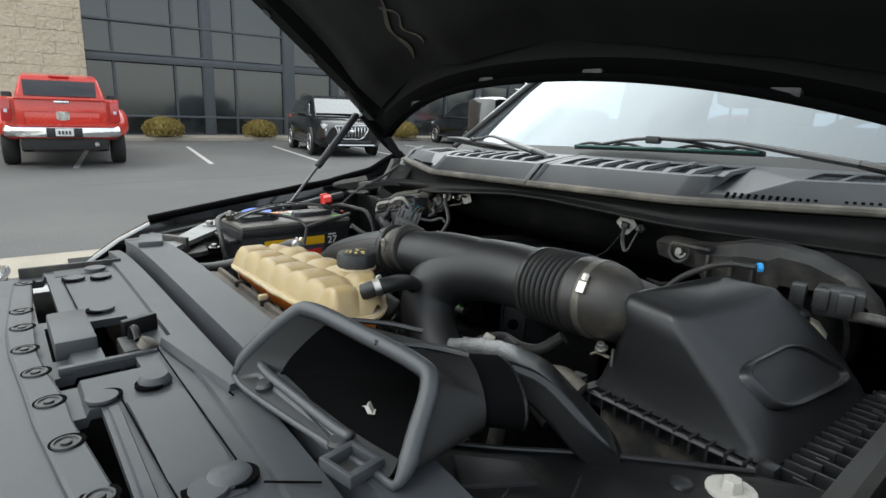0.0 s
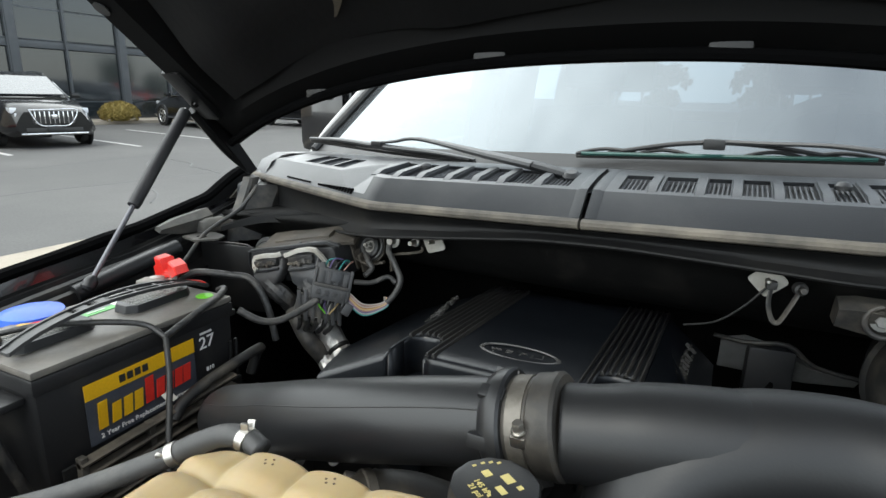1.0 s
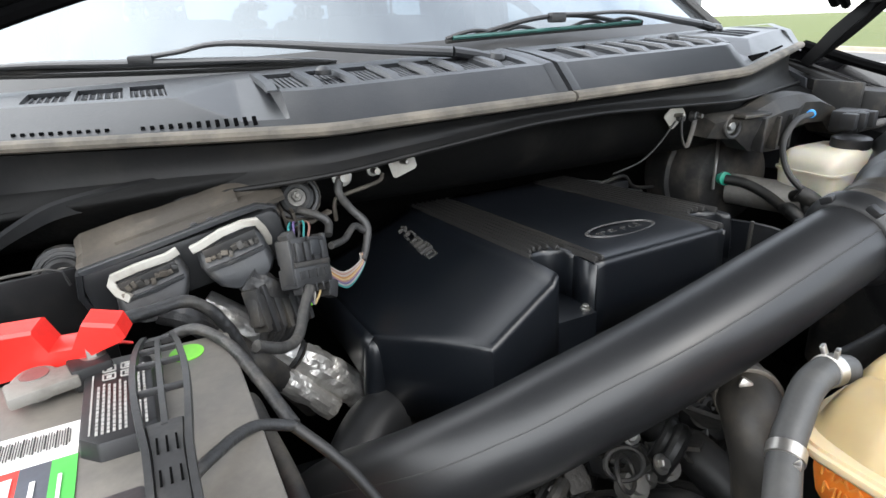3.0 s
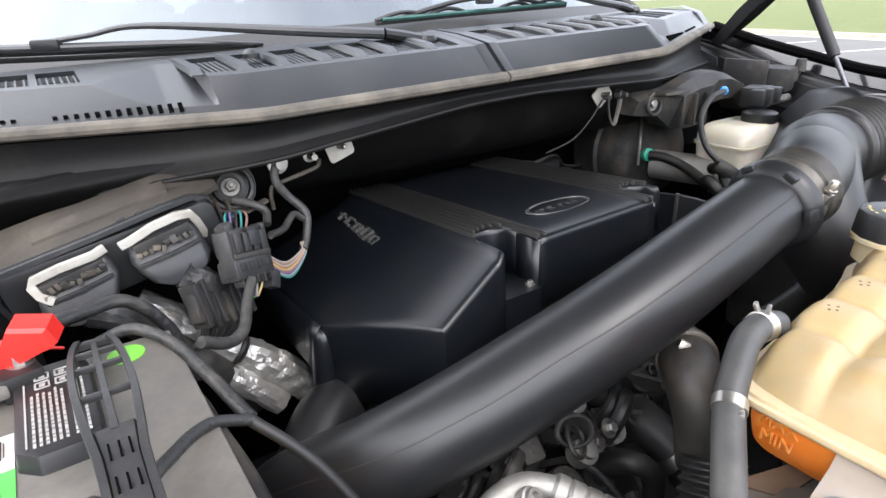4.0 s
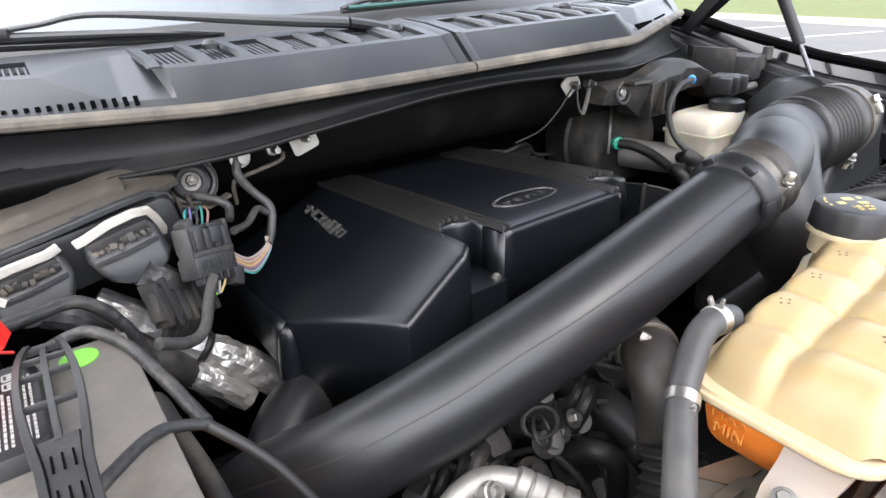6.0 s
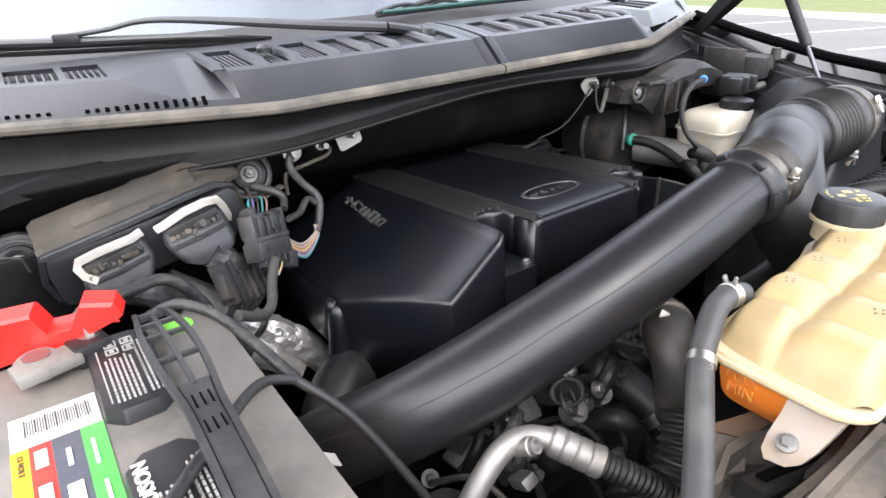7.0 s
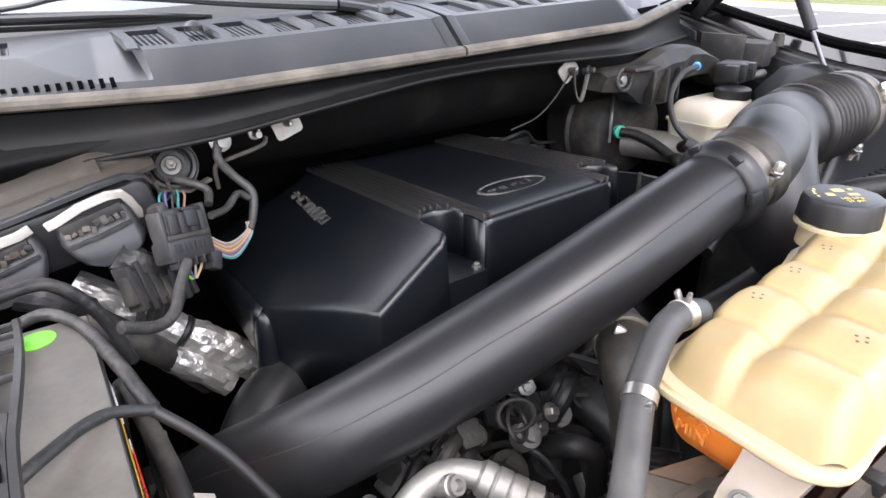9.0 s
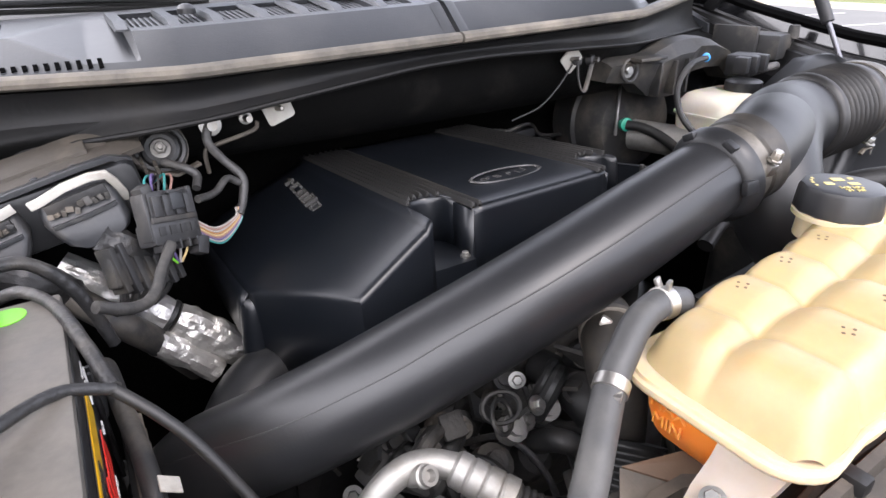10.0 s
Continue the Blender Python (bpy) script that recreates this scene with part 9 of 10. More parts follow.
for x, z in ((-0.34, 0.87), (-0.27, 0.935), (-0.196, 0.935), (-0.14, 0.9), (-0.30, 0.80), (-0.22, 0.82)):
    part("bolt", hexbolt((x, 0.77 - 0.05 * max(0, z - 0.8) / 0.15 - 0.002, z), (-0.1, -0.8, 0.5), 0.007, 0.008, 0.0115), "steel", tc)
for k in range(4):
    part("web", box(-0.33 + 0.055 * k, 0.735, 0.88, 0.005, 0.05, 0.04, 0.001, turn(20, 12 * k - 20, 0)), "engine", tc)
el = thing("rubber_elbow", (-0.1, 0.57, 0.95), "dusty thick rubber elbow with a pale clamp under the pipe", "hose")
part("elbow", tube([(-0.04, 0.625, 1.01, 0.026), (-0.075, 0.59, 1.035, 0.027), (-0.105, 0.556, 1.045, 0.027), (-0.122, 0.535, 1.038, 0.026), (-0.128, 0.52, 1.01, 0.024), (-0.125, 0.515, 0.96, 0.022)], 0.026, 22, 7), "dusty_rubber", el, angle=180)
part("clamp", lathe((-0.098, 0.563, 1.044), (-0.62, -0.75, 0.15), [(0, 0.0275), (0.001, 0.0295), (0.010, 0.0295), (0.011, 0.0275)], 26), "worn_clamp", el)
part("clamp_screw", box(-0.118, 0.553, 1.068, 0.012, 0.010, 0.009, 0.002, turn(20, 20, 40)), "clamp", el)
for k in range(10):
    x0, y0 = -0.34 + 0.05 * k, 0.60 + 0.03 * math.sin(k * 2.1)
    alone("wiring_loom", tube([(x0, y0 + 0.08, 0.86), (x0 + 0.03, y0 + 0.03, 0.89 + 0.02 * math.sin(k)), (x0 + 0.05, y0 - 0.02, 0.86), (x0 + 0.04, y0 - 0.06, 0.80)], 0.004 + 0.002 * (k % 3), 8, 6, wobble=0.1), rnd.choice(("tape", "rubber", "dusty")), "thin dark cable among the engine castings", "wiring", at=(x0, y0 + 0.08, 0.86))

bz = thing("bracket_cluster", (-0.15, 0.62, 0.85), "grimy cast brackets, bolts and clips on the engine's front", "bracket")
rnd2 = random.Random(23)
for k in range(96):
    x = rnd2.uniform(-0.30, 0.05)
    y = rnd2.uniform(0.61, 0.725)
    z = 0.825 + 0.7 * (0.72 - y) + 0.065 * rnd2.random()
    tilt = turn(rnd2.uniform(-50, 50), rnd2.uniform(-50, 50), rnd2.uniform(0, 180))
    kind = k % 6
    mat = rnd2.choice(("engine", "dark_engine", "dark_engine", "rubber", "alu", "very_dusty"))
    if kind == 0:
        s = rnd2.uniform(0.012, 0.03)
        part("gusset", ring_loft([[Vector((x, y, z)) + tilt.to_3x3() @ Vector(p) for p in ((0, 0, h), (s * 1.6, 0.004, h), (s * 0.4, s * 1.3, h), (-s * 0.3, s * 0.6, h))] for h in (0, 0.005)]), mat, bz, angle=15)
    elif kind == 1:
        part("bolt", hexbolt((x, y, z), (rnd2.uniform(-0.6, 0.2), -0.7, 0.6), 0.0065, 0.007, 0.0105), "steel", bz)
    elif kind == 2:
        part("casting", box(x, y, z, rnd2.uniform(0.02, 0.05), rnd2.uniform(0.015, 0.03), rnd2.uniform(0.01, 0.03), 0.005, tilt), rnd2.choice(("engine", "dark_engine")), bz)
    elif kind == 3:
        part("boss", lathe((x, y, z), (rnd2.uniform(-0.5, 0.3), -0.6, 0.7), [(-0.015, 0.016), (0.004, 0.015), (0.005, 0.010), (0.012, 0.0095), (0.013, 0.005)], 16), mat, bz)
    elif kind == 4:
        part("clip", torus((x, y, z), (rnd2.uniform(-0.6, 0.6), -0.6, 0.6), rnd2.uniform(0.009, 0.016), 0.0024, 16, 6, sx=1.3), rnd2.choice(("dusty", "dark_engine")), bz)
    else:
        part("stub_hose", tube([(x, y, z - 0.03), (x + 0.008, y - 0.008, z), (x + 0.022, y - 0.004, z + 0.012), (x + 0.04, y + 0.01, z + 0.004)], rnd2.uniform(0.006, 0.011), 10, 6), rnd2.choice(("rubber", "dark_engine", "dusty")), bz)
for x, y, z in ((-0.185, 0.683, 0.884), (-0.057, 0.684, 0.878), (-0.045, 0.735, 0.815), (-0.245, 0.69, 0.87)):
    part("grommet", lathe((x, y, z), (-0.25, -0.72, 0.62), [(-0.02, 0.017), (0.0, 0.0165), (0.002, 0.012)], 18), "rubber", bz)
    part("bolt", hexbolt(Vector((x, y, z)) + Vector((-0.25, -0.72, 0.62)) * 0.002, (-0.25, -0.72, 0.62), 0.0075, 0.012, 0.0105), "steel", bz, "bright hex bolt")
for x, y, z, s in ((-0.08, 0.735, 0.845, 0.024), (-0.169, 0.735, 0.838, 0.026), (-0.02, 0.70, 0.85, 0.02), (-0.11, 0.70, 0.80, 0.022)):
    part("web_block", ring_loft([[Vector((x, y, z)) + Vector(p) * s for p in ((-1, 0.2, 0), (0.9, 0.3, 0.1), (1.1, -0.6, -0.9), (-0.7, -0.7, -1))], [Vector((x, y, z)) + Vector(p) * s for p in ((-0.5, -0.4, 0.5), (0.5, -0.3, 0.6), (0.5, -0.8, 0.1), (-0.3, -0.8, 0.0))]]), "cast_grey", bz, "cast aluminium web", angle=12)
alone("hose", corrugated([(-0.13, 0.50, 0.98), (-0.15, 0.485, 0.95), (-0.18, 0.47, 0.91), (-0.21, 0.45, 0.85)], 0.026, 0.0045, 0.011), "rubber", "corrugated black hose behind the coolant hose", "hose", at=(-0.13, 0.50, 0.98))

# air-conditioning pipe
ac = thing("ac_pipe", (-0.3, 0.57, 0.95), "bare aluminium air-conditioning pipe with a crimped hose end", "pipe")
part("pipe", tube([(-0.44, 0.56, 0.86), (-0.39, 0.565, 0.925), (-0.345, 0.57, 0.975), (-0.318, 0.571, 0.99), (-0.295, 0.568, 0.989), (-0.276, 0.555, 0.985)], 0.0115, 18, 8), "alu", ac, "bare aluminium pipe", angle=180)
part("port", lathe((-0.312, 0.566, 0.985), (0.25, -0.75, 0.6), [(0, 0.008), (0.014, 0.008), (0.015, 0.0095), (0.02, 0.0095), (0.021, 0.008), (0.026, 0.008), (0.026, 0.005), (0.02, 0.004)], 18), "alu", ac, "threaded service port")
d = Vector((0.55, -0.75, -0.3)).normalized()
c0 = Vector((-0.278, 0.557, 0.985))
pr = [(0, 0.0125), (0.003, 0.0152), (0.012, 0.0156), (0.014, 0.0142), (0.016, 0.0156), (0.026, 0.0158), (0.028, 0.0145), (0.030, 0.0158), (0.040, 0.016), (0.042, 0.0148), (0.044, 0.016)]
crimp = lathe(c0, d, pr + [(0.054, 0.0162), (0.056, 0.012)], 24)
for v in crimp.verts:
    v.co += (v.co - c0).normalized() * 0.0011 * noise.noise(v.co * 130)
part("crimp", crimp, "alu", ac, "dented crimped ferrule", angle=25)
part("hose", corrugated([tuple(c0 + d * 0.05), tuple(c0 + d * 0.1 + Vector((0.01, 0, -0.01))), tuple(c0 + d * 0.15 + Vector((0.03, 0, -0.04)))], 0.012, 0.002, 0.006), "rubber", ac)
ac2 = thing("ac_pipe", (-0.36, 0.5, 0.9), "short aluminium pipe stub with a black hose", "pipe")
part("stub", tube([(-0.37, 0.50, 0.955), (-0.345, 0.49, 0.965), (-0.325, 0.478, 0.962)], 0.0105, 14, 6), "alu", ac2)
part("hose", corrugated([(-0.328, 0.48, 0.962), (-0.29, 0.46, 0.955), (-0.25, 0.45, 0.93)], 0.011, 0.0015, 0.006), "rubber", ac2)
part("valve", lathe((-0.385, 0.535, 0.96), (0, -0.2, 1), [(-0.03, 0.011), (0.006, 0.011), (0.008, 0.013), (0.014, 0.013), (0.014, 0.008)], 16), "alu", ac2)

# hoses and fittings under the bellows
low = thing("vacuum_hose", (0.311, 0.625, 1.055), "black corrugated tube on a smooth hose under the bellows", "hose")
part("sheath", corrugated([(0.311, 0.625, 1.055), (0.346, 0.62, 1.04), (0.381, 0.61, 1.034), (0.412, 0.6, 1.029)], 0.0075, 0.0016, 0.0042), "rubber", low, "fine corrugated tube")
part("hose", tube([(0.286, 0.63, 1.058), (0.311, 0.625, 1.055)], 0.0085, 12, straight=True), "rubber", low)
alone("hose", tube([(0.189, 0.66, 1.016), (0.233, 0.67, 1.036), (0.278, 0.67, 1.034), (0.314, 0.68, 1.04), (0.345, 0.7, 1.068)], 0.011, 12, 7), "rubber", "black rubber hose bending under the bellows", "hose", at=(0.278, 0.67, 1.034))
vf = thing("hose_fitting", (0.275, 0.6, 1.054), "pale plastic quick fitting on a dark tube", "fitting")
part("body", lathe((0.275, 0.6, 1.054), (0.15, 0.1, 1), [(-0.022, 0.005), (-0.012, 0.006), (-0.010, 0.0085), (0.004, 0.0085), (0.006, 0.006), (0.012, 0.006), (0.014, 0.003)], 14), "brown", vf)
part("cap", box(0.275, 0.6, 1.066, 0.018, 0.014, 0.010, 0.003, turn(0, 20, 30)), "worn_paper", vf, "pale cap")
alone("pipe", tube([(0.39, 0.6, 1.054), (0.41, 0.6, 1.06), (0.436, 0.6, 1.065), (0.465, 0.6, 1.055)], 0.011, 12, 7), "very_dusty", "short dusty pipe with a bright end", "pipe", at=(0.41, 0.6, 1.06))
fk = thing("bracket", (0.476, 0.62, 1.111), "small dusty forked bracket with a bolt", "bracket")
part("arm", tube([(0.46, 0.62, 1.102), (0.47, 0.62, 1.108), (0.489, 0.62, 1.107)], 0.0035, 8, 5, squash=0.6), "very_dusty", fk)
part("bolt", hexbolt((0.475, 0.62, 1.115), (0, -0.4, 1), 0.006, 0.008), "steel", fk)
part("leg", tube([(0.493, 0.62, 1.121), (0.493, 0.62, 1.096)], 0.0018, 8, straight=True), "steel", fk)

# radiator hose behind the coolant hose
rh = thing("radiator_hose", (-0.12, 0.55, 0.9), "thick black radiator hose with a bright clamp", "hose")
part("hose", tube([(-0.02, 0.60, 0.90, 0.022), (-0.03, 0.565, 0.93, 0.022), (-0.07, 0.535, 0.93, 0.022), (-0.10, 0.515, 0.90, 0.022), (-0.11, 0.505, 0.83, 0.022)], 0.022, 18, 7), "dark_engine", rh, angle=180)
part("corrugation", corrugated([(-0.17, 0.54, 0.9), (-0.19, 0.50, 0.86), (-0.2, 0.46, 0.78)], 0.024, 0.005, 0.014), "rubber", rh)
alone("hose", tube([(0.10, 0.60, 0.98), (0.2, 0.59, 1.0), (0.28, 0.60, 1.01), (0.34, 0.62, 1.0), (0.40, 0.62, 0.97)], 0.017, 14, 7), "rubber", "black hose under the bellows", "hose", at=(0.10, 0.60, 0.98))
alone("hose", corrugated([(0.27, 0.52, 1.02), (0.31, 0.50, 0.99), (0.345, 0.49, 0.95), (0.37, 0.48, 0.9)], 0.013, 0.002, 0.007), "rubber", "corrugated black hose beside the scoop", "hose", at=(0.27, 0.52, 1.02))
alone("fitting", lathe((0.262, 0.53, 1.015), (0.1, -0.3, 0.9), [(0, 0.01), (0.014, 0.01), (0.015, 0.007), (0.022, 0.007)], 12), "gold", "small brass fitting on a hose", "fitting", at=(0.262, 0.53, 1.015))
alone("hose", tube([(0.33, 0.56, 1.08), (0.36, 0.55, 1.04), (0.37, 0.54, 0.98), (0.36, 0.53, 0.9)], 0.012, 12, 7), "dusty", "dusty bracket hose by the filter box", "hose", at=(0.33, 0.56, 1.08))

# bracket plate and lifting eye behind the cover on the driver's side
lb2 = thing("lifting_bracket", (0.2, 1.02, 1.0), "bare metal engine lifting bracket", "bracket")
prof = [(0.205, 1.20, 0.99, 0.055), (0.24, 1.20, 0.99, 0.066), (0.29, 1.205, 0.985, 0.06), (0.34, 1.21, 0.985, 0.035), (0.41, 1.22, 0.99, 0.018)]
part("plate", ring_loft([[Vector((x, y, z)), Vector((x, y - 0.022, z + h)), Vector((x, y - 0.012, z + h + 0.004)), Vector((x, y + 0.012, z))] for x, y, z, h in prof]), "cast_grey", lb2, "cast grey plate", angle=25)
part("hole", lathe((0.26, 1.186, 1.022), (0.1, -0.95, 0.3), [(0, 0.009), (0.003, 0.009)], 18), "ink_and_shade", lb2)
part("box", box(0.279, 1.155, 1.011, 0.072, 0.03, 0.10, 0.012, turn(0, 0, 6)), "trim_grey", lb2, "folded box with a round hole")
part("box_hole", lathe((0.279, 1.142, 0.998), (0, -1, 0.05), [(0, 0.010), (0.0015, 0.010), (0.002, 0.008)], 20), "void", lb2)
part("fold", tube([(0.194, 1.17, 1.057), (0.241, 1.15, 1.061), (0.3, 1.15, 1.068), (0.341, 1.16, 1.037), (0.411, 1.17, 1.024)], 0.004, 8, 4), "dusty", lb2, "turned edge")

# ---- brake booster and fluid reservoir ----
bo = thing("brake_booster", (0.46, 1.12, 1.0), "dusty black brake booster drum on the firewall", "brake booster")
part("drum", lathe((0.515, 1.19, 1.05), (-0.10, -1, 0.05), [(0, 0.105), (0.06, 0.109), (0.065, 0.114), (0.073, 0.114), (0.078, 0.107), (0.12, 0.10), (0.14, 0.088), (0.15, 0.06), (0.155, 0.03)], 44), "dusty", bo, "dusty black drum", angle=30)
part("check_valve", lathe((0.437, 1.03, 1.07), (-0.25, -0.9, 0.15), [(0, 0.010), (0.008, 0.013), (0.016, 0.013), (0.018, 0.009)], 18), "teal", bo, "teal check valve")
part("vacuum_hose", tube([(0.433, 1.015, 1.072), (0.445, 0.985, 1.07), (0.455, 0.94, 1.055), (0.45, 0.88, 1.03)], 0.0095, 12, 7), "rubber", bo)
part("rod", tube([(0.455, 1.06, 1.15), (0.425, 1.035, 1.10), (0.42, 1.03, 1.05)], 0.003, 8, 6), "steel", bo)
mc2 = thing("brake_reservoir", (0.50, 0.93, 1.05), "milky brake fluid reservoir with a black cap", "reservoir")
part("master_cylinder", lathe((0.47, 1.03, 1.045), (0.3, -1, 0), [(0, 0.03), (0.16, 0.03), (0.165, 0.02)], 18), "alu", mc2)
rr = [rring(0.49, 0.63, 0.855, 0.955, 1.055, 0.02), rring(0.487, 0.635, 0.85, 0.96, 1.10, 0.022), rring(0.487, 0.635, 0.85, 0.96, 1.118, 0.022), rring(0.50, 0.625, 0.857, 0.952, 1.134, 0.02), rring(0.515, 0.615, 0.865, 0.945, 1.138, 0.015)]
part("tank", ring_loft([[Vector(p) for p in r] for r in rr]), "reservoir", mc2, "milky plastic tank", angle=50)
part("seam", ring_loft([[Vector(p) for p in r] for r in (rring(0.483, 0.639, 0.846, 0.964, 1.100, 0.024), rring(0.483, 0.639, 0.846, 0.964, 1.104, 0.024))]), "reservoir", mc2)
part("cap", lathe((0.592, 0.89, 1.136), (0, 0, 1), [(0, 0.031), (0.004, 0.033), (0.018, 0.032), (0.021, 0.027), (0.022, 0.005)], 30), "plastic", mc2, "black screw cap")
for k, z in enumerate((1.05, 1.07)):
    part("line_fitting", tube([(0.42 + 0.02 * k, 0.88, z), (0.39 + 0.03 * k, 0.85, z + 0.01), (0.40, 0.82, z - 0.02)], 0.011, 12, 6), "rubber", mc2)
alone("hose", tube([(0.40, 0.85, 1.09, 0.013), (0.41, 0.835, 1.08, 0.014), (0.44, 0.81, 1.05, 0.014)], 0.013, 12, 6), "rubber", "black rubber hose end by the reservoir", "hose", at=(0.40, 0.85, 1.09))

# driver-side firewall bracket with blue-clipped hose
fb = thing("firewall_bracket", (0.52, 1.02, 1.12), "dusty black moulded bracket on the driver's side firewall", "bracket")
arm = []
for x, top, low in ((0.325, 1.203, 1.168), (0.345, 1.207, 1.165), (0.40, 1.207, 1.158), (0.428, 1.210, 1.135), (0.46, 1.220, 1.127), (0.49, 1.229, 1.126), (0.53, 1.231, 1.128), (0.545, 1.231, 1.165), (0.59, 1.226, 1.17), (0.638, 1.207, 1.168), (0.672, 1.175, 1.14), (0.685, 1.15, 1.138)):
    deep = 0.03 if x < 0.41 else 0.055
    arm.append([Vector((x, 0.992 - deep * 0.3, low)), Vector((x, 0.985 - deep * 0.5, low + (top - low) * 0.75)), Vector((x, 0.99 - deep * 0.3, top - 0.004)), Vector((x, 1.0, top)), Vector((x, 1.02, top - 0.006)), Vector((x, 1.02, low))])
part("arm", ring_loft(arm), "dusty", fb, "dusty moulded arm", angle=22)
part("bolt_frame", torus((0.372, 0.972, 1.185), (0, -1, 0.1), 0.019, 0.0035, 24, 8), "dusty", fb)
part("bolt", hexbolt((0.372, 0.978, 1.185), (-0.1, -0.98, 0.1), 0.008, 0.006, 0.013), "steel", fb, "dull flange bolt")
for x in (0.435, 0.475, 0.51):
    part("gusset", box(x, 0.962, 1.165, 0.006, 0.02, 0.06, 0.002), "dusty", fb)
part("shelf", box(0.405, 0.962, 1.204, 0.07, 0.03, 0.006, 0.002), "dusty", fb)
part("blue_clip", lathe((0.534, 0.938, 1.198), (-0.7, -0.6, -0.1), [(0.002, 0.006), (0.003, 0.0075), (0.009, 0.0075), (0.010, 0.006)], 16), "blue_light", fb, "bright blue clip")
part("hose", tube([(0.526, 0.931, 1.197), (0.478, 0.925, 1.192), (0.433, 0.912, 1.169), (0.407, 0.893, 1.143), (0.401, 0.868, 1.111), (0.42, 0.83, 1.075), (0.44, 0.80, 1.05)], 0.0052, 10, 8), "rubber", fb, "thin black hose")
part("block", box(0.645, 0.93, 1.175, 0.06, 0.05, 0.04, 0.006, turn(0, 0, 15)), "plastic", fb)
for k in range(3):
    part("plug", box(0.60 + 0.03 * k, 0.905, 1.18, 0.02, 0.025, 0.03, 0.004, turn(0, 0, 12)), "plastic", fb)
loom([(0.66, 0.92, 1.16), (0.70, 0.90, 1.17), (0.74, 0.93, 1.16), (0.73, 0.98, 1.15)], 0.008, "black wiring loop on the driver's side")
gz = thing("cowl_corner_bracket", (0.79, 1.0, 1.15), "dusty grey bracket at the driver's cowl corner", "bracket", "cowl corner brackets")
part("block", box(0.79, 0.985, 1.195, 0.08, 0.1, 0.05, 0.008, turn(0, 0, 8)), "dusty", gz)
part("lug", lathe((0.82, 0.94, 1.21), (0, 0, 1), [(0, 0.012), (0.025, 0.01)], 14), "dusty", gz)
part("web", box(0.745, 1.02, 1.19, 0.01, 0.1, 0.09, 0.003), "dusty", gz)
gp = thing("cowl_corner_bracket", (-0.80, 0.95, 1.15), "pale dusty grey bracket at the passenger cowl corner", "bracket", "cowl corner brackets")


def arch(c, r, h, low):
    """A half-round section across the bracket at c."""
    return [Vector((c[0] + r * math.cos(a), c[1] + 0.25 * r * math.cos(a), c[2] + (h if math.sin(a) > 0 else low) * math.sin(a))) for a in [k * math.pi / 8 for k in range(16)]]


part("shell", ring_loft([[Vector((x, y, z)) for x, z in sec] for y, sec in (
    (0.888, ((-0.832, 1.168), (-0.828, 1.174), (-0.818, 1.176), (-0.812, 1.170), (-0.818, 1.162))),
    (0.930, ((-0.846, 1.166), (-0.838, 1.182), (-0.818, 1.186), (-0.802, 1.176), (-0.808, 1.154))),
    (0.975, ((-0.850, 1.168), (-0.842, 1.186), (-0.816, 1.192), (-0.798, 1.180), (-0.804, 1.152))),
    (1.004, ((-0.848, 1.170), (-0.840, 1.190), (-0.812, 1.197), (-0.796, 1.184), (-0.800, 1.154))))]), "corner_dust", gp, angle=25)
part("socket", ring_loft([arch((-0.796, 0.968, 1.162), 0.012, 0.012, 0.016), arch((-0.790, 0.985, 1.164), 0.020, 0.016, 0.018), arch((-0.775, 1.005, 1.166), 0.020, 0.016, 0.016), arch((-0.765, 1.015, 1.166), 0.012, 0.010, 0.010)]), "corner_dust", gp, "rounded socket", angle=45)
part("flap", outline([(-0.80, 0.925), (-0.755, 0.915), (-0.722, 0.948), (-0.730, 0.972), (-0.775, 0.985), (-0.80, 0.97)], 1.148, 1.152), "corner_dust", gp, "flat dusty tab")
part("flap_hole", outline(rounded(-0.772, -0.752, 0.934, 0.948, 0.005), 1.1522, 1.1528), "void", gp)
part("post", ring_loft([[Vector((x + s, y + d, z)) for s, d in ((-0.014, 0.0), (-0.010, -0.006), (0.010, -0.006), (0.014, 0.0), (0.014, 0.02), (-0.014, 0.02))] for x, y, z in ((-0.792, 1.03, 1.10), (-0.790, 1.055, 1.165), (-0.788, 1.085, 1.215), (-0.792, 1.108, 1.252))]), "dusty", gp, "dusty upright under the cowl's end", angle=30)
part("web", ring_loft([[Vector((x, y, z)) for y, z in ((1.02 + d, 1.12), (1.045 + d, 1.165), (1.09 + d, 1.235), (1.13 + d, 1.24), (1.12 + d, 1.12))] for x, d in ((-0.778, 0.012), (-0.755, 0.04), (-0.74, 0.06))]), "dusty", gp)
part("fin", ring_loft([[Vector((-0.859 + 0.021 * t + dx, 1.112 + 0.021 * t + dy, 1.197 + 0.033 * t)) for dx, dy in ((-0.004, 0), (0.004, -0.002), (0.007, 0.012), (-0.001, 0.014))] for t in (0, 0.5, 1)]), "dusty", gp, "short bent lever")
part("panel", box(-0.70, 0.965, 1.07, 0.16, 0.006, 0.136, 0.002, turn(0, 0, 8)), "bay_paint", gp)
part("panel_edge", tube([(-0.778, 0.952, 1.139), (-0.665, 0.968, 1.142), (-0.648, 0.968, 1.12)], 0.0016, 6, 3), "dusty", gp)
part("bar", tube([(-0.80, 0.70, 1.095), (-0.79, 0.80, 1.118), (-0.785, 0.90, 1.136)], 0.016, 12, 6), "plastic", gp, "glossy black bar under the bracket")
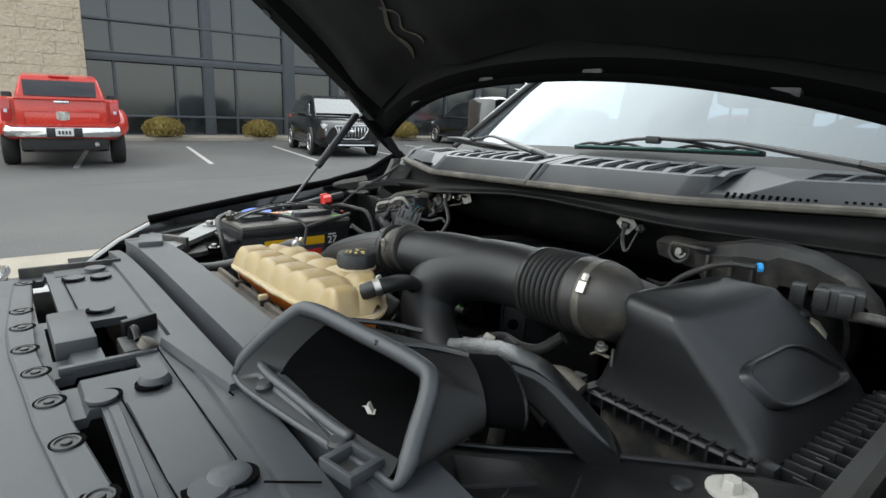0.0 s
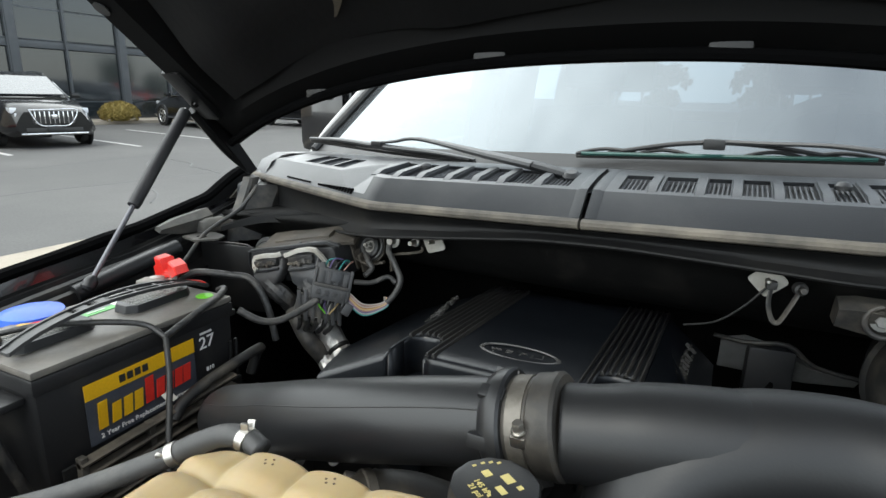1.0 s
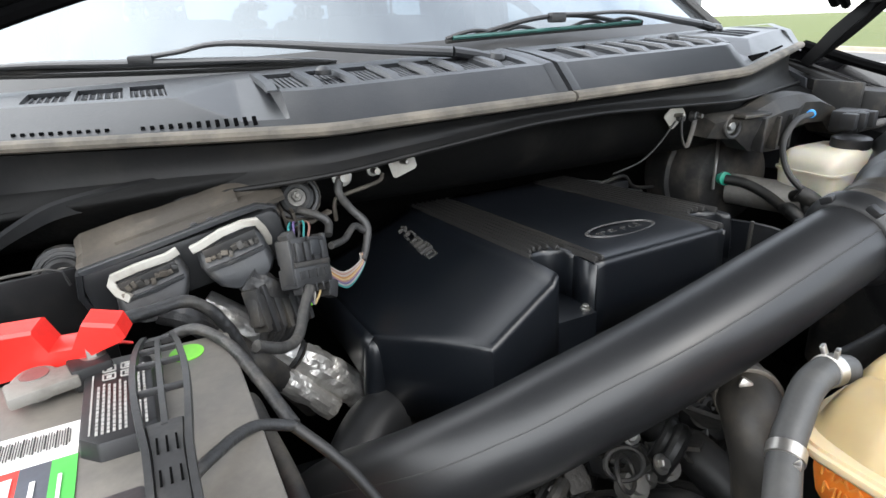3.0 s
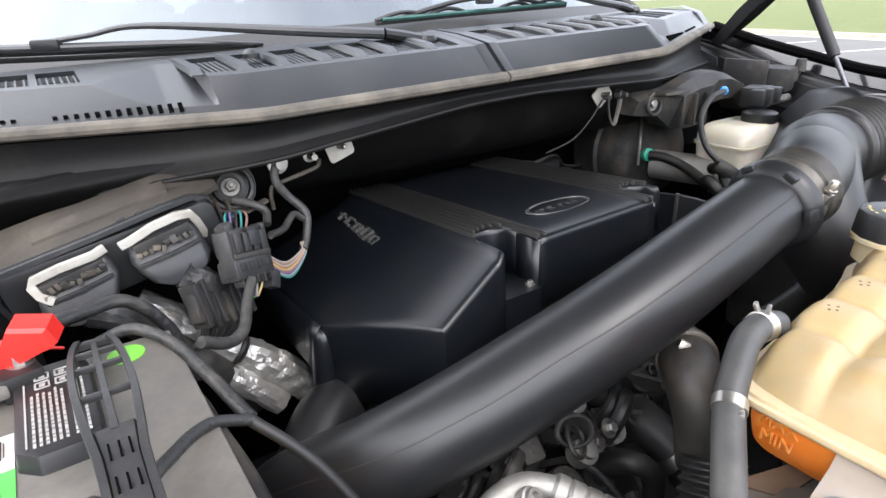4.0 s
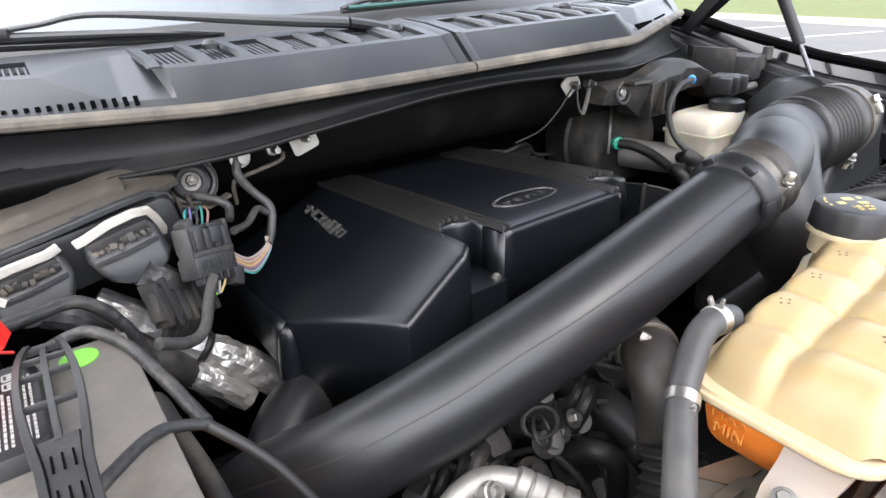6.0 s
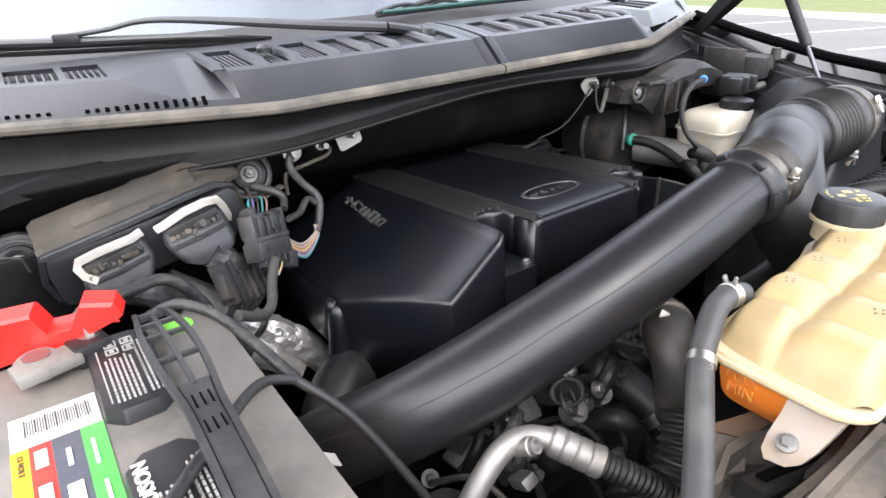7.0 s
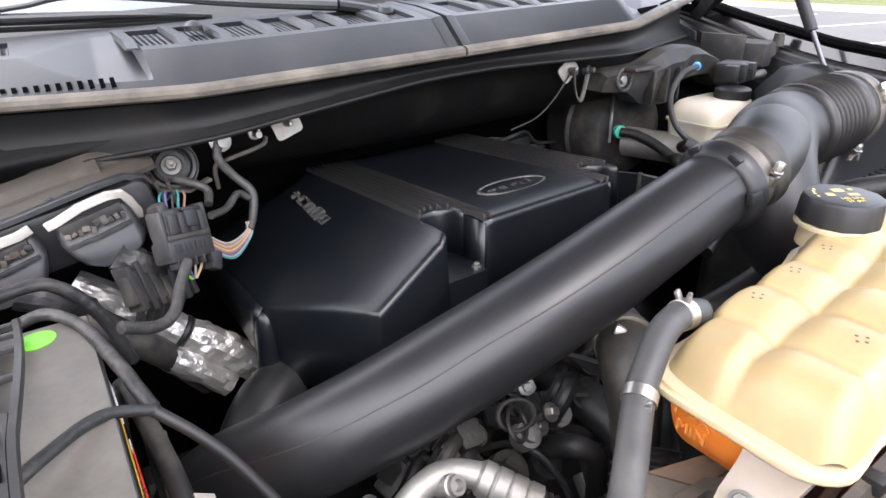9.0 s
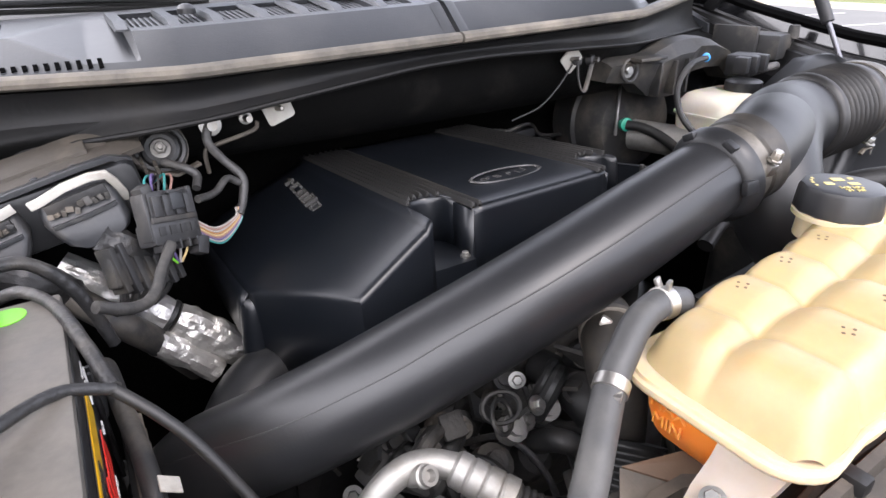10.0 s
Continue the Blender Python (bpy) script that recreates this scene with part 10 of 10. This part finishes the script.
loom([(-0.772, 1.11, 1.232), (-0.75, 1.06, 1.212), (-0.735, 1.02, 1.198), (-0.752, 0.985, 1.176), (-0.756, 0.94, 1.156), (-0.742, 0.88, 1.12), (-0.742, 0.82, 1.08)], 0.0042, "dusty cable dropping from the cowl's end", "dusty")

# firewall studs, tags and clips
for x, y, z, turned, nm in ((-0.253, 0.986, 1.200, 20, "white insulation tag pushed on a firewall stud"), (0.245, 0.988, 1.214, 45, "pale diamond-shaped tag on a firewall stud")):
    tg = thing("stud_tag", (x, y, z), nm, "tag", "firewall tags")
    mm = Matrix.Translation((x, y, z)) @ turn(98, 0, 0) @ turn(0, 0, turned)
    b2 = outline(rounded(-0.018, 0.018, -0.018, 0.018, 0.005), -0.001, 0.001)
    b2.transform(mm)
    part("plate", b2, "white_plastic", tg)
    part("stud", lathe(mm @ Vector((0, 0, 0)), (0, -1, 0.15), [(-0.004, 0.004), (0.018, 0.0035), (0.02, 0.002)], 10), "steel", tg)
st = thing("firewall_stud", (-0.335, 0.99, 1.185), "small firewall stud with a cable eyelet", "stud")
part("eyelet", lathe((-0.335, 0.992, 1.19), (0, -1, 0.1), [(0, 0.013), (0.004, 0.013), (0.005, 0.007), (0.016, 0.006)], 14), "steel", st)
part("stud", lathe((-0.292, 0.995, 1.192), (0, -1, 0.1), [(0, 0.008), (0.004, 0.008), (0.005, 0.0045), (0.022, 0.004)], 12), "steel", st)
hk = thing("cable_hook", (0.275, 0.99, 1.18), "black cable clip and hook hanging from the firewall stud", "clip")
part("plug", box(0.249, 0.978, 1.211, 0.014, 0.012, 0.012, 0.004, turn(0, 0, 10)), "dusty", hk)
part("hook", tube([(0.249, 0.976, 1.207), (0.249, 0.973, 1.185), (0.256, 0.971, 1.166), (0.264, 0.971, 1.165), (0.273, 0.973, 1.186), (0.280, 0.976, 1.204)], 0.0040, 8, 6, squash=0.5), "dusty", hk)
part("second_stud", lathe((0.281, 0.985, 1.21), (0.2, -1, 0.1), [(0, 0.009), (0.01, 0.008), (0.012, 0.005), (0.02, 0.004)], 12), "dusty", hk)
part("cable", tube([(0.245, 0.985, 1.205), (0.22, 0.99, 1.17), (0.19, 1.0, 1.14), (0.15, 1.02, 1.12)], 0.0016, 8, 6), "rubber", hk)


# side wing of the engine's plastic trim, beyond the cover
wg = thing("engine_side_trim", (0.2, 0.80, 1.0), "black plastic trim wall beside the engine cover", "engine trim")
TRIM = [(0.126, 1.11), (0.14, 0.98), (0.165, 0.90), (0.19, 0.852), (0.219, 0.80), (0.224, 0.775), (0.222, 0.75), (0.208, 0.728), (0.185, 0.712)]


def trim_wall(points, low, high, thick):
    rings = []
    for k, (x, y) in enumerate(points):
        a, b = points[max(0, k - 1)], points[min(len(points) - 1, k + 1)]
        n = Vector((b[1] - a[1], a[0] - b[0], 0)).normalized() * thick
        p = Vector((x, y, 0))
        rings.append([p + Vector((0, 0, low)), p + Vector((0, 0, high - 0.002)), p + n * 0.4 + Vector((0, 0, high)), p + n + Vector((0, 0, high - 0.003)), p + n + Vector((0, 0, low))])
    return ring_loft(rings)


part("side_wall", trim_wall(TRIM[:5], 1.0, 1.085, -0.005), "cover", wg, angle=30)
# same wall as the side, in a lighter grey for the light on it
part("front_wall", trim_wall(TRIM[4:], 1.0, 1.085, -0.005), "trim_grey", wg, "front of the trim, painted paler as if lit", angle=40)
part("mount_plate", box(0.211, 0.722, 1.04, 0.044, 0.010, 0.075, 0.008, turn(0, 0, 30)), "trim_grey", wg)
part("mount_ring", lathe((0.2135, 0.7165, 1.045), (0.5, -0.85, 0.1), [(0, 0.010), (0.002, 0.010), (0.003, 0.007), (0.0005, 0.006), (0.0005, 0.001)], 20), "void", wg, "dark round hole")
# thin pale tube painted as the highlight on the corner
part("corner_highlight", tube([(0.219, 0.80, 1.0), (0.219, 0.80, 1.086)], 0.003, 8, straight=True), "cover_edge", wg)
part("ledge", outline([(0.13, 0.76), (0.215, 0.76), (0.215, 0.80), (0.16, 0.9), (0.13, 0.9)], 1.0, 1.006), "cover", wg)
